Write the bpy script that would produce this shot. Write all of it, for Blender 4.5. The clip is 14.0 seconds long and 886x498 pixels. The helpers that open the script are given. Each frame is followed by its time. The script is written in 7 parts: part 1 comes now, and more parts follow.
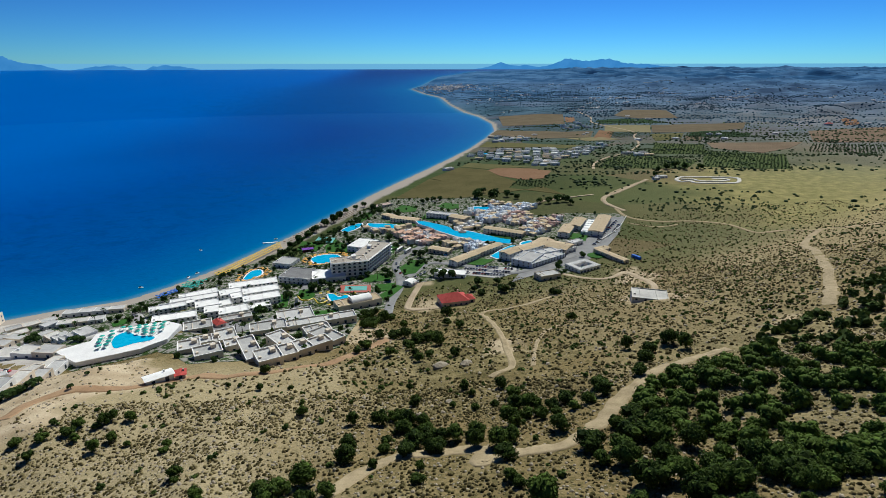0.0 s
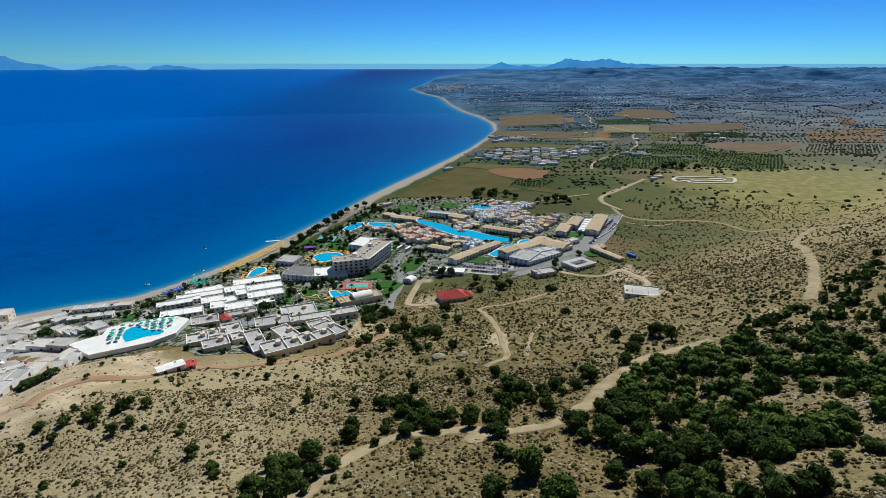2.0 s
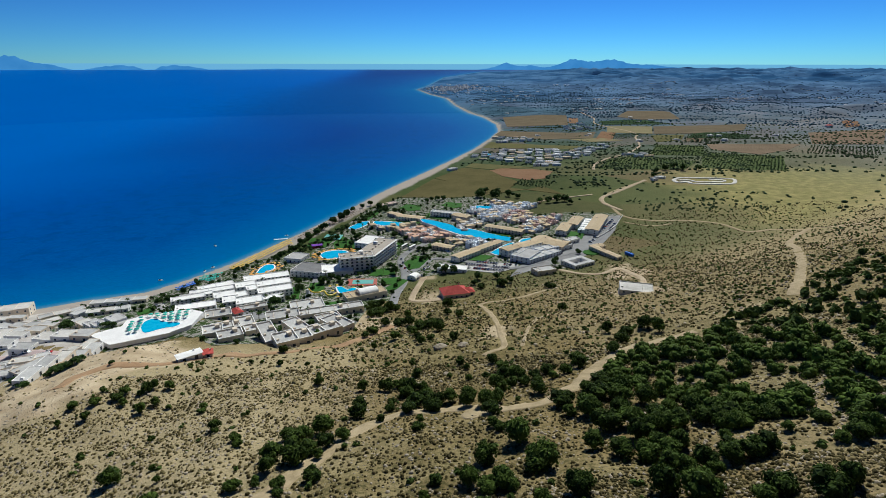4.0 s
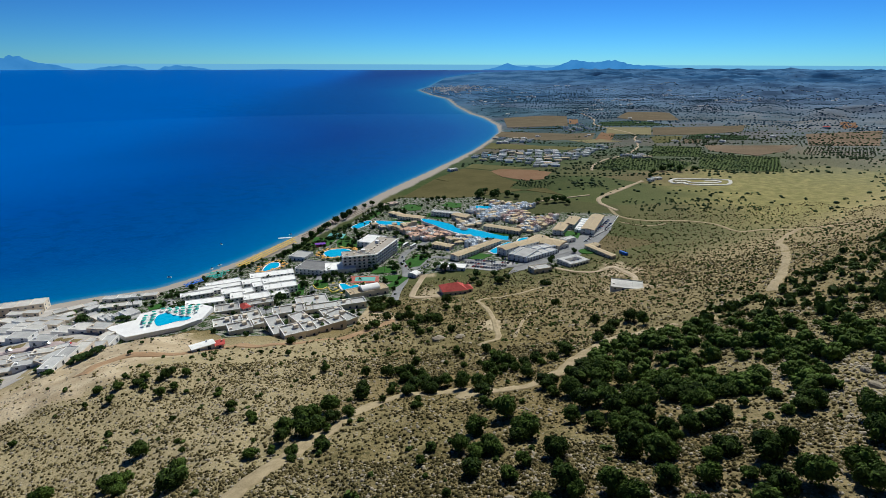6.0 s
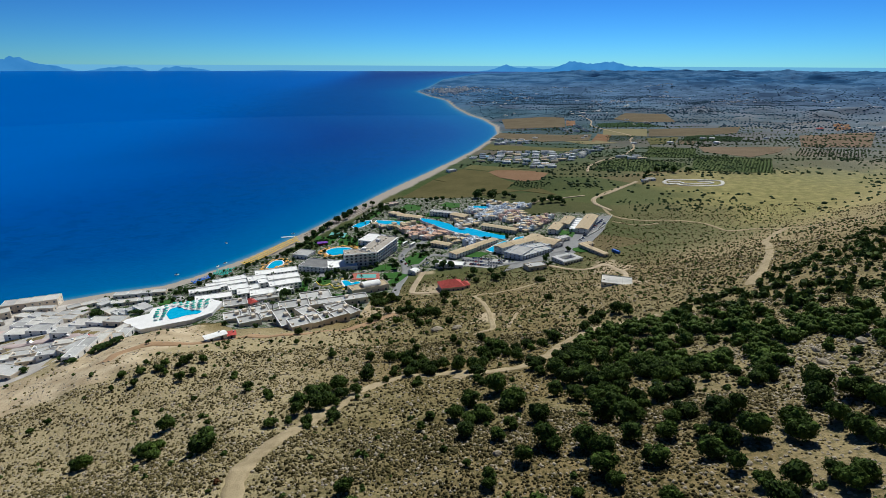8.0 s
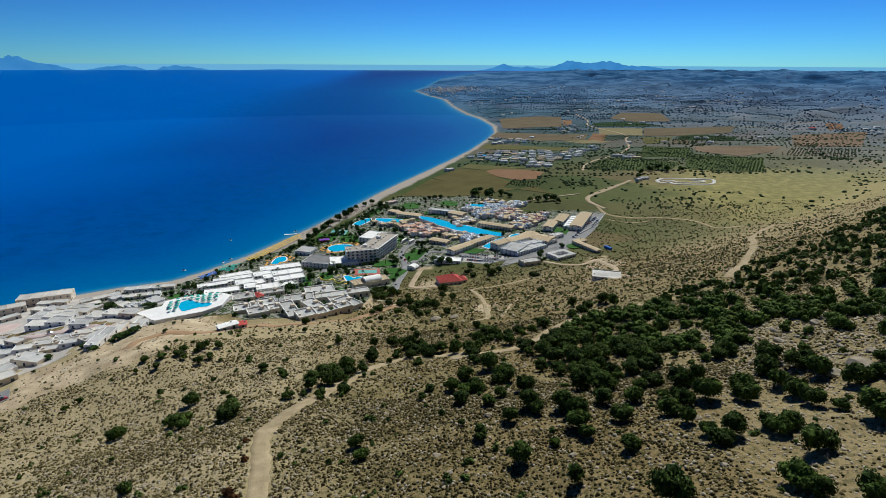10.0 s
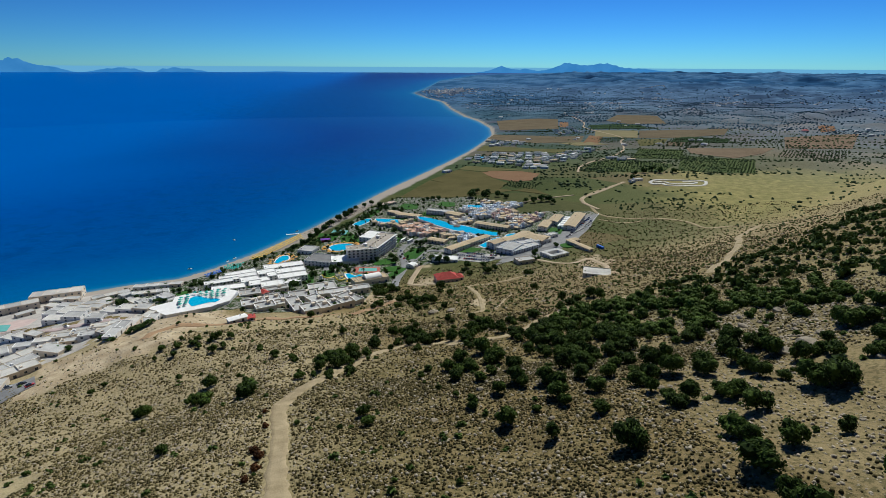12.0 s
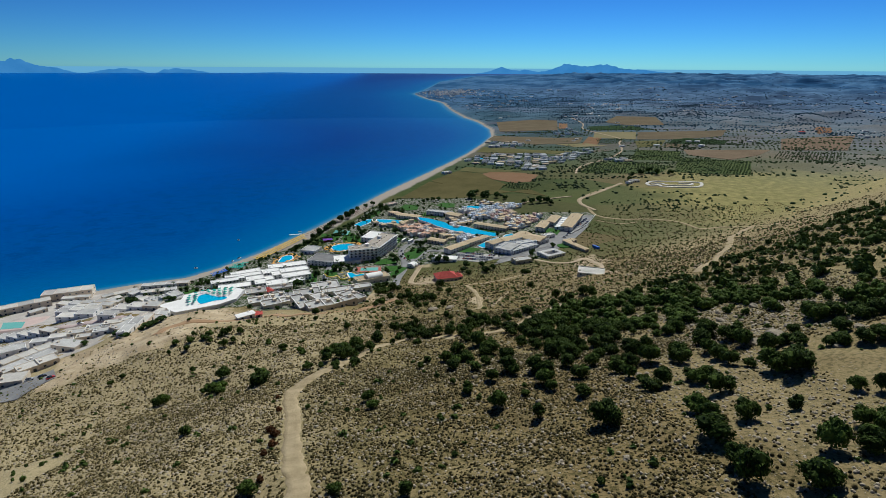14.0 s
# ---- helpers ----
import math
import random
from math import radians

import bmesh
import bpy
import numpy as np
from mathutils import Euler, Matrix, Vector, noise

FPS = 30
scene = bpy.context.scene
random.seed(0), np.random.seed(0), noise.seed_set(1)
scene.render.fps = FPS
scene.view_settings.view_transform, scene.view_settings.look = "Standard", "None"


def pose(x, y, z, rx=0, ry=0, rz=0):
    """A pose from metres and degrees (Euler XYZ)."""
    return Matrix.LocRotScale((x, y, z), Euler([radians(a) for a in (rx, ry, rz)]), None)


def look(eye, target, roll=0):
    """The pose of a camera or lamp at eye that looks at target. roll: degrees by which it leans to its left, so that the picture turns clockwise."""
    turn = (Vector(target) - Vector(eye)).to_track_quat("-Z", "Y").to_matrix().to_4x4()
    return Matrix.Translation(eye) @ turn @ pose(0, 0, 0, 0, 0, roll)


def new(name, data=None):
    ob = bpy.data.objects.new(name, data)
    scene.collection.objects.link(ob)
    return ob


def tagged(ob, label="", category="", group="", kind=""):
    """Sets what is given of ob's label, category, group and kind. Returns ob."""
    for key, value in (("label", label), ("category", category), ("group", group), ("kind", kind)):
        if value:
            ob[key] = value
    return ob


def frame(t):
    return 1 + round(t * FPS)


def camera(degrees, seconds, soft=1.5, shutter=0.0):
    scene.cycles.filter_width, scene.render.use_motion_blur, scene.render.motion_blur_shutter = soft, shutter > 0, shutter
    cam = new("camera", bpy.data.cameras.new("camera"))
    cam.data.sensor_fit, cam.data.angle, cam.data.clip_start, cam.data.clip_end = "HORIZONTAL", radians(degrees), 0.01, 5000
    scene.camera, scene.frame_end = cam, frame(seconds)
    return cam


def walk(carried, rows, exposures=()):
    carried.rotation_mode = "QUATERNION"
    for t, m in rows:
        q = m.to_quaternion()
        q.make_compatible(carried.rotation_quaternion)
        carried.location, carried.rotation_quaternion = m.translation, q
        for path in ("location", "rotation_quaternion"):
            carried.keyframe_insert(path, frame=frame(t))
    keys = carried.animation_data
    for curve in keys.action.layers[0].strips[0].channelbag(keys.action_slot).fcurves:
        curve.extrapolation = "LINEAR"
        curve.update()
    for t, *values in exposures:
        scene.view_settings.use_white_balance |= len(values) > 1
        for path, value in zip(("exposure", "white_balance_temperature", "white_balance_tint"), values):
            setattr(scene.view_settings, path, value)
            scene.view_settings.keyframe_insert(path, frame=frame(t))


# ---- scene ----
# ---- camera ----
cam = camera(78.0, 14.0, soft=0.55)
PATH = [
    (0, pose(0.00, 0.00, 190.00, 71.390, 0, 0.000) @ pose(0, 0, 0, 0, 0, -0.018)),
    (0.5, pose(0.17, -2.45, 190.80, 71.384, 0, 0.138) @ pose(0, 0, 0, 0, 0, -0.003)),
    (1, pose(0.47, -5.29, 191.44, 71.410, 0, 0.105) @ pose(0, 0, 0, 0, 0, 0.010)),
    (1.5, pose(0.76, -8.43, 192.00, 71.453, 0, 0.006) @ pose(0, 0, 0, 0, 0, 0.025)),
    (2, pose(1.02, -11.76, 192.60, 71.352, 0, 0.048) @ pose(0, 0, 0, 0, 0, 0.033)),
    (2.5, pose(1.61, -15.48, 193.18, 71.324, 0, 0.337) @ pose(0, 0, 0, 0, 0, 0.069)),
    (3, pose(1.77, -19.54, 194.04, 71.358, 0, 0.446) @ pose(0, 0, 0, 0, 0, 0.083)),
    (5.5, pose(3.93, -39.33, 199.27, 71.321, 0, 0.687) @ pose(0, 0, 0, 0, 0, 0.162)),
    (6, pose(4.24, -43.70, 200.27, 71.339, 0, 0.701) @ pose(0, 0, 0, 0, 0, 0.178)),
    (6.5, pose(4.39, -48.08, 201.16, 71.370, 0, 0.663) @ pose(0, 0, 0, 0, 0, 0.208)),
    (7, pose(4.49, -52.65, 202.16, 71.375, 0, 0.615) @ pose(0, 0, 0, 0, 0, 0.232)),
    (7.5, pose(4.63, -57.45, 203.07, 71.400, 0, 0.594) @ pose(0, 0, 0, 0, 0, 0.233)),
    (8, pose(4.76, -62.45, 204.05, 71.414, 0, 0.564) @ pose(0, 0, 0, 0, 0, 0.241)),
    (10.5, pose(5.06, -87.75, 209.30, 71.275, 0, 0.316) @ pose(0, 0, 0, 0, 0, 0.287)),
    (11, pose(5.25, -92.78, 210.26, 71.303, 0, 0.285) @ pose(0, 0, 0, 0, 0, 0.296)),
    (11.5, pose(5.36, -97.56, 211.13, 71.374, 0, 0.216) @ pose(0, 0, 0, 0, 0, 0.307)),
    (12, pose(5.53, -102.26, 212.03, 71.453, 0, 0.155) @ pose(0, 0, 0, 0, 0, 0.317)),
    (12.5, pose(5.87, -106.55, 213.21, 71.470, 0, 0.205) @ pose(0, 0, 0, 0, 0, 0.319)),
    (13, pose(5.83, -110.21, 214.30, 71.514, 0, 0.094) @ pose(0, 0, 0, 0, 0, 0.331)),
    (13.5, pose(5.96, -113.76, 215.52, 71.539, 0, 0.044) @ pose(0, 0, 0, 0, 0, 0.338)),
    (14, pose(6.31, -117.12, 216.75, 71.482, 0, 0.184) @ pose(0, 0, 0, 0, 0, 0.353)),
]
walk(cam, PATH, ((0.0, 0.02, 6080, 4), (7.5, 0.02, 6080, 4), (14.0, -0.11, 6080, 4)))

# ---- world and sun ----
SUN_EL, SUN_AZ = 45.0, 18.0          # height, and degrees to the right of straight ahead (+y)
world = bpy.data.worlds.new("sky")
scene.world = world
world.use_nodes = True
wn = world.node_tree.nodes
sky = wn.new("ShaderNodeTexSky")
sky.sky_type, sky.sun_disc = "NISHITA", False
sky.sun_elevation, sky.sun_rotation = radians(SUN_EL), radians(SUN_AZ)
sky.altitude, sky.air_density, sky.dust_density, sky.ozone_density = 3000, 1.0, 0.15, 6.0


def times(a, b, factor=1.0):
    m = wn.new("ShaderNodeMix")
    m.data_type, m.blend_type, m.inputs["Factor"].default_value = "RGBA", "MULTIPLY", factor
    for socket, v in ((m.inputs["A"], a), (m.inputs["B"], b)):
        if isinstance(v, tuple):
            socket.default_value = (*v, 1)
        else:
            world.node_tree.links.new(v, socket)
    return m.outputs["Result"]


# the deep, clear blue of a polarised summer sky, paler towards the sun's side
# contrast curve: the sky partly multiplied by itself, then tinted per channel
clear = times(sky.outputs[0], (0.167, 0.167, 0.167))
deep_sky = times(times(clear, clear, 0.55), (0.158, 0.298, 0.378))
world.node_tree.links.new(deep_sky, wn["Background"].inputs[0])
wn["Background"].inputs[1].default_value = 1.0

sun_data = bpy.data.lights.new("sun", "SUN")
sun_data.energy, sun_data.angle, sun_data.color = 5.0, radians(0.5), (1.0, 0.94, 0.84)
sun = new("sun", sun_data)
se, sa = radians(SUN_EL), radians(SUN_AZ)
sun.matrix_world = look((math.sin(sa) * math.cos(se) * 900, math.cos(sa) * math.cos(se) * 900, math.sin(se) * 900), (0, 0, 0))

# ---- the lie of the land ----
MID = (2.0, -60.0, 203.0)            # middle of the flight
rng = random.Random(7)

# the shore, from behind the resort round the bay to the headland and beyond
COAST = [(-2600, -5000), (-1500, -1800), (-900, -500), (-640, 60), (-500, 270), (-410, 338), (-345, 386), (-308, 408), (-270, 424),
         (-246, 455), (-216, 511), (-182, 595), (-141, 717), (-113, 812), (-78, 912), (-34, 1030), (20, 1182), (63, 1310),
         (117, 1510), (157, 1690), (167, 1890), (140, 2150), (88, 2370), (36, 2780), (-13, 3390), (-130, 3850), (-253, 4560),
         (-190, 5300), (-60, 8600), (900, 15000), (9000, 26000)]
LAND = COAST + [(60000, 26000), (60000, -40000), (-2600, -40000)]


def ramp(a, b, v):
    t = np.clip((v - a) / (b - a), 0, 1)
    return t * t * (3 - 2 * t)


def inland(x, y):
    """Metres inland from the shore (below 0: out at sea)."""
    x, y = np.asarray(x, float), np.asarray(y, float)
    best, inside = np.full(x.shape, 1e9), np.zeros(x.shape, bool)
    for i, (ax, ay) in enumerate(LAND):
        bx, by = LAND[(i + 1) % len(LAND)]
        if i < len(COAST) - 1:
            dx, dy = bx - ax, by - ay
            t = np.clip(((x - ax) * dx + (y - ay) * dy) / (dx * dx + dy * dy), 0, 1)
            best = np.minimum(best, np.hypot(x - ax - t * dx, y - ay - t * dy))
        if ay != by:
            inside ^= ((ay > y) != (by > y)) & (x < ax + (y - ay) / (by - ay) * (bx - ax))
    return np.where(inside, best, -best)


def waves(x, y, size, seed, n=5):
    """Smooth noise of about -1 to 1, from sines in many directions."""
    r, out = random.Random(seed), 0
    for k in range(n):
        a, p, f = r.uniform(0, math.tau), r.uniform(0, math.tau), r.uniform(0.6, 1.7) / size * math.tau
        out = out + np.sin((x * math.cos(a) + y * math.sin(a)) * f + p + 1.3 * np.sin((y * math.cos(a) - x * math.sin(a)) * f * 0.7 + p * 2))
    return out / n * 1.6


def ground(x, y, s=None):
    """Height of the ground."""
    x, y = np.asarray(x, float), np.asarray(y, float)
    s = inland(x, y) if s is None else s
    u, v = np.clip(x, -500, 700) / 100, np.clip(y, -300, 900) / 100
    hill = 126.93 + 12.53 * u - 26.83 * v + 3.31 * u * u - 1.45 * u * v - 0.91 * v * v
    hill = hill - 26.0 * np.maximum(0, -(u + 0.6)) * ramp(0, 1, 1.8 - v) + 0.95 * np.exp(-((u + 0.1) / 0.5) ** 2 - ((v - 0.6) / 0.8) ** 2)
    left = 57 + 26 * (0.94 * (u + 1.79) - 0.34 * (v - 2.1))       # the flank that falls to the terraces
    hill = hill + (left - hill) * ramp(1.35, 1.8, -u) * (1 - ramp(2.5, 3.2, v))
    hill = hill + 1.6 * waves(x, y, 90, 3) + 0.7 * waves(x, y, 34, 5)
    plain = 22 * (1 - np.exp(-np.maximum(s, 0) / 250)) + 0.004 * np.maximum(s, 0)
    d = np.hypot(x, y)
    back = ramp(2600, 7800, d) * ramp(150, 2600, s)
    plain = plain + back * (34 + 18 * waves(x, y, 2600, 11) + 18 * waves(x, y, 900, 12) + 8 * waves(x, y, 330, 13))
    plain = plain + 20 * np.maximum(0, waves(x, y, 420, 17)) * ramp(500, 1300, x - 0.12 * y) * ramp(500, 900, y)
    z = 0.5 * (plain + hill + np.sqrt((plain - hill) ** 2 + 14 ** 2)) - 2.2
    z = np.where(s > 0, np.minimum(np.maximum(z, 0.2 + 0.05 * np.minimum(s, 45)), 0.2 + 0.1 * s + 0.0008 * s * s), np.maximum(0.06 * s, -12))
    flat = np.exp(-(((x + 188) / 44) ** 2 + ((y - 272) / 46) ** 2) ** 3)       # the terrace of the hillside pool
    return z + flat * (37.0 - z)


def gz(x, y):
    return float(ground(x, y))


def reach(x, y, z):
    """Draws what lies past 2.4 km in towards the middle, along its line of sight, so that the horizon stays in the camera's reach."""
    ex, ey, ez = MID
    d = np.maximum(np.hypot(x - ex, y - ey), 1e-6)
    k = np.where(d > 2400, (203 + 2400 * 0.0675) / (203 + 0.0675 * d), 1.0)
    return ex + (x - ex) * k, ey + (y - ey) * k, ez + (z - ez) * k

# ---- materials ----
def nodes_of(name):
    m = bpy.data.materials.new(name)
    m.use_nodes = True
    return m, m.node_tree.nodes, m.node_tree.links, m.node_tree.nodes["Principled BSDF"]


def place(n, l, kind="world"):
    if kind == "world":
        return n.new("ShaderNodeNewGeometry").outputs["Position"]
    return n.new("ShaderNodeTexCoord").outputs["Object"]


def noise_tex(n, l, vec, scale, detail=4.0, rough=0.6):
    t = n.new("ShaderNodeTexNoise")
    t.inputs["Scale"].default_value, t.inputs["Detail"].default_value, t.inputs["Roughness"].default_value = scale, detail, rough
    l.new(vec, t.inputs["Vector"])
    return t.outputs["Fac"]


def steps(n, l, fac, *stops):
    r = n.new("ShaderNodeValToRGB")
    e = r.color_ramp.elements
    while len(e) < len(stops):
        e.new(0.5)
    for k, (p, c) in enumerate(stops):
        e[k].position, e[k].color = p, (*c, 1) if len(c) == 3 else c
    l.new(fac, r.inputs[0])
    return r.outputs[0]


def between(n, l, fac, a, b, how="MIX"):
    m = n.new("ShaderNodeMix")
    m.data_type, m.blend_type = "RGBA", how
    for socket, v in ((m.inputs["Factor"], fac), (m.inputs["A"], a), (m.inputs["B"], b)):
        if isinstance(v, (int, float)):
            socket.default_value = v
        elif isinstance(v, tuple):
            socket.default_value = (*v, 1)
        else:
            l.new(v, socket)
    return m.outputs["Result"]


def sums(n, l, a, how, b, clamp=False):
    m = n.new("ShaderNodeMath")
    m.operation, m.use_clamp = how, clamp
    for socket, v in ((m.inputs[0], a), (m.inputs[1], b)):
        if isinstance(v, (int, float)):
            socket.default_value = v
        else:
            l.new(v, socket)
    return m.outputs[0]


def attribute(n, name):
    a = n.new("ShaderNodeAttribute")
    a.attribute_name = name
    return a.outputs["Fac"]


def relief(n, l, bsdf, height, strength, distance):
    b = n.new("ShaderNodeBump")
    b.inputs["Strength"].default_value, b.inputs["Distance"].default_value = strength, distance
    l.new(height, b.inputs["Height"])
    l.new(b.outputs[0], bsdf.inputs["Normal"])


def surface(name, c1, c2, scale, fine=8.0, rough=0.8, bump=0.15, spread=0.0, kind="world", spec=0.3, metal=0.0):
    """A plain surface of two shades at two scales. spread: how far objects of it differ in shade."""
    m, n, l, b = nodes_of(name)
    v = place(n, l, kind)
    big, small = noise_tex(n, l, v, scale, 3), noise_tex(n, l, v, scale * fine, 5)
    f = sums(n, l, sums(n, l, big, "MULTIPLY", 0.6), "ADD", sums(n, l, small, "MULTIPLY", 0.4))
    col = steps(n, l, f, (0.36, c1), (0.64, c2))
    if spread:
        o = n.new("ShaderNodeObjectInfo").outputs["Random"]
        g = sums(n, l, sums(n, l, o, "MULTIPLY", 2 * spread), "ADD", 1 - spread)
        h = n.new("ShaderNodeHueSaturation")
        l.new(g, h.inputs["Value"])
        l.new(col, h.inputs["Color"])
        col = h.outputs[0]
    l.new(col, b.inputs["Base Color"])
    b.inputs["Roughness"].default_value, b.inputs["Specular IOR Level"].default_value, b.inputs["Metallic"].default_value = rough, spec, metal
    if bump:
        relief(n, l, b, small, bump, 0.6 / scale / fine)
    return m


def earth():
    """Dry hillside, tilled plain, beach and far hills in one sheet; the attributes say which lies where and how much
    distance haze is painted in.
    """
    m, n, l, b = nodes_of("earth")
    v = place(n, l)
    n1, n2, n3 = noise_tex(n, l, v, 0.012, 5), noise_tex(n, l, v, 0.09, 5), noise_tex(n, l, v, 0.8, 6, 0.7)
    soil = steps(n, l, n2, (0.34, (0.118, 0.096, 0.044)), (0.5, (0.190, 0.155, 0.076)), (0.68, (0.30, 0.247, 0.130)))
    soil = between(n, l, steps(n, l, n1, (0.42, (0, 0, 0)), (0.6, (1, 1, 1))), soil, (0.200, 0.150, 0.072), "MIX")
    tuft = steps(n, l, n3, (0.47, (0, 0, 0)), (0.58, (1, 1, 1)))
    cover = between(n, l, sums(n, l, tuft, "MULTIPLY", steps(n, l, n2, (0.35, (0.85, 0.85, 0.85)), (0.7, (0.35, 0.35, 0.35)))), soil, (0.055, 0.055, 0.021))
    vor = n.new("ShaderNodeTexVoronoi")
    vor.inputs["Scale"].default_value = 0.55
    l.new(v, vor.inputs["Vector"])
    stone = steps(n, l, vor.outputs["Distance"], (0.10, (1, 1, 1)), (0.2, (0, 0, 0)))
    hill = between(n, l, sums(n, l, stone, "MULTIPLY", 0.4), cover, (0.36, 0.335, 0.29))
    # the plain: tilled and fallow patches
    cells = n.new("ShaderNodeTexVoronoi")
    cells.inputs["Scale"].default_value, cells.inputs["Randomness"].default_value = 0.0085, 0.8
    warp = n.new("ShaderNodeVectorMath")
    warp.operation = "MULTIPLY"
    warp.inputs[1].default_value = (0.55, 1.0, 0.0)
    l.new(v, warp.inputs[0])
    l.new(warp.outputs[0], cells.inputs["Vector"])
    pick = n.new("ShaderNodeSeparateColor")
    l.new(cells.outputs["Color"], pick.inputs[0])
    field = steps(n, l, pick.outputs[0], (0.0, (0.030, 0.072, 0.026)), (0.3, (0.050, 0.092, 0.034)), (0.5, (0.092, 0.104, 0.048)), (0.72, (0.028, 0.060, 0.024)), (0.9, (0.15, 0.112, 0.066)))
    field = between(n, l, sums(n, l, n3, "MULTIPLY", 0.5), field, (0.06, 0.065, 0.027))
    field = between(n, l, steps(n, l, n1, (0.45, (0, 0, 0)), (0.62, (0.35, 0.35, 0.35))), field, (0.080, 0.098, 0.040))
    # browner soil, with the lens vignette's darkening painted into it
    hill = between(n, l, attribute(n, "dimmed_loam"), hill, between(n, l, tuft, (0.190, 0.138, 0.066), (0.055, 0.047, 0.018)))
    light_soil = between(n, l, n3, (0.29, 0.236, 0.135), (0.44, 0.368, 0.225))
    light_soil = between(n, l, sums(n, l, tuft, "MULTIPLY", 0.45), light_soil, (0.13, 0.11, 0.055))
    hill = between(n, l, sums(n, l, attribute(n, "pale"), "MULTIPLY", 0.95), hill, between(n, l, sums(n, l, stone, "MULTIPLY", 0.5), light_soil, (0.46, 0.43, 0.37)))
    col = between(n, l, attribute(n, "plain"), hill, field)
    bare = between(n, l, steps(n, l, n2, (0.35, (0, 0, 0)), (0.65, (1, 1, 1))), (0.39, 0.305, 0.195), (0.58, 0.480, 0.335))
    bare = between(n, l, sums(n, l, n3, "MULTIPLY", 0.35), bare, (0.22, 0.17, 0.11))
    col = between(n, l, attribute(n, "bare"), col, bare)
    straw = between(n, l, steps(n, l, n2, (0.38, (0, 0, 0)), (0.62, (1, 1, 1))), (0.40, 0.345, 0.150), (0.235, 0.225, 0.090))
    straw = between(n, l, sums(n, l, tuft, "MULTIPLY", 0.3), straw, (0.15, 0.14, 0.06))
    col = between(n, l, attribute(n, "straw"), col, straw)
    # blue of distant haze, painted over the far ground's own colour
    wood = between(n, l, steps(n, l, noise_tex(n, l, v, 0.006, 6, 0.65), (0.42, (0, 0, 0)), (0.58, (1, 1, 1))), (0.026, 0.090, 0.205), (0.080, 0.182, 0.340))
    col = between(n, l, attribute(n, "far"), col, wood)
    sand = between(n, l, n3, (0.40, 0.36, 0.315), (0.29, 0.262, 0.23))
    col = between(n, l, attribute(n, "sand"), col, sand)
    l.new(col, b.inputs["Base Color"])
    b.inputs["Roughness"].default_value, b.inputs["Specular IOR Level"].default_value = 0.95, 0.0
    relief(n, l, b, sums(n, l, n3, "ADD", stone), 0.6, 0.5)
    return m


def sea_water():
    """Turquoise shallows, dark weed beds and navy depths; the attributes give the depth and where a paler sky sheen is
    painted in.
    """
    m, n, l, b = nodes_of("sea_water")
    v = place(n, l)
    s, light = attribute(n, "depth"), attribute(n, "light")
    deep = between(n, l, noise_tex(n, l, v, 0.0012, 4), (0.0, 0.020, 0.155), (0.0, 0.032, 0.205))
    # paler sky reflection painted into the water's colour by the light attribute
    deep = between(n, l, light, deep, between(n, l, noise_tex(n, l, v, 0.003, 4), (0.0, 0.080, 0.38), (0.0, 0.105, 0.44)))
    weed = steps(n, l, noise_tex(n, l, v, 0.035, 6, 0.65), (0.42, (1, 1, 1)), (0.50, (0, 0, 0)))
    patch = sums(n, l, weed, "MULTIPLY", steps(n, l, s, (0.03, (0, 0, 0)), (0.07, (1, 1, 1)), (0.16, (0.7, 0.7, 0.7)), (0.24, (0, 0, 0))))
    col = steps(n, l, s, (0.0, (0.10, 0.22, 0.30)), (0.0015, (0.012, 0.17, 0.33)), (0.008, (0.0, 0.105, 0.29)), (0.05, (0.0, 0.062, 0.25)))
    col = between(n, l, steps(n, l, s, (0.05, (0, 0, 0)), (0.17, (1, 1, 1))), col, deep)
    col = between(n, l, sums(n, l, patch, "MULTIPLY", 0.38), col, (0.0, 0.022, 0.12))
    chop = noise_tex(n, l, v, 0.11, 6, 0.7)
    col = between(n, l, sums(n, l, steps(n, l, chop, (0.40, (0, 0, 0)), (0.66, (1, 1, 1))), "MULTIPLY", 0.16), col, (0.0, 0.15, 0.48))
    l.new(col, b.inputs["Base Color"])
    b.inputs["Roughness"].default_value, b.inputs["Specular IOR Level"].default_value = 0.32, 0.02
    relief(n, l, b, sums(n, l, chop, "ADD", noise_tex(n, l, v, 0.4, 4)), 0.35, 0.7)
    return m


EARTH, SEA = earth(), sea_water()


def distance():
    """The blue of land far over the sea, its haze painted in as an even glow."""
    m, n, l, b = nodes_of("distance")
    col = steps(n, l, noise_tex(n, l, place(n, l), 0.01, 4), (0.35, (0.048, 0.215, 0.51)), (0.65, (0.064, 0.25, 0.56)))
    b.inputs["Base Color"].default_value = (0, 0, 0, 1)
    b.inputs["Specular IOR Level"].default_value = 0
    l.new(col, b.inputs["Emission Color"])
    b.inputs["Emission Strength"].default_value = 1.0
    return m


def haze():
    """Glowing haze colour for the bright strip added where sea and sky meet."""
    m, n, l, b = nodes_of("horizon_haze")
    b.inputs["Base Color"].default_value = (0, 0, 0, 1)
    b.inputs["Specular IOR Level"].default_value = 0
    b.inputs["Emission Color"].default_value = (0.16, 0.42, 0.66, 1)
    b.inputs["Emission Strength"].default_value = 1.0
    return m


FAR_BLUE, HAZE = distance(), haze()

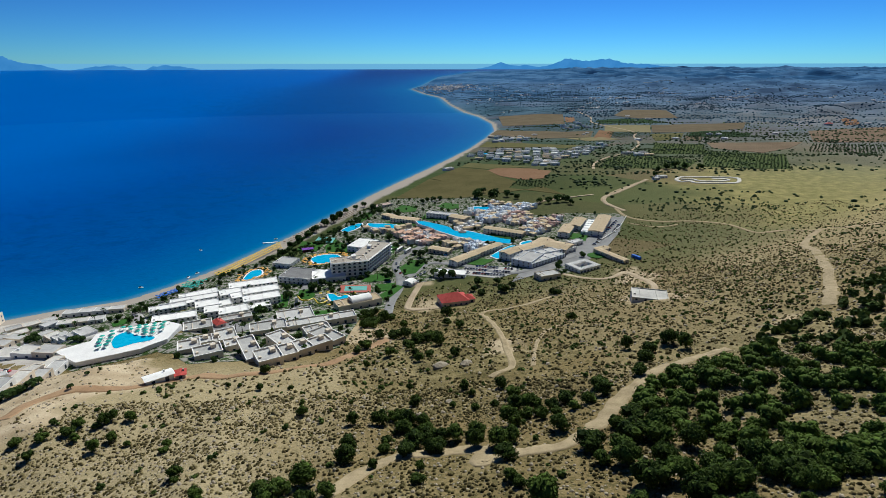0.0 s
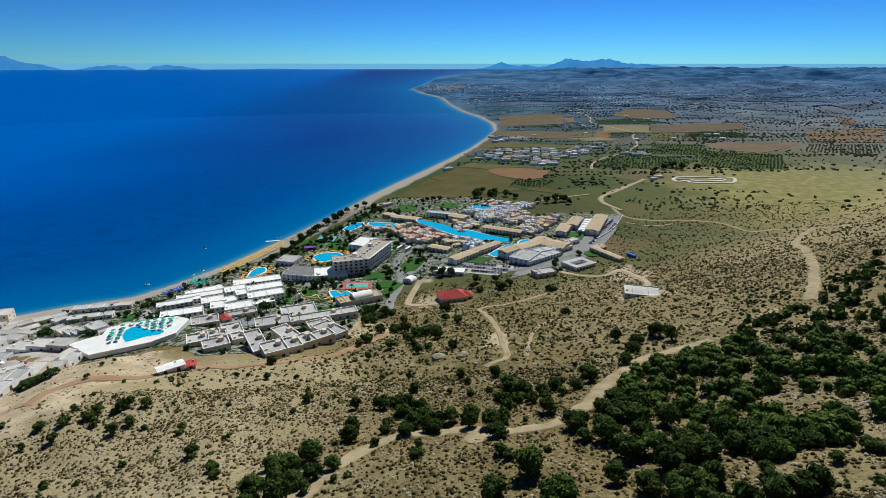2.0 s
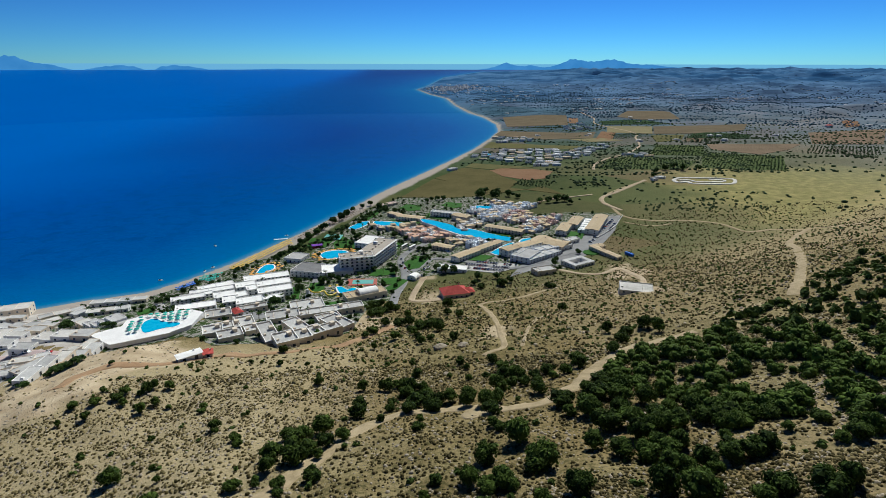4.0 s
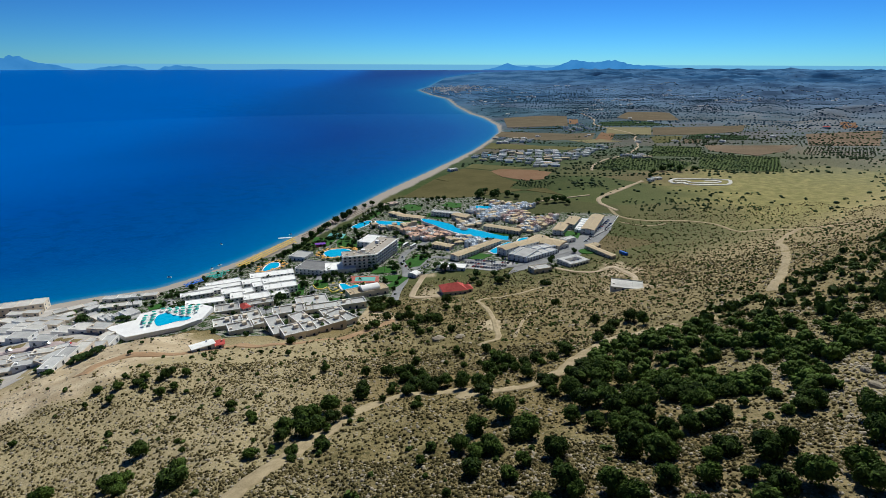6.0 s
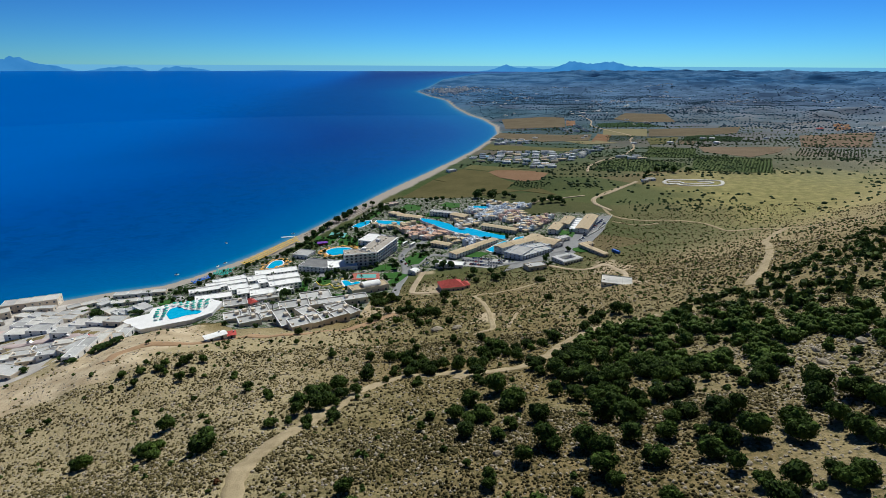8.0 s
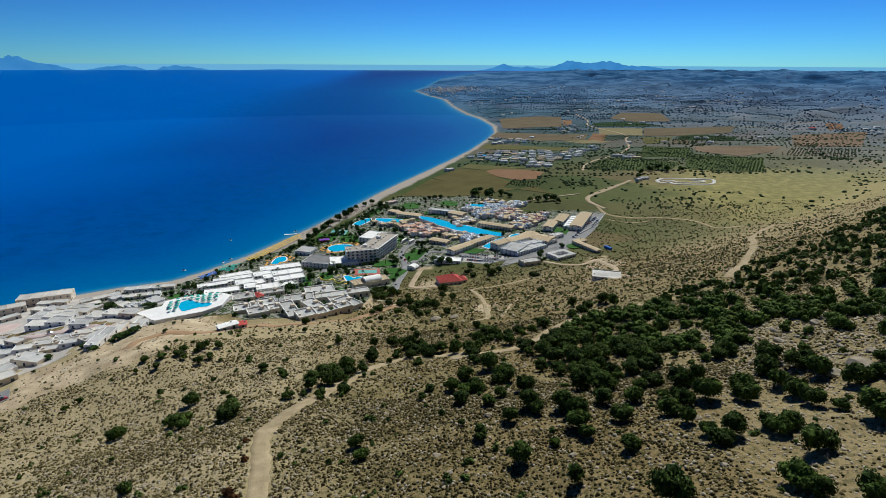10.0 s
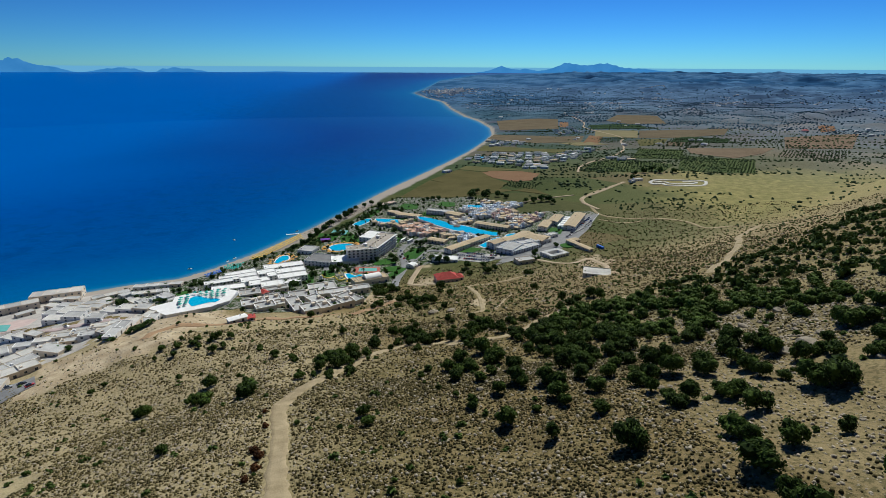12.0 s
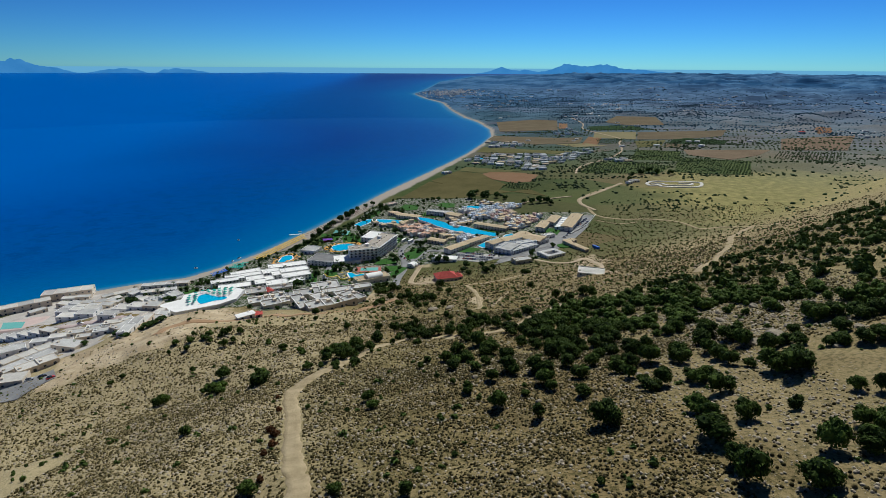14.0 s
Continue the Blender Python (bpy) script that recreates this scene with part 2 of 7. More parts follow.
# ---- ground, sea and distance ----
def grid_mesh(name, x, y, z, material, wrap=False, keep=None, attributes=()):
    """A sheet over a grid of places; keep: which points may carry faces."""
    rows, cols = x.shape
    idx = np.arange(rows * cols).reshape(rows, cols)
    nxt = np.roll(idx, -1, 1) if wrap else idx[:, 1:]
    cur = idx if wrap else idx[:, :-1]
    quads = np.stack([cur[:-1], nxt[:-1], nxt[1:], cur[1:]], -1).reshape(-1, 4)
    if keep is not None:
        quads = quads[keep.ravel()[quads].any(1)]
    used = np.unique(quads)
    back = np.zeros(rows * cols, int)
    back[used] = np.arange(len(used))
    me = bpy.data.meshes.new(name)
    me.vertices.add(len(used))
    me.vertices.foreach_set("co", np.stack([x, y, z], -1).reshape(-1, 3)[used].ravel())
    me.loops.add(quads.size)
    me.loops.foreach_set("vertex_index", back[quads].ravel())
    me.polygons.add(len(quads))
    me.polygons.foreach_set("loop_start", np.arange(0, quads.size, 4))
    me.polygons.foreach_set("use_smooth", np.ones(len(quads), bool))
    for key, values in attributes:
        me.attributes.new(key, "FLOAT", "POINT").data.foreach_set("value", np.asarray(values, float).ravel()[used])
    me.update(calc_edges=True)
    me.materials.append(material)
    return me


def polar(az, rad):
    a, r = np.meshgrid(np.radians(az), rad)
    return MID[0] + r * np.sin(a), MID[1] + r * np.cos(a)


front = np.arange(-56, 56, 0.22)
around = np.concatenate([front, np.arange(56, 304, 4.0)])
steps_out = np.concatenate([np.linspace(0.5, 50, 10), np.geomspace(55, 1500, 270), np.geomspace(1520, 17000, 150)])
gx, gy = polar(around, steps_out)
gs = inland(gx, gy)
gzz = ground(gx, gy, gs)
hilly = ramp(0, 12, gzz - (22 * (1 - np.exp(-np.maximum(gs, 0) / 250))) + 4)
dist = np.hypot(gx, gy)
is_plain = (1 - hilly) * np.ones_like(gx)
is_straw = ramp(230, 360, gx - 0.1 * gy + 30 * waves(gx, gy, 120, 21)) * (1 - ramp(900, 1000, gy + 35 * waves(gx, gy, 90, 22))) * ramp(430, 620, gy - 0.1 * gx) * (0.6 + 0.4 * is_plain) * (0.8 + 0.2 * waves(gx, gy, 45, 26))
# near right slope: brown soil plus painted vignette darkening
is_dimmed_loam = 0.6 * ramp(-45, 25, gx + 12 * waves(gx, gy, 40, 24)) * (1 - ramp(40, 90, gy + 12 * waves(gx, gy, 35, 25)))
# share of painted haze blue, growing with distance
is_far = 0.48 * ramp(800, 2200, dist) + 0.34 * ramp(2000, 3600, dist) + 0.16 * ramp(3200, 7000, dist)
is_sand = (1 - ramp(21 - 11 * ramp(900, 1300, gy), 27 - 12 * ramp(900, 1300, gy), gs + 3 * waves(gx, gy, 60, 23))) * ramp(300, 360, gy) * (1 - ramp(4000, 5000, gy))


def depth_in(points, x, y):
    """Metres inside an outline (below 0: outside)."""
    best, hit_ = np.full(x.shape, 1e9), np.zeros(x.shape, bool)
    for i in range(len(points)):
        (ax, ay), (bx, by) = points[i - 1], points[i]
        dx, dy = bx - ax, by - ay
        t = np.clip(((x - ax) * dx + (y - ay) * dy) / (dx * dx + dy * dy), 0, 1)
        best = np.minimum(best, np.hypot(x - ax - t * dx, y - ay - t * dy))
        if ay != by:
            hit_ ^= ((ay > y) != (by > y)) & (x < ax + (y - ay) / (by - ay) * dx)
    return np.where(hit_, best, -best)


GRADED = [(-199, 120), (-206, 140), (-224, 172), (-206, 181), (-200, 196), (-196, 216), (-200, 235), (-194, 252), (-168, 262), (-152, 250), (-138, 226), (-118, 212), (-128, 200), (-144, 190), (-138, 163), (-150, 147), (-169, 141), (-183, 135), (-187, 125)]
YARDS = [[(143.1, 213.5), (156.8, 233.7), (158.2, 222.7), (147.4, 204.8), (142.3, 204.7)], [(-24, 368), (-20, 392), (-6, 394), (4, 370), (-12, 360)], [(140, 405), (150, 450), (172, 455), (182, 425), (165, 398)], [(118, 312), (150, 308), (156, 336), (150, 370), (140, 372), (118, 338)],
         [(-30, 425), (-12, 428), (-8, 440), (-30, 440)], [(20, 226), (36, 226), (40, 250), (22, 252)], [(-60, 262), (-30, 275), (-25, 300), (-45, 320), (-58, 330)]]
rough_ = 3.5 * waves(gx, gy, 26, 51) + 2.0 * waves(gx, gy, 9, 52)
is_bare = ramp(-3, 4, depth_in(GRADED, gx, gy) + rough_)
for yard in YARDS:
    is_bare = np.maximum(is_bare, 0.75 * ramp(-3, 5, depth_in(yard, gx, gy) + rough_))
is_pale = ramp(-5, 60, -gx - 10 + 14 * waves(gx, gy, 60, 53)) * (1 - ramp(200, 260, gy))
is_pale = np.maximum(is_pale, 0.65 * ramp(170, 270, gx + 20 * waves(gx, gy, 70, 54)) * ramp(330, 430, gy))
is_pale = np.maximum(is_pale, 0.30 * ramp(48, 85, gx + 12 * waves(gx, gy, 45, 55)))
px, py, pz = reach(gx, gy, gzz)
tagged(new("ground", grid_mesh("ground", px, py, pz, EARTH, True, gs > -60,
       (("plain", is_plain), ("straw", is_straw), ("far", is_far), ("dimmed_loam", is_dimmed_loam), ("sand", is_sand), ("bare", is_bare), ("pale", is_pale)))),
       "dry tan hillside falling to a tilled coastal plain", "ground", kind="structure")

sx, sy = polar(np.concatenate([np.arange(-60, 20, 0.25), np.arange(20, 300, 5.0)]), np.geomspace(150, 20000, 380))
sd = -inland(sx, sy)
shelf = np.clip(sd / (1 + 2.2 * ramp(1500, 2700, sy)) / 2400, 0, 1)
# where the sky's sheen is painted on the sea, growing to the left
painted_sheen = ramp(-0.05, 1.1, (-sx - 0.12 * sy - 90 + 60 * waves(sx, sy, 700, 81)) / 750)
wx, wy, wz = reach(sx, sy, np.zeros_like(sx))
tagged(new("water", grid_mesh("water", wx, wy, wz, SEA, True, sd > -40, (("depth", shelf), ("light", painted_sheen)))),
       "deep blue calm sea, turquoise along the shore", "sea", kind="structure")


def mountain(name, label, az0, az1, far, peaks, base=0.0):
    """Distant range: peaks are (azimuth, height, half width in degrees)."""
    az = np.linspace(az0, az1, 160)
    a, r = np.meshgrid(az, np.linspace(far * 0.94, far * 1.06, 13))
    across = np.cos(np.linspace(-math.pi / 2, math.pi / 2, 13))[:, None]
    h = base + sum(p[1] * np.exp(-np.abs((a - p[0]) / p[2]) ** 1.6) for p in peaks)
    h = h * (1 + 0.10 * waves(a * 40, r * 0.02, 30, 31) + 0.05 * waves(a * 40, r * 0.05, 9, 32))
    edge = ramp(az0, az0 + 0.8, a) * (1 - ramp(az1 - 0.8, az1, a))
    x, y = MID[0] + r * np.sin(np.radians(a)), MID[1] + r * np.cos(np.radians(a))
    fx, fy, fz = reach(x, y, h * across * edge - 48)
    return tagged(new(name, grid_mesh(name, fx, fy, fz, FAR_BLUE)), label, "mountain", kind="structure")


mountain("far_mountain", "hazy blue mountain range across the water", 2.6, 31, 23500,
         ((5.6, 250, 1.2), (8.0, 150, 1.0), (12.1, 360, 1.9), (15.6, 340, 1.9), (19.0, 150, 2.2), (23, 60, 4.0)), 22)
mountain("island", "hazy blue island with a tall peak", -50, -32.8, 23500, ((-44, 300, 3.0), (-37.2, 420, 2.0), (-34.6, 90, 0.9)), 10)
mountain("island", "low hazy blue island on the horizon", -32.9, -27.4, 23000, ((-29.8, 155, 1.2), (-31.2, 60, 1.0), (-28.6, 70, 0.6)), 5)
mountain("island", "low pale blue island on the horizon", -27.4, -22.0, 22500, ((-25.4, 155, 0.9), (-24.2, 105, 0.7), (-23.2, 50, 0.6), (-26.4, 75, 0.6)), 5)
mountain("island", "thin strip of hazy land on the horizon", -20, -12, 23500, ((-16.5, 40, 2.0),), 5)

# added ring of glowing haze that closes the gap between sea and sky
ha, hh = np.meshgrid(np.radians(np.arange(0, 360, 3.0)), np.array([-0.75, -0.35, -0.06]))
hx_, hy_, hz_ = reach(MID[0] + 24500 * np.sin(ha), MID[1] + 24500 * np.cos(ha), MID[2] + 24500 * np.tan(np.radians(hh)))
tagged(new("backdrop", grid_mesh("horizon_haze", hx_, hy_, hz_, HAZE, True)), "glowing strip of pale blue haze added along the horizon", "horizon", kind="structure")

# ---- plan of the hillside ----
TRACK_A = [
    (-22, -150), (-22, -110), (-24, -75), (-29, -45), (-24.9, -23.8), (-29, -11), (-34.6, 6.1), (-40.4, 27.2), (-45.8, 43), (-45.8, 54.3), (-39.4, 71.9), (-29.7, 95.3), (-17.1, 118.6), (-0.8, 123.6),
    (10.2, 122.1), (9.3, 112), (16.8, 116.4), (24.2, 117.1), (31.7, 118.3), (43.6, 129.4), (55.6, 146.8), (67.1, 159), (80.5, 173.1), (98.9, 186.6),
    (110.7, 188.4),]

TRACK_B = [
    (18.5, 186.3), (28.2, 198.2), (30.2, 223.7), (30.9, 258.4), (30.3, 302), (26.1, 337.8), (38.2, 351.8), (57.3, 360.1), (86.8, 385.1),]

TRACK_C = [
    (178.7, 230.8), (212, 277.3), (251.6, 337), (304, 425.3), (331.1, 475.8), (388.6, 541.4), (405.6, 526.8), (407.7, 489.7),]

TRACK_D = [
    (391, 544.9), (365.6, 559.9), (333.6, 556), (321, 590.7), (290.7, 608.3), (246.6, 611.9), (221.2, 635), (220.3, 686.7), (218.5, 732.9),
    (264.2, 795.5), (325.9, 858.8),]

TRACK_E = [
    (99.7, 448.4), (122.1, 429.6), (140.8, 428.7), (159.2, 441.4), (163.4, 401.2), (154.3, 367.3),]

TRACK_F = [
    (-162.8, 170.4), (-164.3, 188.6), (-154.5, 198), (-134.6, 200.2), (-115.9, 210.7), (-90, 209.3), (-68.2, 219.7), (-46.9, 245.2), (-30.5, 281.4),]

TRACK_H = [(36.3, 194.2), (44.2, 232.6), (50.4, 251.7), (63.0, 273.9), (70.3, 269.7)]

TRACK_G = [
    (212.4, 607.5), (237.8, 588.2), (266, 595.4),]

BUSHES_NEAR = [
    (103.2, 18.5, 17.6), (64.7, -18.1, 10.2), (75.5, -10.4, 8.0), (80.0, 9.2, 9.5), (79.7, 21.1, 11.1), (46.2, -2.5, 9.5), (32.3, 8.6, 5.2), (21.6,
    20.9, 7.8), (-15.8, 29.3, 5.0), (-112.4, 81.6, 7.2), (-73.5, 24.7, 4.9), (-87.5, 77.3, 10.9), (-64.5, 65.8, 9.4), (-92.3, 96.7, 8.4), (-17.3,
    -21.2, 4.1), (-36.6, -19.9, 6.0), (-1.9, -24.4, 4.7), (62.7, -33.6, 9.0), (65.9, -36.0, 9.0), (63.7, -28.1, 6.7), (73.9, -37.0, 8.1), (96.8,
    -20.2, 10.9), (88.2, -29.0, 7.2), (82.6, -26.8, 8.3), (107.1, -0.3, 6.0), (88.8, -6.5, 4.9), (14.4, 33.9, 4.8), (-0.0, 72.6, 4.1), (46.2, 19.3,
    5.9), (39.1, 28.3, 4.7)]

BUSHES_RIGHT = [
    (31.1, 25.8, 3.6), (64.4, 16.8, 7.0), (66.6, 39.0, 7.1), (45.9, 62.0, 8.7), (28.6, 48.3, 8.0), (24.3, 78.0, 9.3), (13.8, 68.7, 11.1), (20.5, 89.6,
    9.7), (-37.1, 88.4, 8.7), (-43.2, 83.5, 6.1), (-31.6, 91.7, 4.0), (67.7, -2.8, 7.9), (68.2, -7.3, 6.1), (111.7, -2.5, 5.3), (68.9, 16.1, 12.3),
    (60.8, 34.8, 7.7), (75.5, 56.3, 10.8), (81.6, 38.5, 8.0), (109.8, 58.1, 11.5), (144.1, 66.3, 17.7), (150.6, 54.4, 14.8), (126.3, 32.9, 10.7),
    (134.9, 29.6, 13.0), (110.4, 42.3, 8.7), (96.9, 55.7, 8.9), (66.6, 73.2, 11.6), (58.2, 93.3, 15.1), (53.2, 118.3, 16.6), (44.1, 95.4, 10.0), (7.3,
    71.6, 6.8)]

BUSHES_MIDDLE = [
    (-66.5, 70.3, 8.6), (-86.2, 74.4, 10.3), (-94.0, 97.4, 8.3), (-29.9, 79.1, 5.9), (-36.9, 75.7, 4.8), (-48.2, 76.4, 5.2), (-44.0, 79.6, 3.0),
    (-18.1, 36.4, 5.1), (-115.9, 83.5, 7.1), (13.8, 31.6, 3.9), (22.3, 41.6, 5.6), (9.8, 57.1, 6.5), (17.5, 53.6, 5.2), (29.9, 63.4, 8.1), (23.7,
    75.1, 7.0), (12.1, 75.0, 12.2), (38.3, 32.9, 7.4), (49.0, 34.6, 6.9), (94.3, 45.2, 7.3), (102.9, 65.5, 10.3), (94.0, 32.1, 6.9), (109.0, 51.8,
    8.9), (83.4, 43.7, 9.5), (73.0, 41.2, 8.3), (71.1, 52.0, 8.9), (29.9, 44.2, 5.2), (-2.5, 66.6, 3.3), (-6.5, 144.0, 5.9), (-20.0, 145.8, 7.5),
    (-26.7, 125.3, 6.0), (-28.5, 145.3, 6.0), (-41.2, 103.3, 12.7)]

BUSHES_MIDDLE_B = [
    (-34.6, 109.5, 8.6), (-43.6, 90.6, 8.0), (51.8, 59.0, 9.7), (54.8, 80.4, 11.0), (42.8, 63.7, 5.0), (38.6, 83.9, 7.4), (61.2, 54.3, 5.8), (69.1,
    21.0, 8.0), (78.2, 19.5, 8.2), (64.2, 21.5, 5.3), (62.5, 28.2, 5.5), (63.9, 45.3, 4.6)]

BUSHES_FIRST = [
    (-33.4, 107.0, 8.4), (-5.9, 104.2, 4.9), (-59.2, 104.9, 4.5), (-72.1, 119.9, 5.1), (-26.3, 120.6, 7.6), (-9.7, 163.5, 4.9), (-11.3, 144.3, 8.2),
    (-4.9, 136.6, 6.4), (-9.8, 122.8, 7.5), (-2.2, 125.0, 8.3), (-16.5, 127.2, 4.4), (-16.1, 148.5, 4.6), (-47.6, 157.4, 5.3), (-18.2, 116.2, 4.1),
    (-112.5, 145.9, 5.4), (-127.1, 155.6, 5.8), (-133.4, 152.3, 5.3), (-109.2, 151.3, 5.0), (-118.9, 162.6, 6.3), (-126.6, 160.7, 5.4), (-110.1,
    163.6, 4.8), (-87.8, 144.7, 4.2), (-79.0, 213.3, 6.0), (14.6, 123.1, 8.2), (8.7, 125.3, 6.6), (15.4, 100.3, 4.7), (18.7, 125.4, 6.6), (10.9,
    134.3, 4.5), (32.4, 128.4, 7.4), (50.7, 150.7, 7.8), (37.1, 114.6, 9.4), (22.3, 93.7, 5.3)]

BUSHES_FIRST_B = [
    (44.0, 111.8, 7.8), (52.4, 123.6, 10.1), (38.8, 149.1, 6.5), (29.5, 142.3, 5.1), (-25.7, 234.3, 6.7), (-48.3, 314.9, 14.7), (-6.0, 274.8, 12.9),
    (-27.5, 283.6, 10.0), (2.3, 340.6, 10.1), (7.4, 172.3, 5.1), (-11.5, 222.1, 6.4)]

BUSHES_SLOPE = [
    (-141.1, 150.6, 5.9), (-131.5, 143.4, 4.7), (-139.3, 139.7, 3.3), (-136.2, 161.8, 3.6), (-120, 160, 3.5), (-117.2, 164.9, 5.2),
    (-122.5, 152.7, 4.4), (-115.6, 149, 3.4), (-107.9, 150.9, 3.4), (-103.6, 149.4, 2.9), (-92.3, 95.2, 6.6), (-117.9, 119.6, 3), (-80.4, 97.9, 2.6),
    (-74, 88.9, 2.8), (-96, 124, 3.4), (-67.8, 73.1, 6.7), (-95, 81.9, 3.4), (-83.5, 72.3, 5.7), (-86.1, 140.1, 3.7), (-70.7, 116.7, 2.9),
    (-57.4, 102.1, 3.8), (-47.7, 74.7, 3.2), (-43.4, 77.8, 2.6), (-40.4, 87.5, 8.6), (-35.2, 94.4, 7.2), (-31.1, 97.9, 6.2), (-27.1, 101.1, 5.6),
    (-29, 79, 4.2), (-36.2, 72.5, 3.4), (-151.8, 117.9, 3.4), (-154.2, 111.3, 3.7),]

BUSHES_TRACK = [
    (-24.6, 118.8, 5.3), (-15, 125.2, 5.1), (-12, 140.1, 6.8), (-7.9, 129.4, 7.8), (-0.1, 122.7, 8.3), (4, 131, 7.4), (9.2, 121.9, 9.1),
    (16, 114.2, 7.9), (19.1, 123.7, 7.9), (16.7, 97.6, 4.3), (20.5, 90.6, 4.5), (11.6, 81.7, 7.5), (8.9, 72.1, 6.7), (15.5, 68.4, 7.4),
    (22.1, 74.6, 6.8), (17.8, 55.1, 5.9), (21.8, 60, 4.7), (10.1, 56.4, 4.4), (-2.3, 66.1, 2.9), (-1, 59, 2.2), (4, 49.1, 2.8), (9.2, 40.4, 2.9),
    (21.7, 40.9, 5), (28.9, 57.5, 3), (30, 43.8, 4.1), (25.4, 49.3, 3.1),]

BUSHES_LOW = [
    (-79, 213.3, 4.5), (-72.8, 188.3, 4), (-46.6, 157.2, 5), (-83.4, 195, 2.8), (-88.6, 196.2, 2.8), (-60.2, 187.6, 3.1), (-49.4, 144.2, 2.8),
    (-77.5, 159.3, 2.7), (-51.6, 351.7, 16), (-27.1, 234.9, 6), (-36.5, 340.5, 11.6), (-24.5, 310.2, 7.1), (-44.8, 249.8, 6.4), (-13.2, 230.8, 5.9),
    (-6.5, 230.7, 5.9), (2.1, 308.4, 6.3), (5.6, 228.5, 6.4), (-4.4, 273.6, 18.9), (-12.2, 269.7, 12.5), (-19.4, 260.7, 6), (10.4, 153.8, 4.1),
    (17.1, 156, 4.1), (22.9, 157.2, 3.8), (25.3, 142.3, 5.2), (29.8, 139.5, 5.4), (34.2, 140.1, 4.8), (-14.6, 152.1, 3.7), (-9.5, 160, 4.2),
    (-24.2, 185.6, 3.5), (-12.9, 183.2, 3.9), (-34.4, 218.4, 4.6), (10.1, 166.2, 3.6), (3, 155.7, 3.4),]

BUSHES_GULLY = [
    (-45.4, 327.0, 13.5), (-53.5, 345.0, 11.8), (-39.5, 335.3, 10.3), (-36.5, 280.0, 8.0), (-21.9, 284.8, 9.1), (-29.2, 310.3, 10.8), (-14.5,
    261.7, 7.5), (-9.0, 264.3, 8.5), (-3.0, 253.2, 9.2), (-4.2, 233.1, 7.7), (-10.1, 228.9, 7.6), (-16.3, 245.7, 7.2), (-26.1, 236.2, 7.8),
    (-40.4, 257.5, 8.4), (6.9, 229.0, 7.6), (10.5, 298.6, 7.3), (48.9, 402.0, 9.3), (86.1, 388.6, 12.8), (75.7, 293.4, 7.1), (30.3, 399.7, 7.9),
    (-8.3, 165.8, 8.1), (-15.8, 152.0, 6.4), (-9.8, 138.4, 7.2), (-3.6, 133.0, 7.0), (-0.0, 131.7, 5.8), (-16.3, 132.1, 4.7), (-26.3, 128.9,
    6.9), (-5.9, 113.1, 3.2)]

BUSHES_EDGE = [
    (21.1, 173.9, 6.2), (24.3, 162.6, 6.6), (28.1, 148.1, 7.4), (23.3, 149.5, 7.5), (20.0, 137.7, 8.3), (12.4, 125.8, 9.0), (9.2, 131.1, 6.9),
    (36.2, 136.8, 9.4), (34.0, 146.3, 6.1), (39.9, 152.7, 6.3), (44.9, 146.1, 6.1), (52.8, 149.3, 8.7), (52.1, 157.9, 7.7), (67.7, 164.6, 6.6),
    (77.4, 206.7, 7.8), (78.4, 188.1, 8.7), (85.0, 201.0, 7.6), (95.8, 207.2, 9.3), (99.7, 200.3, 9.1), (53.0, 129.1, 9.0), (49.4, 123.1, 7.7),
    (39.8, 117.7, 10.7), (42.4, 104.9, 8.9), (42.8, 93.5, 8.4), (50.9, 103.6, 7.9), (50.3, 87.5, 8.1), (47.4, 93.6, 7.4)]


# ---- builders ----
def part(name, bm, material, parent=None, label="", smooth=False):
    me = bpy.data.meshes.new(name)
    bm.to_mesh(me)
    bm.free()
    me.materials.append(material)
    if smooth:
        me.shade_smooth()
    ob = new(name, me)
    if parent:
        ob.parent = parent
    if label:
        ob["label"] = label
    return ob


def thing(name, label, category, group="", m=None, kind=""):
    ob = tagged(new(name), label, category, group, kind)
    if m is not None:
        ob.matrix_basis = m
    return ob


def box(bm, x0, y0, z0, x1, y1, z1, bevel=0.0):
    made = bmesh.ops.create_cube(bm, size=1, matrix=Matrix.Translation(((x0 + x1) / 2, (y0 + y1) / 2, (z0 + z1) / 2)) @ Matrix.Diagonal((x1 - x0, y1 - y0, z1 - z0, 1)))
    if bevel:
        edges = list({e for v in made["verts"] for e in v.link_edges})
        bmesh.ops.bevel(bm, geom=edges, offset=bevel, segments=1, affect="EDGES")
    return bm


def boxes(*rows, bevel=0.0):
    bm = bmesh.new()
    for r in rows:
        box(bm, *r, bevel)
    return bm


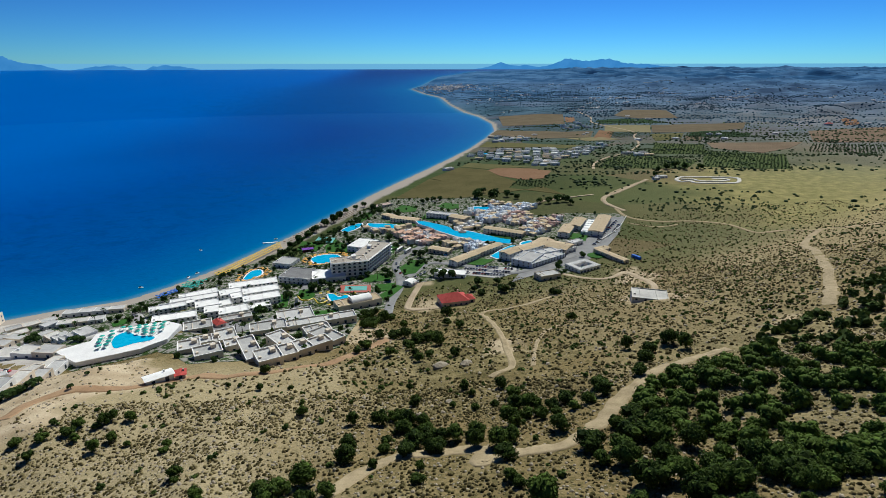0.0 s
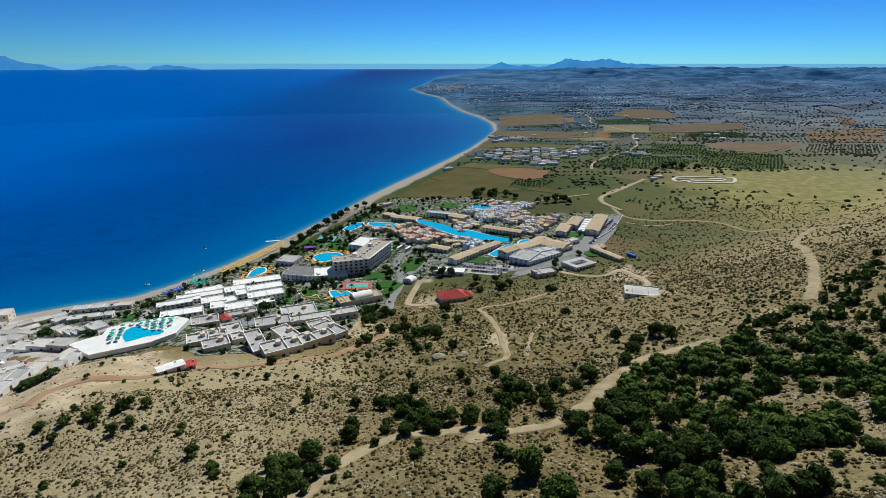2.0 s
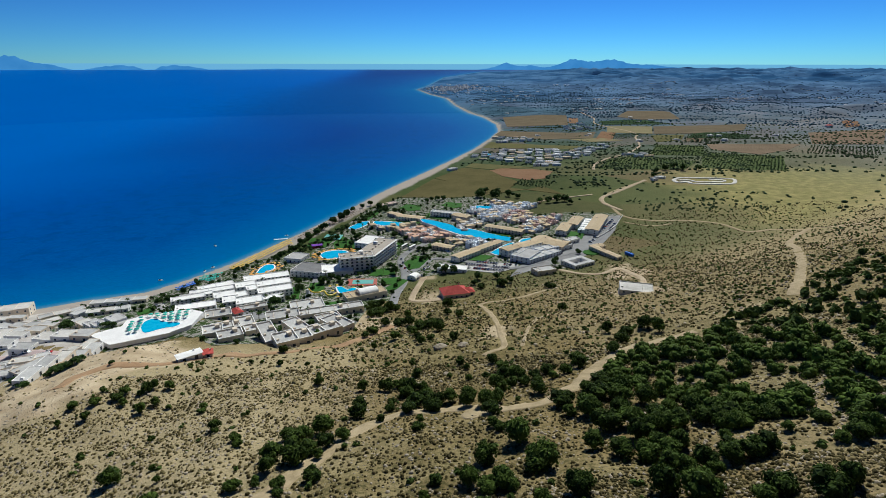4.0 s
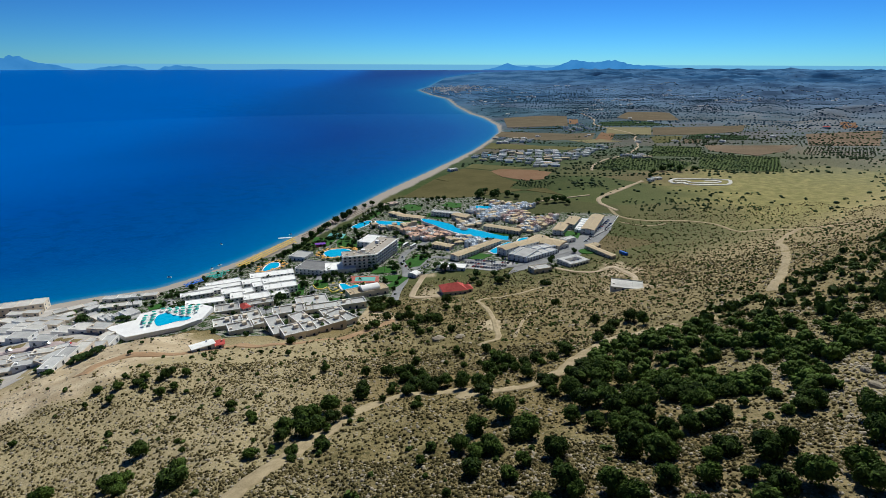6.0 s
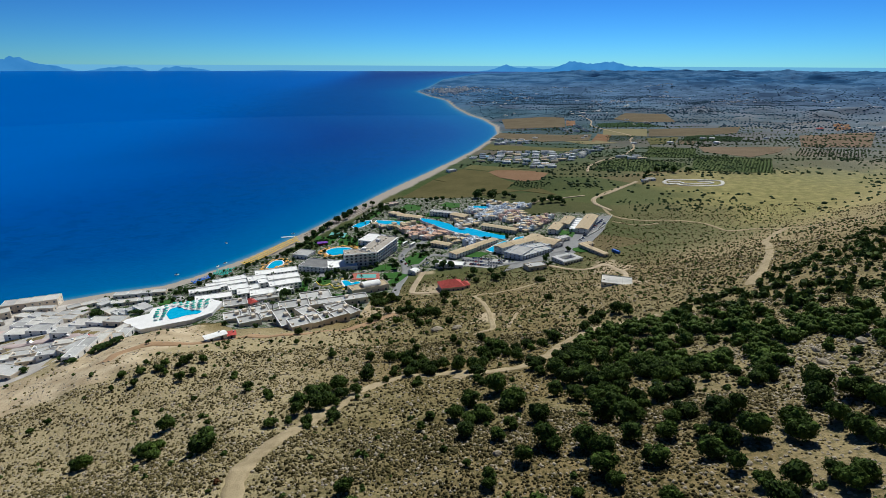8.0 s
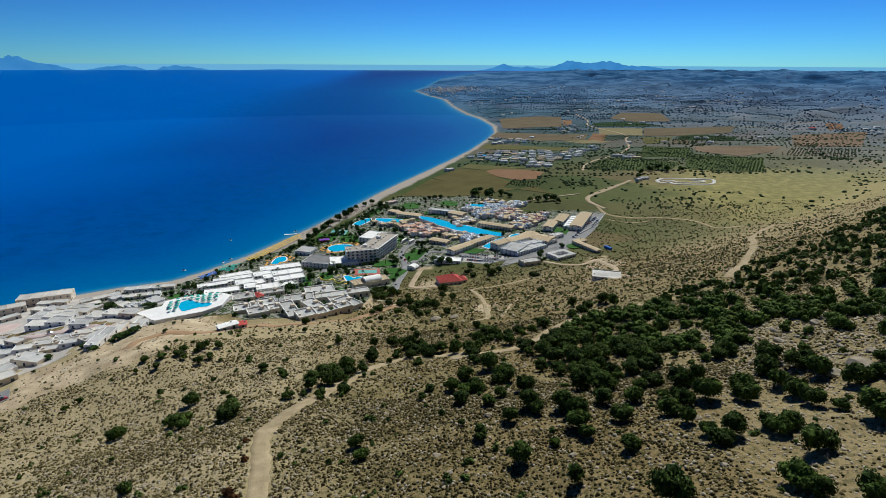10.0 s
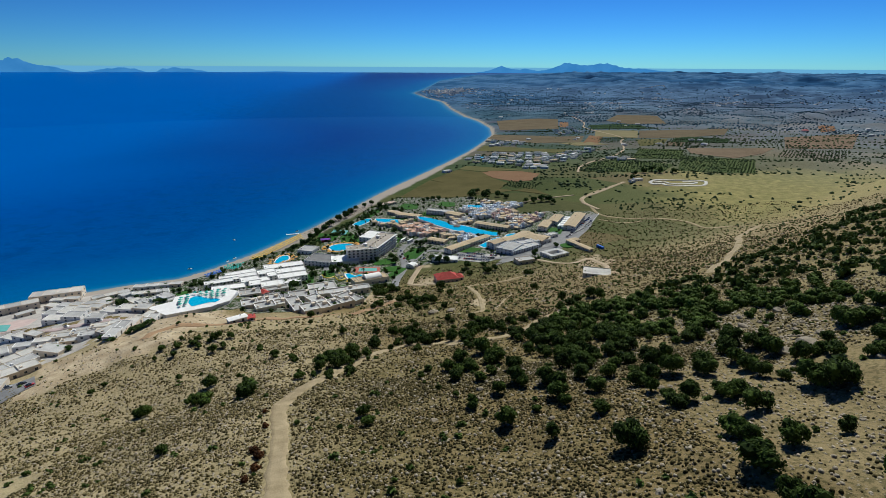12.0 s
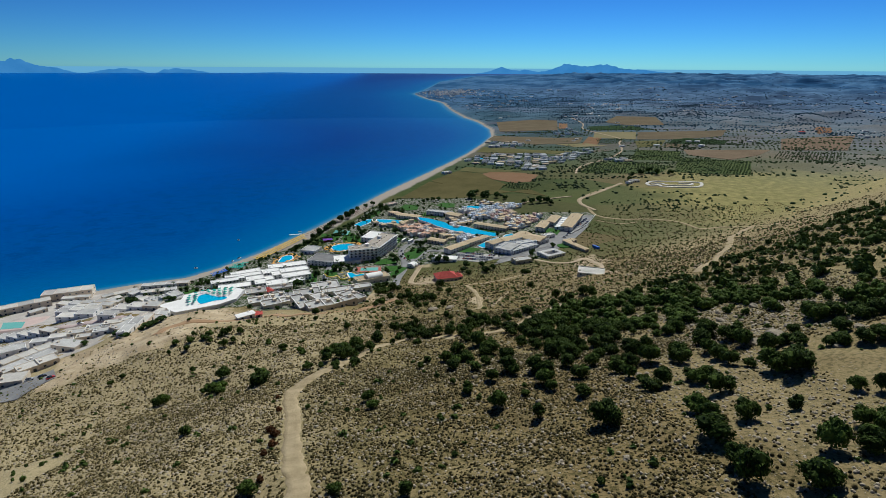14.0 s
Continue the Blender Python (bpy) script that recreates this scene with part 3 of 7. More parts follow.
def drape(name, points, material, lift, label, category, cell=12.0, kind="structure", edge=0.0):
    """A flat sheet with the given outline, laid on the ground, with a skirt down its edge."""
    bm = bmesh.new()
    bm.faces.new([bm.verts.new((x, y, 0)) for x, y in points])
    for axis in (0, 1):
        vals = [p[axis] for p in points]
        c = math.floor(min(vals) / cell) * cell + cell
        while c < max(vals):
            no = (1, 0, 0) if axis == 0 else (0, 1, 0)
            co = (c, 0, 0) if axis == 0 else (0, c, 0)
            bmesh.ops.bisect_plane(bm, geom=bm.verts[:] + bm.edges[:] + bm.faces[:], plane_co=co, plane_no=no)
            c += cell
    vs = bm.verts[:]
    zs = ground(np.array([v.co.x for v in vs]), np.array([v.co.y for v in vs]))
    for v, z in zip(vs, zs):
        v.co.z = z + lift
    rim = [e for e in bm.edges if e.is_boundary]
    low = bmesh.ops.extrude_edge_only(bm, edges=rim)["geom"]
    for g in low:
        if isinstance(g, bmesh.types.BMVert):
            g.co.z -= lift + 0.6 + edge
    bmesh.ops.recalc_face_normals(bm, faces=bm.faces[:])
    if sum(f.normal.z for f in bm.faces) < 0:
        bmesh.ops.reverse_faces(bm, faces=bm.faces[:])
    return tagged(part(name, bm, material), label, category, kind=kind)


def smooth_line(points, per=8):
    """A smooth curve through the points (Catmull-Rom)."""
    p = [np.array(q, float) for q in points]
    p = [2 * p[0] - p[1]] + p + [2 * p[-1] - p[-2]]
    out = []
    for i in range(1, len(p) - 2):
        for k in range(per):
            t = k / per
            out.append(0.5 * (2 * p[i] + (p[i + 1] - p[i - 1]) * t + (2 * p[i - 1] - 5 * p[i] + 4 * p[i + 1] - p[i + 2]) * t * t + (3 * p[i] - p[i - 1] - 3 * p[i + 1] + p[i + 2]) * t ** 3))
    return out + [p[-2]]


def ribbon(name, points, width, material, label, category="road", lift=0.3, ragged=0.25, seed=1):
    """A road that follows the ground."""
    line = np.array(smooth_line(points))
    d = np.gradient(line, axis=0)
    n = np.stack([-d[:, 1], d[:, 0]], 1) / np.maximum(np.hypot(d[:, 0], d[:, 1]), 1e-6)[:, None]
    r = np.random.RandomState(seed)
    across = np.array([-0.5, -0.42, -0.2, 0, 0.2, 0.42, 0.5])
    wide = width * (1 + ragged * (r.rand(len(line)) - 0.5))
    x = line[:, :1] + n[:, :1] * across * wide[:, None]
    y = line[:, 1:] + n[:, 1:] * across * wide[:, None]
    z = np.minimum(ground(x, y), ground(line[:, :1], line[:, 1:]) + 0.8) + lift
    if ragged > 0.2:                    # wheel ruts and a crown between them
        z[:, 2] -= 0.14
        z[:, 4] -= 0.14
        z = z + 0.06 * (r.rand(*z.shape) - 0.5)
    z[:, 0] -= lift + 0.5
    z[:, -1] -= lift + 0.5
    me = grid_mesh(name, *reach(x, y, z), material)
    me.flip_normals()
    return tagged(new(name, me), label, category, kind="structure")


def scatter(name, templates, x, y, size, material, label, category, z=None, tall=(0.8, 1.2), seed=3, sink=0.05, parent=None):
    """Many small copies of the templates (vertices, triangles) joined into one mesh."""
    r = np.random.RandomState(seed)
    n = len(x)
    z = ground(x, y) if z is None else z
    pick, turn, high = r.randint(0, len(templates), n), r.rand(n) * math.tau, r.uniform(*tall, n)
    co, tri, base = [], [], 0
    for k, (v, t) in enumerate(templates):
        w = np.where(pick == k)[0]
        if not len(w):
            continue
        c, s = np.cos(turn[w])[:, None], np.sin(turn[w])[:, None]
        px = (v[None, :, 0] * c - v[None, :, 1] * s) * size[w, None] + x[w, None]
        py = (v[None, :, 0] * s + v[None, :, 1] * c) * size[w, None] + y[w, None]
        pz = v[None, :, 2] * (size[w] * high[w])[:, None] + (z[w] - sink * size[w])[:, None]
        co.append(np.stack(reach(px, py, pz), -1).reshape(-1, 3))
        tri.append((t[None] + (base + np.arange(len(w)) * len(v))[:, None, None]).reshape(-1, 3))
        base += len(w) * len(v)
    co, tri = np.concatenate(co), np.concatenate(tri)
    me = bpy.data.meshes.new(name)
    me.vertices.add(len(co))
    me.vertices.foreach_set("co", co.ravel())
    me.loops.add(tri.size)
    me.loops.foreach_set("vertex_index", tri.ravel())
    me.polygons.add(len(tri))
    me.polygons.foreach_set("loop_start", np.arange(0, tri.size, 3))
    me.update(calc_edges=True)
    me.materials.append(material)
    return tagged(new(name, me), label, category, kind="stuff")


def lump(seed, sub=1, flat=0.6, rough=0.3, sharp=False):
    """A rough clod: a stone, a cushion of scrub or the dark heart of a bush."""
    r = random.Random(seed)
    bm = bmesh.new()
    bmesh.ops.create_icosphere(bm, subdivisions=sub, radius=0.5)
    for v in bm.verts:
        v.co *= 1 + r.uniform(-rough, rough)
        v.co.z = max(v.co.z, -0.25) * flat + 0.15 * flat
    bmesh.ops.triangulate(bm, faces=bm.faces[:])
    bm.verts.index_update()
    out = np.array([v.co[:] for v in bm.verts]), np.array([[v.index for v in f.verts] for f in bm.faces])
    bm.free()
    return out


def clod(seed, high, rough=0.25):
    """A low tuft or stone of few faces, open below where it sits in the soil."""
    r = random.Random(seed)
    low = [(0.5 * math.cos(a) * r.uniform(1 - rough, 1 + rough), 0.5 * math.sin(a) * r.uniform(1 - rough, 1 + rough), -0.1) for a in (k * math.tau / 5 for k in range(5))]
    top = [(0.34 * math.cos(a + 0.4) * r.uniform(0.7, 1.2), 0.34 * math.sin(a + 0.4) * r.uniform(0.7, 1.2), high * r.uniform(0.7, 1.2)) for a in (k * math.tau / 5 for k in range(5))]
    t = []
    for k in range(5):
        n = (k + 1) % 5
        t += [(k, n, 5 + k), (n, 5 + n, 5 + k)]
    t += [(5, 6, 7), (5, 7, 8), (5, 8, 9)]
    return np.array(low + top), np.array(t)


def crown_data(seed, leaves, lobes=8, size=0.09, height=0.8):
    """A bush one metre wide: leafy sprays on the skins of several lobes round a dark heart."""
    r = random.Random(seed)
    cs = []
    for k in range(lobes):
        a, d = r.uniform(0, math.tau), math.sqrt(r.random()) * 0.30
        cs.append((d * math.cos(a), d * math.sin(a), r.uniform(0.25, 0.55) * height - d * 0.25, r.uniform(0.15, 0.25)))
    v, t = [], []
    for k in range(leaves):
        cx, cy, cz, cr = cs[k % lobes]
        d = Vector((r.gauss(0, 1), r.gauss(0, 1), r.gauss(0.25, 1))).normalized()
        p = Vector((cx, cy, cz)) + d * cr * r.uniform(0.8, 1.18)
        p.z = max(p.z, 0.05 + 0.1 * r.random())
        n = (d + Vector((r.uniform(-0.8, 0.8), r.uniform(-0.8, 0.8), r.uniform(-0.5, 0.9)))).normalized()
        a = n.orthogonal().normalized() * size * r.uniform(0.6, 1.3)
        b = n.cross(a).normalized() * size * r.uniform(0.35, 0.8)
        i = len(v)
        v += [p - a, p + b + n * size * 0.2, p + a, p - b + n * size * 0.15]
        t += [(i, i + 1, i + 2), (i, i + 2, i + 3)]
    for k, (cx, cy, cz, cr) in enumerate(cs):
        lv, lt = lump(seed * 31 + k, 1, 1.0, 0.18)
        t += [tuple(q + len(v) for q in f) for f in lt]
        v += [Vector((cx, cy, max(cz, cr * 0.7))) + Vector(p) * cr * 1.7 for p in lv]
    return np.array([p[:] for p in v]), np.array(t)


def data_mesh(name, data, material):
    me = bpy.data.meshes.new(name)
    me.from_pydata([tuple(p) for p in data[0]], [], [tuple(int(q) for q in f) for f in data[1]])
    me.materials.append(material)
    return me


def trunk_bm(seed, tall=0.4, thick=0.035, limbs=4):
    """A tapered, crooked trunk with limbs, for a crown one metre wide."""
    r = random.Random(seed)
    bm = bmesh.new()

    def limb(a, b, ra, rb):
        d = b - a
        q = d.to_track_quat("Z", "Y").to_matrix().to_4x4()
        bmesh.ops.create_cone(bm, cap_ends=True, segments=6, radius1=ra, radius2=rb, depth=d.length, matrix=Matrix.Translation((a + b) / 2) @ q)
    top = Vector((r.uniform(-0.04, 0.04), r.uniform(-0.04, 0.04), tall * 0.55))
    limb(Vector((0, 0, -0.08)), top, thick, thick * 0.7)
    for k in range(limbs):
        a = math.tau * k / limbs + r.uniform(-0.5, 0.5)
        limb(top, top + Vector((math.cos(a) * 0.22, math.sin(a) * 0.22, tall * r.uniform(0.5, 0.9))), thick * 0.6, thick * 0.25)
    return bm


# ---- hillside ----
def foliage(name, dark, light, glow=0.25):
    m, n, l, b = nodes_of(name)
    geo = n.new("ShaderNodeNewGeometry")
    info = n.new("ShaderNodeObjectInfo")
    f = sums(n, l, sums(n, l, geo.outputs["Random Per Island"], "MULTIPLY", 0.6), "ADD", sums(n, l, info.outputs["Random"], "MULTIPLY", 0.4))
    l.new(steps(n, l, f, (0.1, dark), (0.6, light), (0.95, tuple(c * 1.5 for c in light))), b.inputs["Base Color"])
    b.inputs["Roughness"].default_value, b.inputs["Specular IOR Level"].default_value = 0.75, 0.06
    through_leaf, both = n.new("ShaderNodeBsdfTranslucent"), n.new("ShaderNodeMixShader")
    both.inputs[0].default_value = glow
    l.new(b.inputs["Base Color"].links[0].from_socket, through_leaf.inputs[0])
    l.new(b.outputs[0], both.inputs[1])
    l.new(through_leaf.outputs[0], both.inputs[2])
    l.new(both.outputs[0], n["Material Output"].inputs[0])
    return m


DIRT = surface("dirt_track", (0.24, 0.19, 0.112), (0.38, 0.305, 0.19), 0.25, 12, 0.95, 0.4, spec=0.1)
RED_DIRT = surface("red_dirt", (0.26, 0.16, 0.09), (0.36, 0.24, 0.14), 0.12, 14, 0.95, 0.4, spec=0.1)
PALE_DIRT = surface("pale_dirt", (0.32, 0.25, 0.165), (0.44, 0.355, 0.25), 0.06, 16, 0.95, 0.4, spec=0.1)
STONE = surface("limestone", (0.20, 0.170, 0.125), (0.36, 0.310, 0.235), 0.7, 8, 0.9, 0.5, spec=0.2)
LEAF = foliage("oak_leaf", (0.017, 0.032, 0.006), (0.062, 0.098, 0.017), 0.10)
LEAF_FAR = foliage("grove_leaf", (0.042, 0.072, 0.034), (0.085, 0.128, 0.060), 0.42)
LEAF_MID = foliage("slope_leaf", (0.030, 0.052, 0.012), (0.078, 0.118, 0.028), 0.12)
SCRUB = foliage("dry_scrub", (0.028, 0.025, 0.009), (0.082, 0.069, 0.027))
STRAW_TUFT = foliage("straw_tuft", (0.11, 0.088, 0.038), (0.25, 0.205, 0.10))
BARK = surface("bark", (0.07, 0.055, 0.04), (0.15, 0.12, 0.09), 2.0, 8, 0.95, 0.3, kind="object")

ribbon("road", TRACK_A, 5.6, DIRT, "pale dirt track winding over the hillside", ragged=0.4, seed=1)
ribbon("road", TRACK_B, 3.6, DIRT, "narrow dirt track forking over the slope", seed=2)
ribbon("road", TRACK_C, 7.5, DIRT, "worn bare track climbing the slope", seed=3)
ribbon("road", TRACK_D, 5.0, DIRT, "dirt road along the foot of the hill", seed=4)
ribbon("road", TRACK_E, 5.0, PALE_DIRT, "dusty lane to the sheds", seed=5)
ribbon("road", TRACK_F, 7.0, RED_DIRT, "reddish dirt road cut into the slope", seed=6)
ribbon("road", TRACK_H, 2.2, DIRT, "faint footpath over the stony knoll", seed=8)
ribbon("road", TRACK_G, 3.5, DIRT, "narrow dirt lane beside the car park", seed=7)

DRIVE = [(-37, 348), (-40, 389), (-36.7, 420), (-18.9, 435), (-25.8, 387.7), (-22.5, 367.6), (6.8, 376.3)]
kept = [DRIVE, TRACK_A, TRACK_B, TRACK_C, TRACK_D, TRACK_E, TRACK_F]
lines = [np.array(smooth_line(q, 4)) for q in kept]


def off_track(x, y, gap):
    ok = np.ones(len(x), bool)
    for ln in lines:
        a, b = ln[:-1], ln[1:]
        for p, q in zip(a, b):
            d = q - p
            t = np.clip(((x - p[0]) * d[0] + (y - p[1]) * d[1]) / max(d @ d, 1e-6), 0, 1)
            ok &= np.hypot(x - p[0] - t * d[0], y - p[1] - t * d[1]) > gap
    return ok


def hill_only(x, y):
    """Where the ground is hillside and not resort."""
    s = inland(x, y)
    line = np.interp(x, [-400, -200, -150, -60, -40, 20, 60, 110, 150, 230, 500], [140, 150, 195, 235, 400, 432, 438, 446, 495, 640, 700])
    return (y < line) & (s > 120) & (depth_in(GRADED, x, y) < -1) & (np.hypot(x - 10, y - 383) > 17) & (np.hypot(x - 132, y - 322) > 13)


def wooded(x, y):
    """Density of the wood on the upper slope, 0 to 1."""
    edge = 108 - (y - 0.75 * x) + 10 * waves(x, y, 50, 41)
    low = y - 28 + 0.35 * np.maximum(0, 70 - x) - 0.12 * np.maximum(0, x - 100) + 10 * waves(x, y, 40, 43)
    glade = 1 - 0.9 * np.exp(-(((x - 127) / 33) ** 2 + ((y - 78) / 26) ** 2) ** 2)       # stony clearing among the oaks
    gaps = ramp(-0.45, 0.35, waves(x, y, 42, 42))
    return ramp(0, 12, edge) * ramp(-10, 14, low) * (0.55 + 0.45 * gaps) * ramp(32, 50, x) * glade


crowns = [data_mesh("crown", crown_data(50 + k, 1150, 11 + k % 5, 0.051, 0.68 + 0.07 * (k % 4)), LEAF) for k in range(7)]
trunks = []
for k in range(3):
    holder = part("trunk", trunk_bm(70 + k), BARK)
    trunks.append(holder.data)
    bpy.data.objects.remove(holder)


def bush(x, y, width, tall=1.0, label="dense dark green oak shrub on the dry slope", group="shrubs on the hillside"):
    k = rng.randrange(7)
    top = thing("shrub", label, "shrub", group, pose(x, y, gz(x, y) - 0.02 * width, rng.uniform(-4, 4), rng.uniform(-4, 4), rng.uniform(0, 360)))
    top.scale = (width, width * rng.uniform(0.85, 1.1), width * tall * rng.uniform(0.85, 1.15))
    new("trunk", trunks[k % 3]).parent = top
    crown = new("crown", crowns[k])
    crown.parent, crown.location = top, (0, 0, 0.12)


taken = []
for rows, label in ((BUSHES_NEAR, "dense dark green oak shrub among stones"), (BUSHES_RIGHT, "broad dark green evergreen oak on bare sandy slope"), (BUSHES_MIDDLE, "dark rounded oak shrub on the stony slope"),
                    (BUSHES_MIDDLE_B, "dark oak in the thicket above the track"), (BUSHES_FIRST, "dark green shrub scattered below the track"), (BUSHES_FIRST_B, "dark leafy bush on the lower hillside"),
                    (BUSHES_SLOPE, "rounded dark green shrub on the stony slope"), (BUSHES_TRACK, "dark green oak shrub beside the dirt track"),
                    (BUSHES_LOW, "dark green bush on the lower hillside"), (BUSHES_GULLY, "dark leafy tree in the gully below the track"),
                    (BUSHES_EDGE, "dark green oak at the edge of the wood")):
    for x, y, w in rows:
        if any(math.hypot(x - a, y - b) < 0.5 * max(w, c) for a, b, c in taken):
            continue
        w = w * 0.87
        if w > 9.3:                     # broad clumps are several shrubs grown together
            for j in range(3):
                a = j * 2.1 + x
                bush(x + 0.27 * w * math.cos(a), y + 0.2 * w * math.sin(a), w * rng.uniform(0.5, 0.66), 1.05, label)
        else:
            bush(x, y, w, 1.1, label)
        taken.append((x, y, w))
taken = np.array(taken)


def clear_of(x, y, share):
    ok = np.ones(len(x), bool)
    for bx, by, w in taken:
        ok &= np.hypot(x - bx, y - by) > w * share + 1.0
    return ok


# the wood on the upper slope
r = np.random.RandomState(11)
wx_, wy_ = r.uniform(35, 420, 15000), r.uniform(-60, 430, 15000)
ok = (r.rand(15000) < wooded(wx_, wy_) * np.where((wx_ < 150) & (wy_ < 70), 0.10, np.where(np.hypot(wx_ - 85, wy_ - 110) < 80, 0.60, 0.38))) & off_track(wx_, wy_, 4.0) & clear_of(wx_, wy_, 0.5)
wx_, wy_ = wx_[ok], wy_[ok]
order = np.argsort(wx_ + wy_)
wx_, wy_ = wx_[order], wy_[order]
for x, y in zip(wx_[:50], wy_[:50]):
    bush(x, y, r.uniform(3.6, 8.0), 1.05, "evergreen oak in the wood on the upper slope", "oaks of the upper wood")
wood_forms = [crown_data(90 + k, 320, 7, 0.070, 0.75) for k in range(5)]
thin_forms = [crown_data(95 + k, 22, 3, 0.26, 0.75) for k in range(5)]
wx_, wy_ = wx_[50:], wy_[50:]
back_ = np.hypot(wx_, wy_ + 60) > 260
thinned = ~back_ | (r.rand(len(wx_)) < 0.6)
wx_, wy_, back_ = wx_[thinned], wy_[thinned], back_[thinned]
for some, forms, leaf, word in ((~back_, wood_forms, LEAF, "evergreen oak wood covering the upper slope"), (back_, thin_forms, LEAF_MID, "evergreen oak wood along the ridge")):
    scatter("woodland", forms, wx_[some], wy_[some], r.uniform(3.5, 8.5, some.sum()), leaf, word, "woodland", tall=(0.85, 1.25), seed=5)

# scrub bushes, tufts and stones
sx_, sy_ = r.uniform(-260, 420, 21000), r.uniform(-60, 680, 21000)
dense = 0.07 + 0.20 * ramp(-0.1, 0.7, waves(sx_, sy_, 70, 44)) + 0.30 * ramp(140, 240, sy_)
ok = (r.rand(21000) < dense) & hill_only(sx_, sy_) & off_track(sx_, sy_, 4.0) & (inland(sx_, sy_) > 190)
scatter("scrub", [crown_data(120 + k, 20, 2, 0.25, 0.7) for k in range(4)], sx_[ok], sy_[ok], r.uniform(1.0, 3.2, ok.sum()), LEAF_MID, "small grey-green bushes dotted over the slope", "scrub", seed=6)

# cushions of dry scrub and stones, thickest where the hillside lies nearest
def strewn(n, x0, x1, y0, y1, seed):
    q = np.random.RandomState(seed)
    x, y = q.uniform(x0, x1, n), q.uniform(y0, y1, n)
    ok = hill_only(x, y) & off_track(x, y, 3.0)
    return x[ok], y[ok], q


tufts = [clod(140 + k, 0.45) for k in range(6)]
stones = [clod(160 + k, 0.34, 0.35) for k in range(6)]
for n, area, seed, lo, hi in ((62000, (-120, 110, -50, 70), 21, 0.35, 1.05), (50000, (-230, 200, 40, 180), 22, 0.45, 1.4), (17000, (-120, 330, 150, 480), 23, 0.6, 2.0), (9000, (-60, 260, 150, 440), 26, 0.8, 2.2), (9000, (150, 520, 300, 700), 24, 0.8, 2.4), (5000, (-130, 120, -140, -50), 25, 0.5, 1.4)):
    x, y, q = strewn(n, *area, seed)
    keep_ = q.rand(len(x)) < 0.45 + 0.55 * ramp(-0.4, 0.4, waves(x, y, 22, 45))
    keep_ &= ~((x > 62) & (y < 45) & (q.rand(len(x)) < 0.85))
    x, y = x[keep_], y[keep_]
    bleached = q.rand(len(x)) < 0.28 + 0.42 * ramp(0, 60, -x) + 0.15 * ramp(50, 90, x)
    for some, leaf, word in ((~bleached, SCRUB, "cushions of dry olive-brown scrub between the stones"), (bleached, STRAW_TUFT, "bleached straw-coloured tufts of dry grass")):
        scatter("dry_tufts", tufts, x[some], y[some], lo + (hi - lo) * q.rand(some.sum()) ** 1.6, leaf, word, "scrub", seed=seed)
for n, area, seed, lo, hi in ((17000, (-120, 110, -50, 70), 31, 0.24, 1.3), (14000, (-230, 200, 40, 180), 32, 0.3, 1.5), (4500, (-260, 330, 150, 420), 33, 0.5, 2.4), (2600, (95, 165, 50, 110), 34, 0.4, 1.9)):
    x, y, q = strewn(n, *area, seed)
    scatter("stones", stones, x, y, lo + (hi - lo) * q.rand(len(x)) ** 3.2, STONE, "pale grey limestone stones strewn over the slope", "stones", seed=seed, sink=0.1)

q = np.random.RandomState(44)
x, y = q.uniform(-225, -125, 9000), q.uniform(125, 265, 9000)
some = (depth_in(GRADED, x, y) > 0) & (q.rand(9000) < 0.02 + 0.15 * ramp(0.2, 0.8, waves(x, y, 24, 46))) & off_track(x, y, 4.5)
x, y = x[some], y[some]
scatter("dry_tufts", tufts, x, y, q.uniform(0.5, 1.6, len(x)), STRAW_TUFT, "bleached tufts on the graded bare ground", "scrub", seed=27)
few = q.rand(len(x)) < 0.05
scatter("scrub", [crown_data(130 + k, 60, 4, 0.16, 0.8) for k in range(3)], x[few], y[few], q.uniform(1.2, 3.2, few.sum()), LEAF_MID, "small bushes on the graded bare ground", "scrub", seed=28)
x, y = q.uniform(-225, -125, 2600), q.uniform(125, 265, 2600)
some = (depth_in(GRADED, x, y) > 1) & off_track(x, y, 2.0)
scatter("stones", stones, x[some], y[some], 0.25 + 1.2 * q.rand(some.sum()) ** 3, STONE, "pale rubble on the graded ground", "stones", seed=29, sink=0.1)

BOULDERS = [(-74, 24, 2.2), (-69, 26, 2.0), (-58, 8, 1.6), (-86, 20, 1.4), (3, 26, 2.2), (6, 17, 1.6), (18, 8, 1.5), (118, 48, 9.0), (112, 50, 5.0), (24, 44, 2.5),
            (17, 46, 2.8), (45, -22, 2.4), (92, -15, 2.0), (96, -2, 1.8), (84, -32, 2.2), (60, 6, 2.0), (-1, 210, 7.0), (10, 208, 6.0), (2, 160, 3.0), (18, 120, 3.0),
            (118, 84, 4.5), (124, 80, 3.0), (131, 88, 3.6), (137, 95, 4.2), (111, 74, 2.6), (128, 70, 3.0), (143, 99, 3.5), (105, 66, 2.4), (134, 76, 2.8), (121, 92, 3.2),
            (130, 60, 4.0), (140, 42, 3.5), (48, 120, 3.5), (60, 140, 3.0), (125, 30, 3.0), (-30, 15, 1.6), (-24, 12, 1.5), (-20, 8, 1.4), (34, 20, 2.2), (66, 30, 2.5)]
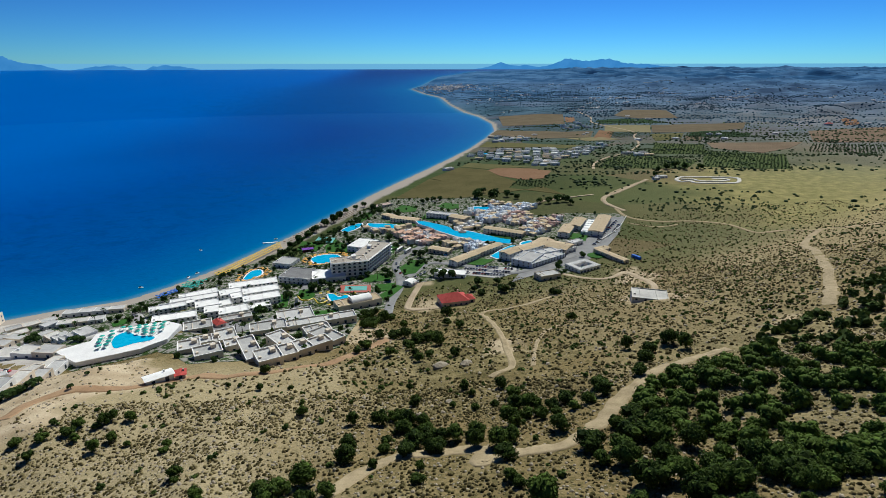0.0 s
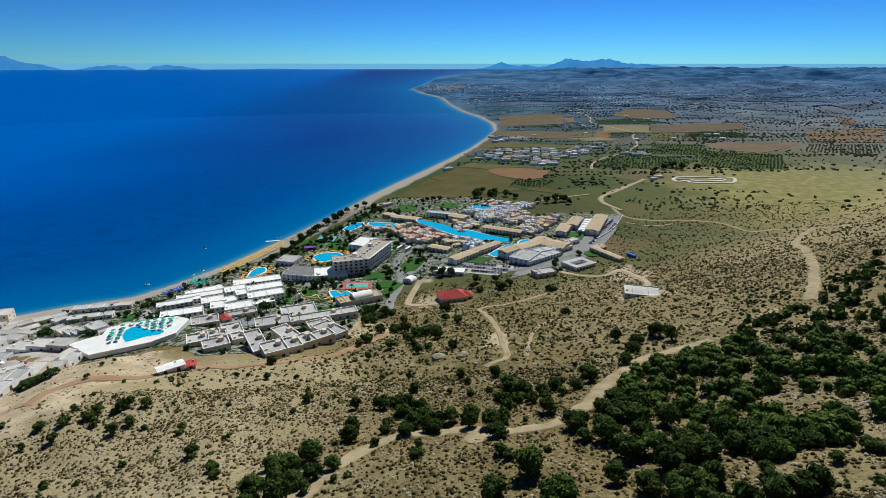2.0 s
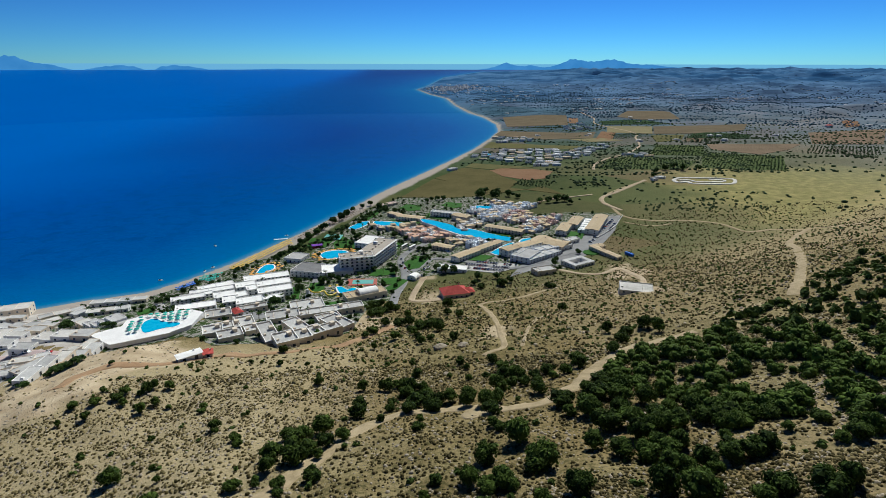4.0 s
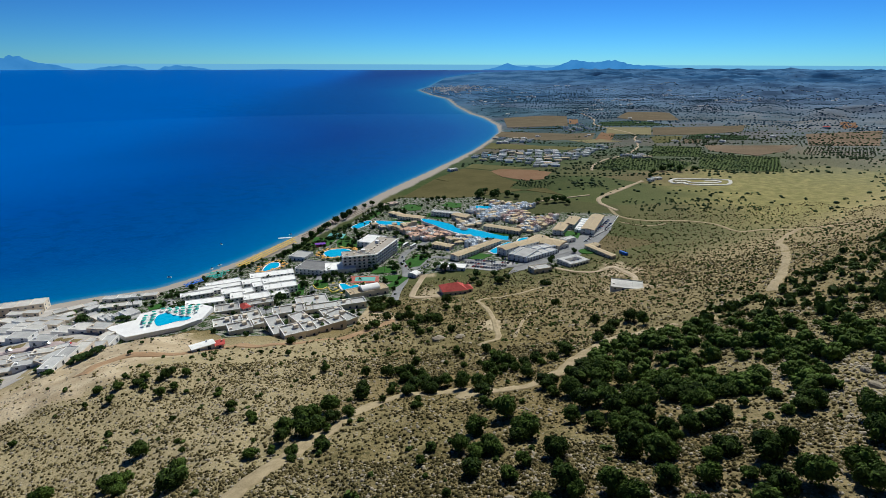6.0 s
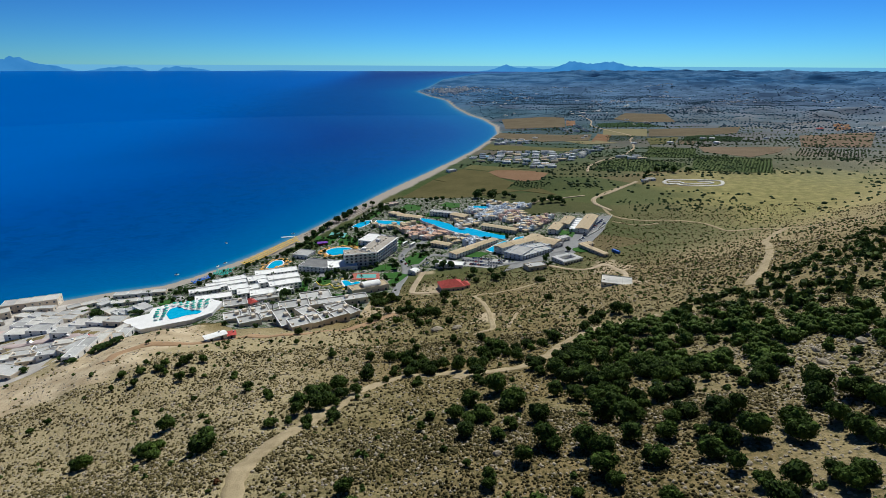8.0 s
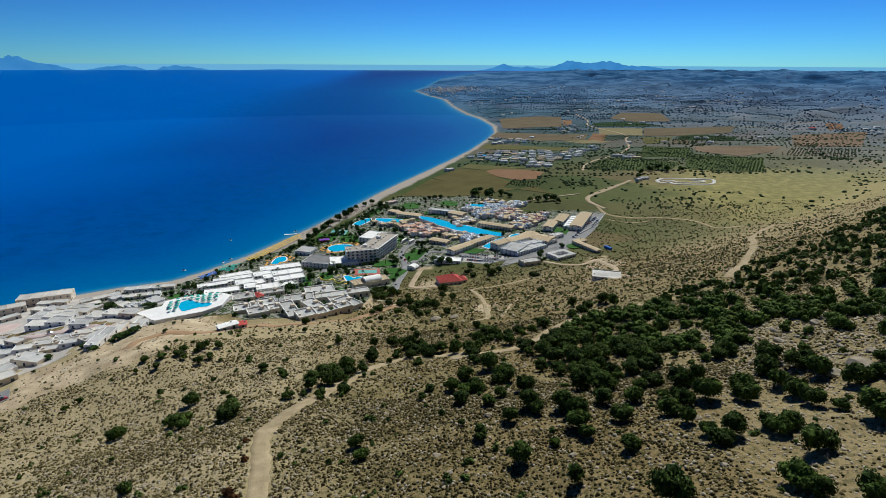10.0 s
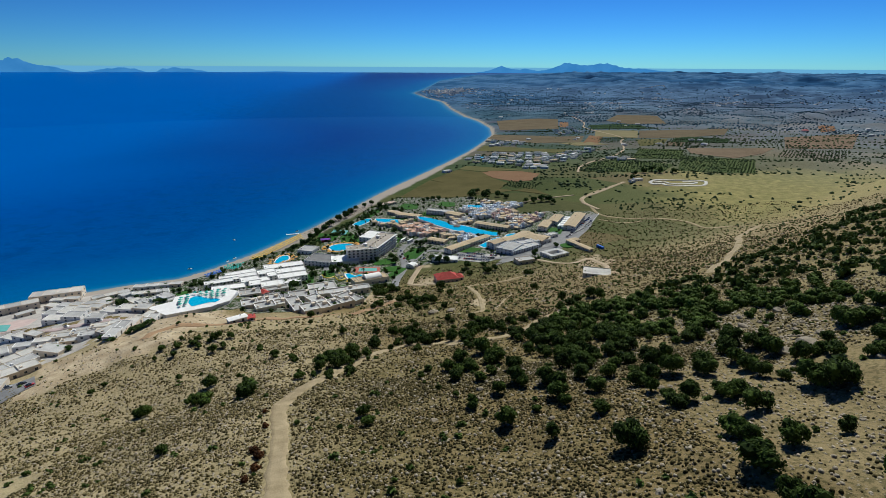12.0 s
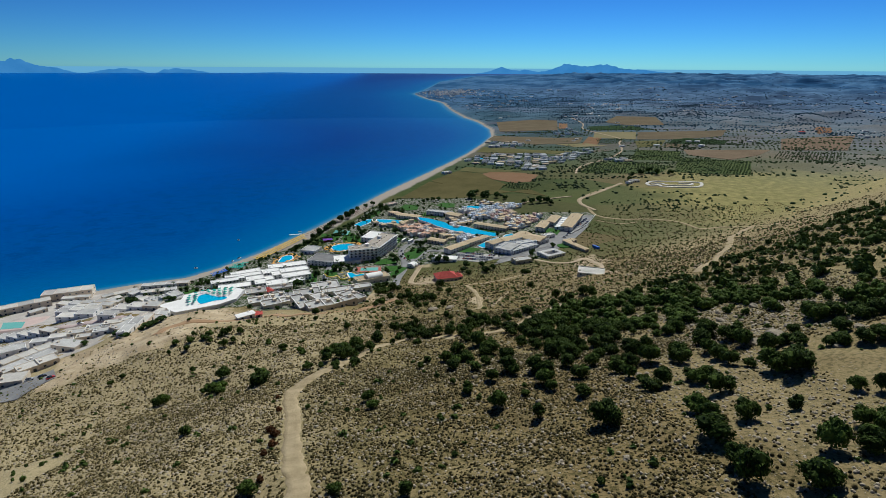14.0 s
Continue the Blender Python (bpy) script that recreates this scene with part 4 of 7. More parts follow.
for k, (x, y, w) in enumerate(BOULDERS):
    form = lump(200 + k, 2, rng.uniform(0.4, 0.65), 0.16)
    ob = tagged(new("boulder", data_mesh("boulder", form, STONE)), "weathered pale grey limestone boulder half sunk in soil", "boulder", "boulders on the slope")
    ob.matrix_basis = pose(x, y, gz(x, y) - 0.06 * w, 0, 0, rng.uniform(0, 360)) @ Matrix.Diagonal((w, w * rng.uniform(0.6, 0.95), w, 1))

RED_SCRUB = foliage("dead_thorn", (0.06, 0.028, 0.012), (0.13, 0.06, 0.025))
thorn = data_mesh("crown", crown_data(230, 200, 6, 0.11, 0.6), RED_SCRUB)
for x, y, w in ((-50.3, 42.6, 2.2), (-46.6, 32.1, 2.6), (-43.5, 15.1, 3.2), (-41.8, 12.5, 3.6), (-40, 5, 3.4), (-39.4, -0.8, 2.6), (-35, -15.9, 2.4)):
    top = thing("thorn_bush", "dead russet thorn bush beside the dirt track", "shrub", "thorn bushes", pose(x, y, gz(x, y), 0, 0, rng.uniform(0, 360)))
    top.scale = (w, w, w)
    new("trunk", trunks[1]).parent = top
    new("crown", thorn).parent = top


# ---- surfaces of the resort ----
WHITE = surface("white_plaster", (0.70, 0.69, 0.67), (0.84, 0.83, 0.81), 0.15, 10, 0.85, 0.1, 0.05, spec=0.2)
WHITE_ROOF = surface("white_roof", (0.72, 0.71, 0.69), (0.86, 0.86, 0.84), 0.2, 8, 0.85, 0.1, 0.06, spec=0.2)
GREY_ROOF = surface("grey_roof_screed", (0.36, 0.355, 0.35), (0.50, 0.495, 0.48), 0.15, 8, 0.9, 0.15, 0.14, spec=0.2)
PALE_SCREED = surface("pale_roof_screed", (0.46, 0.44, 0.41), (0.60, 0.58, 0.54), 0.15, 8, 0.9, 0.15, 0.10, spec=0.2)
CREAM = surface("cream_plaster", (0.56, 0.48, 0.38), (0.70, 0.62, 0.51), 0.15, 10, 0.9, 0.1, 0.12, spec=0.2)
PINK = surface("pink_plaster", (0.55, 0.40, 0.36), (0.68, 0.52, 0.47), 0.15, 10, 0.9, 0.1, 0.10, spec=0.2)
TAN_ROOF = surface("tan_tile_roof", (0.38, 0.29, 0.18), (0.52, 0.42, 0.28), 0.4, 8, 0.9, 0.2, 0.12, spec=0.2)
RED_ROOF = surface("red_tile_roof", (0.36, 0.05, 0.045), (0.50, 0.085, 0.07), 0.4, 8, 0.85, 0.2, 0.08, spec=0.2)
RUIN_ROOF = surface("stained_concrete", (0.38, 0.37, 0.35), (0.60, 0.58, 0.54), 0.12, 9, 0.9, 0.2, spec=0.2)
GLASS = surface("dark_window_glass", (0.02, 0.03, 0.04), (0.05, 0.06, 0.08), 1.0, 4, 0.15, 0, spec=0.6)
TRIM = surface("painted_frame", (0.30, 0.36, 0.44), (0.38, 0.44, 0.50), 1.0, 4, 0.6, 0)
PAVING = surface("resort_paving", (0.30, 0.28, 0.26), (0.46, 0.43, 0.39), 0.08, 12, 0.9, 0.2, spec=0.2)
ASPHALT = surface("worn_asphalt", (0.17, 0.17, 0.175), (0.25, 0.25, 0.25), 0.1, 14, 0.9, 0.2, spec=0.2)
CONCRETE = surface("car_park_concrete", (0.34, 0.33, 0.32), (0.46, 0.45, 0.43), 0.08, 12, 0.9, 0.2, spec=0.1)
ICE_WHITE = surface("blue_white_plaster", (0.60, 0.65, 0.72), (0.72, 0.77, 0.83), 0.15, 10, 0.85, 0.1, 0.08, spec=0.2)
TERRACOTTA = surface("terracotta_tiles", (0.44, 0.27, 0.19), (0.58, 0.39, 0.29), 0.4, 8, 0.9, 0.2, 0.12, spec=0.1)
LAWN = surface("watered_lawn", (0.022, 0.085, 0.010), (0.042, 0.125, 0.018), 0.12, 12, 0.9, 0.4, spec=0.1)
DECKING = surface("white_deck", (0.72, 0.71, 0.70), (0.84, 0.83, 0.82), 0.15, 8, 0.8, 0.1, spec=0.2)
COURT_RED = surface("court_red", (0.32, 0.08, 0.06), (0.40, 0.12, 0.09), 0.3, 8, 0.85, 0.1)
COURT_TEAL = surface("court_teal", (0.10, 0.34, 0.32), (0.14, 0.40, 0.37), 0.3, 8, 0.85, 0.1)
POOL_BLUE = surface("pool_water", (0.01, 0.36, 0.62), (0.03, 0.46, 0.72), 0.3, 6, 0.12, 0.15, spec=0.4)
SAND = surface("beach_sand", (0.40, 0.32, 0.23), (0.52, 0.43, 0.31), 0.1, 14, 0.95, 0.3)
CLOTH_YELLOW = surface("yellow_canvas", (0.62, 0.42, 0.06), (0.74, 0.54, 0.10), 1, 4, 0.9, 0, 0.1)
CLOTH_ORANGE = surface("orange_canvas", (0.66, 0.33, 0.07), (0.76, 0.44, 0.12), 1, 4, 0.9, 0, 0.1)
CLOTH_TEAL = surface("teal_canvas", (0.03, 0.34, 0.28), (0.06, 0.44, 0.36), 1, 4, 0.9, 0, 0.1)
CLOTH_BLUE = surface("blue_canvas", (0.03, 0.12, 0.50), (0.06, 0.20, 0.62), 1, 4, 0.9, 0, 0.1)
METAL = surface("pale_metal", (0.45, 0.45, 0.46), (0.6, 0.6, 0.6), 2, 4, 0.5, 0, metal=0.6)
RUBBER = surface("tyre_rubber", (0.02, 0.02, 0.02), (0.04, 0.04, 0.04), 3, 4, 0.9, 0)

# ---- plan of the resort ----
BUNGALOWS = [
    (-180.3, 333.4, 27.4, 10.9, 5.5, 22.1), (-206.9, 375.7, 25.7, 9.3, 5.0, 27.6), (-166.3, 358.5, 10.0, 14.9, 6.0, 22.4), (-151.3, 359.9, 20.0, 14.6,
    5.5, 24.8), (-138.3, 377.1, 16.3, 8.8, 5.0, 25.5), (-143.4, 397.5, 28.0, 12.8, 6.0, 25.4), (-166.2, 381.7, 9.7, 11.2, 5.5, 31.9), (-165.8, 404.4,
    9.0, 12.1, 5.5, 29.1), (-197.8, 399.6, 35.1, 9.7, 5.0, 25.8), (-200.3, 413.8, 30.0, 10.4, 5.0, 32.5), (-174.9, 415.4, 17.3, 19.0, 5.5, 27.6),
    (-151.3, 419.5, 28.8, 13.9, 5.5, 24.2), (-205.0, 385.9, 25.6, 7.1, 4.5, 26.5), (-177.8, 377.4, 16.6, 19.1, 5.5, 25.0), (-164.6, 440.5, 40.1, 13.7,
    4.5, 22.4)]

APARTMENTS = [
    (-134.7, 258.6, 8.6, 10.1, 4.0, 24.8), (-134.5, 271.1, 9.7, 8.1, 4.0, 27.6), (-119.5, 246.6, 10.3, 9.6, 4.0, 29.8), (-130.0, 277.4, 4.1, 8.8, 4.0,
    29.1), (-127.6, 288.6, 8.6, 13.1, 4.0, 28.3), (-115.1, 266.9, 6.4, 8.4, 4.0, 29.0), (-98.1, 247.2, 6.5, 22.9, 4.4, 30.5), (-84.6, 234.2, 9.0,
    11.4, 4.4, 31.4), (-79.3, 244.9, 7.8, 10.8, 4.4, 29.8), (-74.3, 252.4, 8.4, 10.3, 4.4, 39.2), (-66.9, 260.4, 10.1, 8.1, 4.4, 37.8), (-65.1, 274.3,
    8.9, 17.3, 4.4, 48.2), (-87.4, 266.6, 7.4, 19.6, 4.2, 42.3), (-80.8, 328.8, 35.0, 8.6, 4.0, 22.3), (-111.3, 314.1, 17.0, 11.7, 4.0, 21.4),
    (-101.1, 340.1, 18.2, 14.8, 4.6, 22.3), (-75.9, 297.0, 11.8, 9.1, 4.2, 30.0), (-152.6, 307.5, 12.8, 11.1, 3.6, 24.4), (-142.3, 340.8, 16.4, 6.7,
    3.2, 25.3)]

SEA_TERRACES = [
    (-231.0, 144.8, 12.6, 11, 4.4, 17.1), (-231.6, 163.8, 20.3, 9, 4.4, 50.8), (-242.2, 170.2, 29.2, 9, 4.2, 62.6), (-230.7, 190.6, 17.6, 10, 4.4, -10.8), (-257.6, 189.6, 30.6, 8, 3.8, 61.5),
    (-248.6, 223.9, 55.9, 7, 3.8, 19.8), (-220.8, 208.8, 30.6, 6, 3.6, 19.5), (-200.6, 225.3, 64.9, 7, 4.0, 95.3), (-207.6, 213.0, 16.2, 8, 3.8, 66.0), (-210.3, 250.6, 25.5, 6, 3.8, 77.3),
    (-300.1, 242.8, 58.6, 7, 3.8, -16.2), (-283.6, 209.0, 14.1, 10, 4.4, 39.5), (-279.4, 269.8, 28.8, 10, 5.4, 2.8), (-305.8, 307.6, 37.7, 8, 4.2, -3.8), (-232.1, 271.8, 38.0, 10, 4.4, -4.7),
    (-314.7, 336.2, 65.4, 8, 4.2, -9.1), (-240.6, 312.9, 71.0, 9, 4.2, -33.2), (-304.5, 365.9, 31.9, 8, 4.4, 45.9), (-275.1, 394.6, 44.6, 8, 4.4, 10.2), (-300.4, 339.2, 23.3, 8, 4.2, 49.5),
    (-359.7, 373.0, 42.8, 14, 9, 20.1), (-376.0, 339.3, 37.6, 11, 8, 38.9), (-267.5, 366.4, 30.6, 8, 4.2, 16.9),
    (-305.4, 319.4, 48.1, 8, 4.2, -5.6), (-244.8, 254.0, 11.8, 9, 4.2, 1.9), (-250.0, 202.6, 22.2, 6, 3.6, 31.0), (-262.4, 311.4, 8.6, 8, 4.2, 57.8), (-229.0, 229.5, 30.1, 5, 3.4, 44.2), (-288.5, 362.8, 10.5, 8, 4.2, 65.1), (-344.4, 361.1, 25.2, 7, 4.2, 8.0), (-354.0, 323.3, 13.8, 7, 4.0, 54.5)]

HOTEL = [
    (-69.2, 490.7, 54.9, 20.0, 13, 72.5), (-85.5, 465.0, 32.0, 15.2, 13.0, 15.9), (-127.7, 456.7, 29.6, 24.4, 7.0, -13.1), (-102.1, 455.6, 29.1, 22.2,
    5.5, 13.3), (-83.4, 545.9, 23.1, 29.6, 7.0, -18.4), (-153.6, 504.4, 18.8, 18.9, 5.0, -14.8)]

LONG_HALLS = [
    (20.3, 487.9, 32.7, 9.0, 6.5, 47.2), (44.9, 515.2, 36.8, 7.9, 6.0, 46.0), (65.8, 496.7, 21.9, 10.5, 8.5, 43.5), (84.7, 510.5, 28.6, 11.3, 8.0,
    37.8), (79.0, 480.4, 19.7, 29.5, 7.0, -32.8), (94.0, 480.6, 45.1, 12.4, 5.0, 38.3), (99.4, 498.2, 31.3, 10.6, 6.0, 28.6), (101.8, 530.8, 15.2,
    17.0, 6.0, -37.2), (115.8, 515.0, 21.8, 18.5, 6.0, -34.3), (6.6, 450.5, 27.3, 12.7, 4.0, -8.6), (134.6, 572.0, 33.1, 6.4, 7.0, 67.2), (152.9,
    598.8, 36.3, 6.7, 7.0, 65.8), (176.3, 590.3, 70.8, 7.7, 7.0, 66.1), (162.7, 590.0, 54.2, 7.4, 4.0, 67.2), (155.6, 506.7, 14.4, 8, 4, 33.1)]

SHEDS = [
    (132, 322, 22, 17, 3.0, -16), (89.1, 435.7, 19.5, 11, 5, 21.9), (158.3, 485.4, 6.3, 38, 4.5, 27.7), (-124.2, 208.6, 11.1, 5, 3.6, 39.7),
    (-117, 213.3, 4.1, 5, 3.2, 23.7), (-84.6, 739.3, 30.4, 9, 4, 43.2), (122.9, 510.5, 13.8, 10, 5, 35.8), (134.1, 530.3, 17.2, 8, 5, 36.5),]

VILLA = [
    (7.6, 381.5, 20.7, 15, 5, 15.3), (-64.9, 381.5, 34.2, 13, 6, 29.2), (-148.9, 328.5, 5.6, 9, 3.5, 44.2),]

DECK = [
    (-215.2, 268.5), (-195.6, 256.4), (-182.6, 263.6), (-168.4, 271.7), (-166.3, 274.9), (-159.3, 283.0), (-159.7, 301.9), (-168.8, 305.7), (-178.1,
    303.4), (-190.4, 297.3), (-198.4, 293.6), (-203.8, 288.6), (-202.1, 280.3), (-204.7, 278.3)]

POOL_A = [
    (-189.1, 278.5), (-190.8, 286.8), (-186.6, 291.1), (-178.6, 286.8), (-168.0, 285.4), (-168.5, 280.6), (-174.8, 277.9), (-180.0, 273.3), (-183.7,
    272.0)]

POOL_B = [
    (-181.3, 462.3), (-181.4, 476.0), (-178.9, 484.2), (-172.6, 484.8), (-169.0, 475.4), (-172.2, 467.5), (-175.8, 459.7)]

POOL_C = [
    (-131.5, 512.0), (-125.2, 522.0), (-111.5, 525.2), (-103.3, 518.0), (-110.0, 502.7), (-123.2, 499.8)]

POOL_D = [
    (-93.1, 406.4), (-88.7, 407.4), (-83.0, 401.4), (-78.3, 405.4), (-74.6, 399.6), (-76.6, 390.2), (-82.8, 388.3), (-88.9, 396.6)]

POOL_E = [
    (-31.7, 627.4), (-19.4, 622.4), (-5.9, 612.5), (7.1, 600.5), (13.9, 585.4), (25.9, 585.9), (41.0, 574.8), (53.8, 564.4), (63.9, 556.8), (72.4,
    551.6), (69.8, 539.7), (59.6, 542.9), (50.0, 548.1), (39.2, 547.4), (29.0, 557.0), (17.1, 562.8), (6.8, 573.0), (-5.7, 586.1), (-17.5, 602.3),
    (-27.7, 613.9)]

POOL_F = [
    (45.9, 499.3), (68.1, 530.1), (74.7, 523.5), (55.1, 493.2)]

POOL_G = [
    (40.5, 705.8), (60.5, 702.2), (56.6, 681.2), (41.9, 677.7)]

POOL_H = [
    (-120.7, 621.9), (-110.3, 645.5), (-100.6, 651.2), (-100.1, 637.4), (-112.1, 614.6)]

POOL_I = [
    (-90.8, 640.5), (-57.3, 635.3), (-54.6, 619.2), (-76.3, 621.3), (-89.4, 629.5)]

COURT = [
    (-88.1, 434.2), (-61.7, 432.5), (-59.4, 414.6), (-85.2, 415.5),]

COURT_IN = [
    (-83.1, 430.6), (-64.3, 430.1), (-63.3, 419), (-82.1, 419.4),]

CAR_PARK = [
    (21.2, 473.5), (62.0, 466.7), (71.2, 455.2), (47.3, 437.9), (15.5, 451.5)]

CAR_PARK_B = [
    (159.7, 559.3), (201.3, 631.5), (217.3, 635.3), (191.7, 569.5), (159.5, 511.4), (117.5, 497.3), (126.1, 524.2),]

FORECOURT = [
    (57.4, 426.6), (111.2, 467.7), (132.8, 471.7), (147.3, 507.2), (120.2, 509.7), (71.4, 458.8),]

RED_COURT = [
    (-155.4, 337.1), (-130.4, 331.5), (-125.9, 319.1), (-156, 298.4), (-167.2, 318.1),]

POINT_COURT = [
    (-337.7, 262.3), (-322.2, 262.9), (-320.7, 284.5), (-329.9, 306.3), (-347.1, 309.2), (-364.6, 294.1),]

RESORT_LOW = [
    (-322.9, 358.4), (-303.3, 389.7), (-265.4, 405.1), (-237.6, 438.2), (-224.4, 467.3), (-210.3, 495.6), (-180, 522.1), (-143.4, 514.3),
    (-143.6, 591.3), (-99.4, 642.7), (-42.1, 484.3), (-39.8, 374.4), (-58.8, 359.3), (-55.2, 274.3), (-56.3, 263.6), (-87.6, 238.1), (-124.6, 233.9),
    (-148, 262), (-160, 272), (-195, 252), (-215, 262),]

RESORT_HIGH = [
    (-99.4, 642.7), (-121.1, 609.4), (-129.6, 619.1), (-110.7, 721.4), (-70.3, 791.5), (45.9, 775.1), (92, 716.3), (80.4, 648.6), (155.2, 658.4),
    (212.9, 652.2), (219.9, 635.1), (150.2, 497.8), (105.9, 442.9), (57.8, 450.7), (7.9, 444.2), (-34.5, 430.1), (-50.2, 485.4),]

AVENUE = [
    (-39.7, 348.8), (-40.3, 389), (-36.7, 420.4), (-37.9, 449.1), (-44.8, 484.7), (-40.2, 509.9), (-25.7, 536.2), (-13.5, 565.2), (23.9, 617.5),]

AVENUE_B = [
    (-35.3, 441.5), (-20.3, 471.9), (-10.2, 486.9), (24, 473.1), (60.3, 450.3), (105.9, 479.6), (134.3, 499.3),]

CUL = [
    (-119, 447.4), (-116.7, 418), (-114.5, 383.6), (-127.8, 324.3), (-137.2, 310.8),]

SCHOOL_LOOP = [
    (-18.9, 435.2), (-25.8, 387.7), (-22.5, 367.6), (6.8, 376.3),]

BEACH_YELLOW = [
    (-219.2, 485.1), (-184.7, 586.2), (-173.6, 560.8), (-206.2, 474.1),]

BEACH_TEAL = [
    (-234.2, 463.3), (-217.2, 467.4), (-212.4, 439.7), (-232.3, 442.8),]

BEACH_BLUE = [
    (-247, 427.5), (-231.6, 448.7), (-229.1, 431), (-237.4, 420.3),]

FIELD_A = [
    (80.6, 993.5), (101.0, 1012.4), (160.3, 989.0), (191.3, 957.8), (165.9, 892.2), (134.9, 883.4), (97.9, 929.1)]

FIELD_B = [
    (-70.3, 791.5), (-23.5, 936.6), (5.7, 903.5), (174.1, 763.9), (153.0, 828.3), (124.0, 807.7), (37.4, 769.3), (4.9, 769.4)]

KART = [
    (334.4, 804.6), (370.1, 873.2), (468, 855), (443.4, 803.7),]

SLOPE_ROAD = [
    (-290.7, 251.0), (-276.7, 245.1), (-261.8, 246.6), (-246.2, 249.1), (-226.9, 246.8), (-212.1, 244.8), (-193.1, 232.6)]

HEDGES = [
    (-188.1, 198.5), (-186.5, 201.3), (-184.2, 203.2), (-182.3, 205.7), (-180.9, 209.2), (-180.1, 211.8), (-226.1, 193.7), (-228.2, 193.4),
    (-204.9, 197.7), (-199.3, 194.7), (-193.6, 190.2), (-349.8, 350.5), (-345.0, 351.0), (-281.6, 337.6), (-280.0, 340.1), (-298.8, 355.1),
    (-216.2, 287.2), (-221.8, 291.6), (-211.6, 286.7), (-221.0, 191.6)]

POOL_J = [
    (83.0, 542.2), (92.6, 547.3), (90.8, 531.5), (80.2, 534.5)]

POOL_K = [
    (-1.2, 530.9), (3.5, 530.3), (5.0, 513.0), (1.1, 509.8)]

BLOCK_ROWS = [
    (-45.8, 648.8, 36.2, 20.3, 6.0, -20.9), (-1.3, 660.2, 37.9, 19.0, 7.0, -20.7), (19.8, 638.5, 22.5, 22.7, 7.5, -34.3), (67.2, 575.6, 45.4, 18.1,
    6.5, -28.0), (-2.5, 519.3, 22.2, 17.0, 5.0, -28.0), (-68.5, 674.0, 17.7, 16.1, 5.0, -38.1)]

LAWN_HOTEL = [
    (-127.5, 560.8), (-123.7, 588.7), (-97.4, 552.4), (-87.8, 528.6), (-107.4, 534.1), (-120.4, 534.6)]

LAWN_COURT = [
    (-155.5, 550.1), (-158.4, 586.0), (-129.9, 572.2), (-132.8, 543.1)]

LAWN_FRONT = [
    (-70.6, 440.8), (-67.1, 458.6), (-48.1, 462.4), (-46.2, 442.6), (-60.6, 439.5)]

LAWN_BELOW = [
    (-58.3, 432.0), (-40.7, 434.8), (-43.9, 417.2), (-55.5, 417.0)]

LAWN_AVENUE = [
    (-53.6, 400.6), (-40.3, 430.6), (-32.8, 425.6), (-42.2, 399.2)]

LAWN_ISLAND = [
    (-41.0, 476.0), (-30.5, 496.3), (-18.6, 498.1), (-17.1, 484.5), (-24.9, 458.4), (-34.9, 456.5)]

LAWN_HALL = [
    (22.2, 479.7), (35.8, 495.2), (49.3, 488.7), (35.5, 473.4)]

LAWN_DRIVE = [
    (-242.1, 361.7), (-236.8, 371.9), (-225.1, 357.2), (-232.9, 348.2)]

LAWN_CURVE = [
    (-115.0, 390.2), (-120.8, 425.2), (-112.8, 427.5), (-104.8, 413.6), (-105.1, 402.6), (-114.6, 400.8)]

LAWN_SPORT = [
    (-99.0, 369.9), (-78.0, 374.3), (-72.5, 358.6), (-93.8, 355.6)]

LAWN_VILLAGE_A = [
    (-27.5, 659.1), (-23.3, 681.7), (-2.9, 671.4), (4.2, 652.8), (-9.7, 644.4)]

LAWN_VILLAGE_B = [
    (-79.0, 645.7), (-66.1, 656.5), (-30.3, 643.0), (-33.2, 630.3), (-71.0, 635.8)]

LAWN_VILLAGE_C = [
    (-115.0, 675.3), (-101.2, 708.5), (-89.4, 704.9), (-101.9, 660.0)]

LAWN_VILLAGE_D = [
    (-65.7, 717.5), (-58.3, 742.7), (-34.1, 729.1), (-36.5, 700.2), (-51.3, 697.6)]

LAWN_VILLAGE_E = [
    (-6.9, 722.4), (0.8, 741.2), (21.7, 729.5), (21.0, 706.5), (8.2, 702.7)]

LAWN_SLABS = [
    (133.8, 551.3), (142.0, 571.9), (154.9, 559.7), (147.6, 539.7)]

LAWN_SLABS_B = [
    (146.9, 582.7), (157.3, 605.4), (163.1, 602.4), (152.7, 575.4)]

LAWN_BUNGALOW = [
    (-127.1, 384.8), (-134.3, 417.1), (-125.7, 411.6), (-120.0, 384.5)]

LAWN_WING = [
    (-65.1, 532.5), (-56.3, 551.2), (-44.9, 543.1), (-53.2, 517.4)]

LAWN_LAGOON = [
    (42.0, 590.6), (59.6, 574.6), (75.4, 561.8), (69.9, 556.1), (52.9, 568.8)]

VILLAGE_A = [
    (-53.7, 592.3), (-28.9, 609.1), (0.6, 573.9), (4.8, 556.1), (-23.1, 543.8), (-41.9, 559.1)]

VILLAGE_B = [
    (18.5, 548.0), (39.1, 545.4), (47.4, 530.5), (37.1, 514.7), (23.2, 518.3)]

VILLAGE_C = [
    (0.6, 550.5), (18.6, 554.1), (23.7, 529.6), (6.3, 526.0)]

VILLAGE_D = [
    (60.2, 689.7), (106.8, 713.9), (122.2, 692.5), (80.4, 648.6), (64.3, 624.2), (44.2, 624.6), (38.6, 669.4)]

VILLAGE_E = [
    (73.3, 646.9), (107.0, 664.6), (111.4, 647.1), (92.1, 607.9), (70.1, 615.8)]

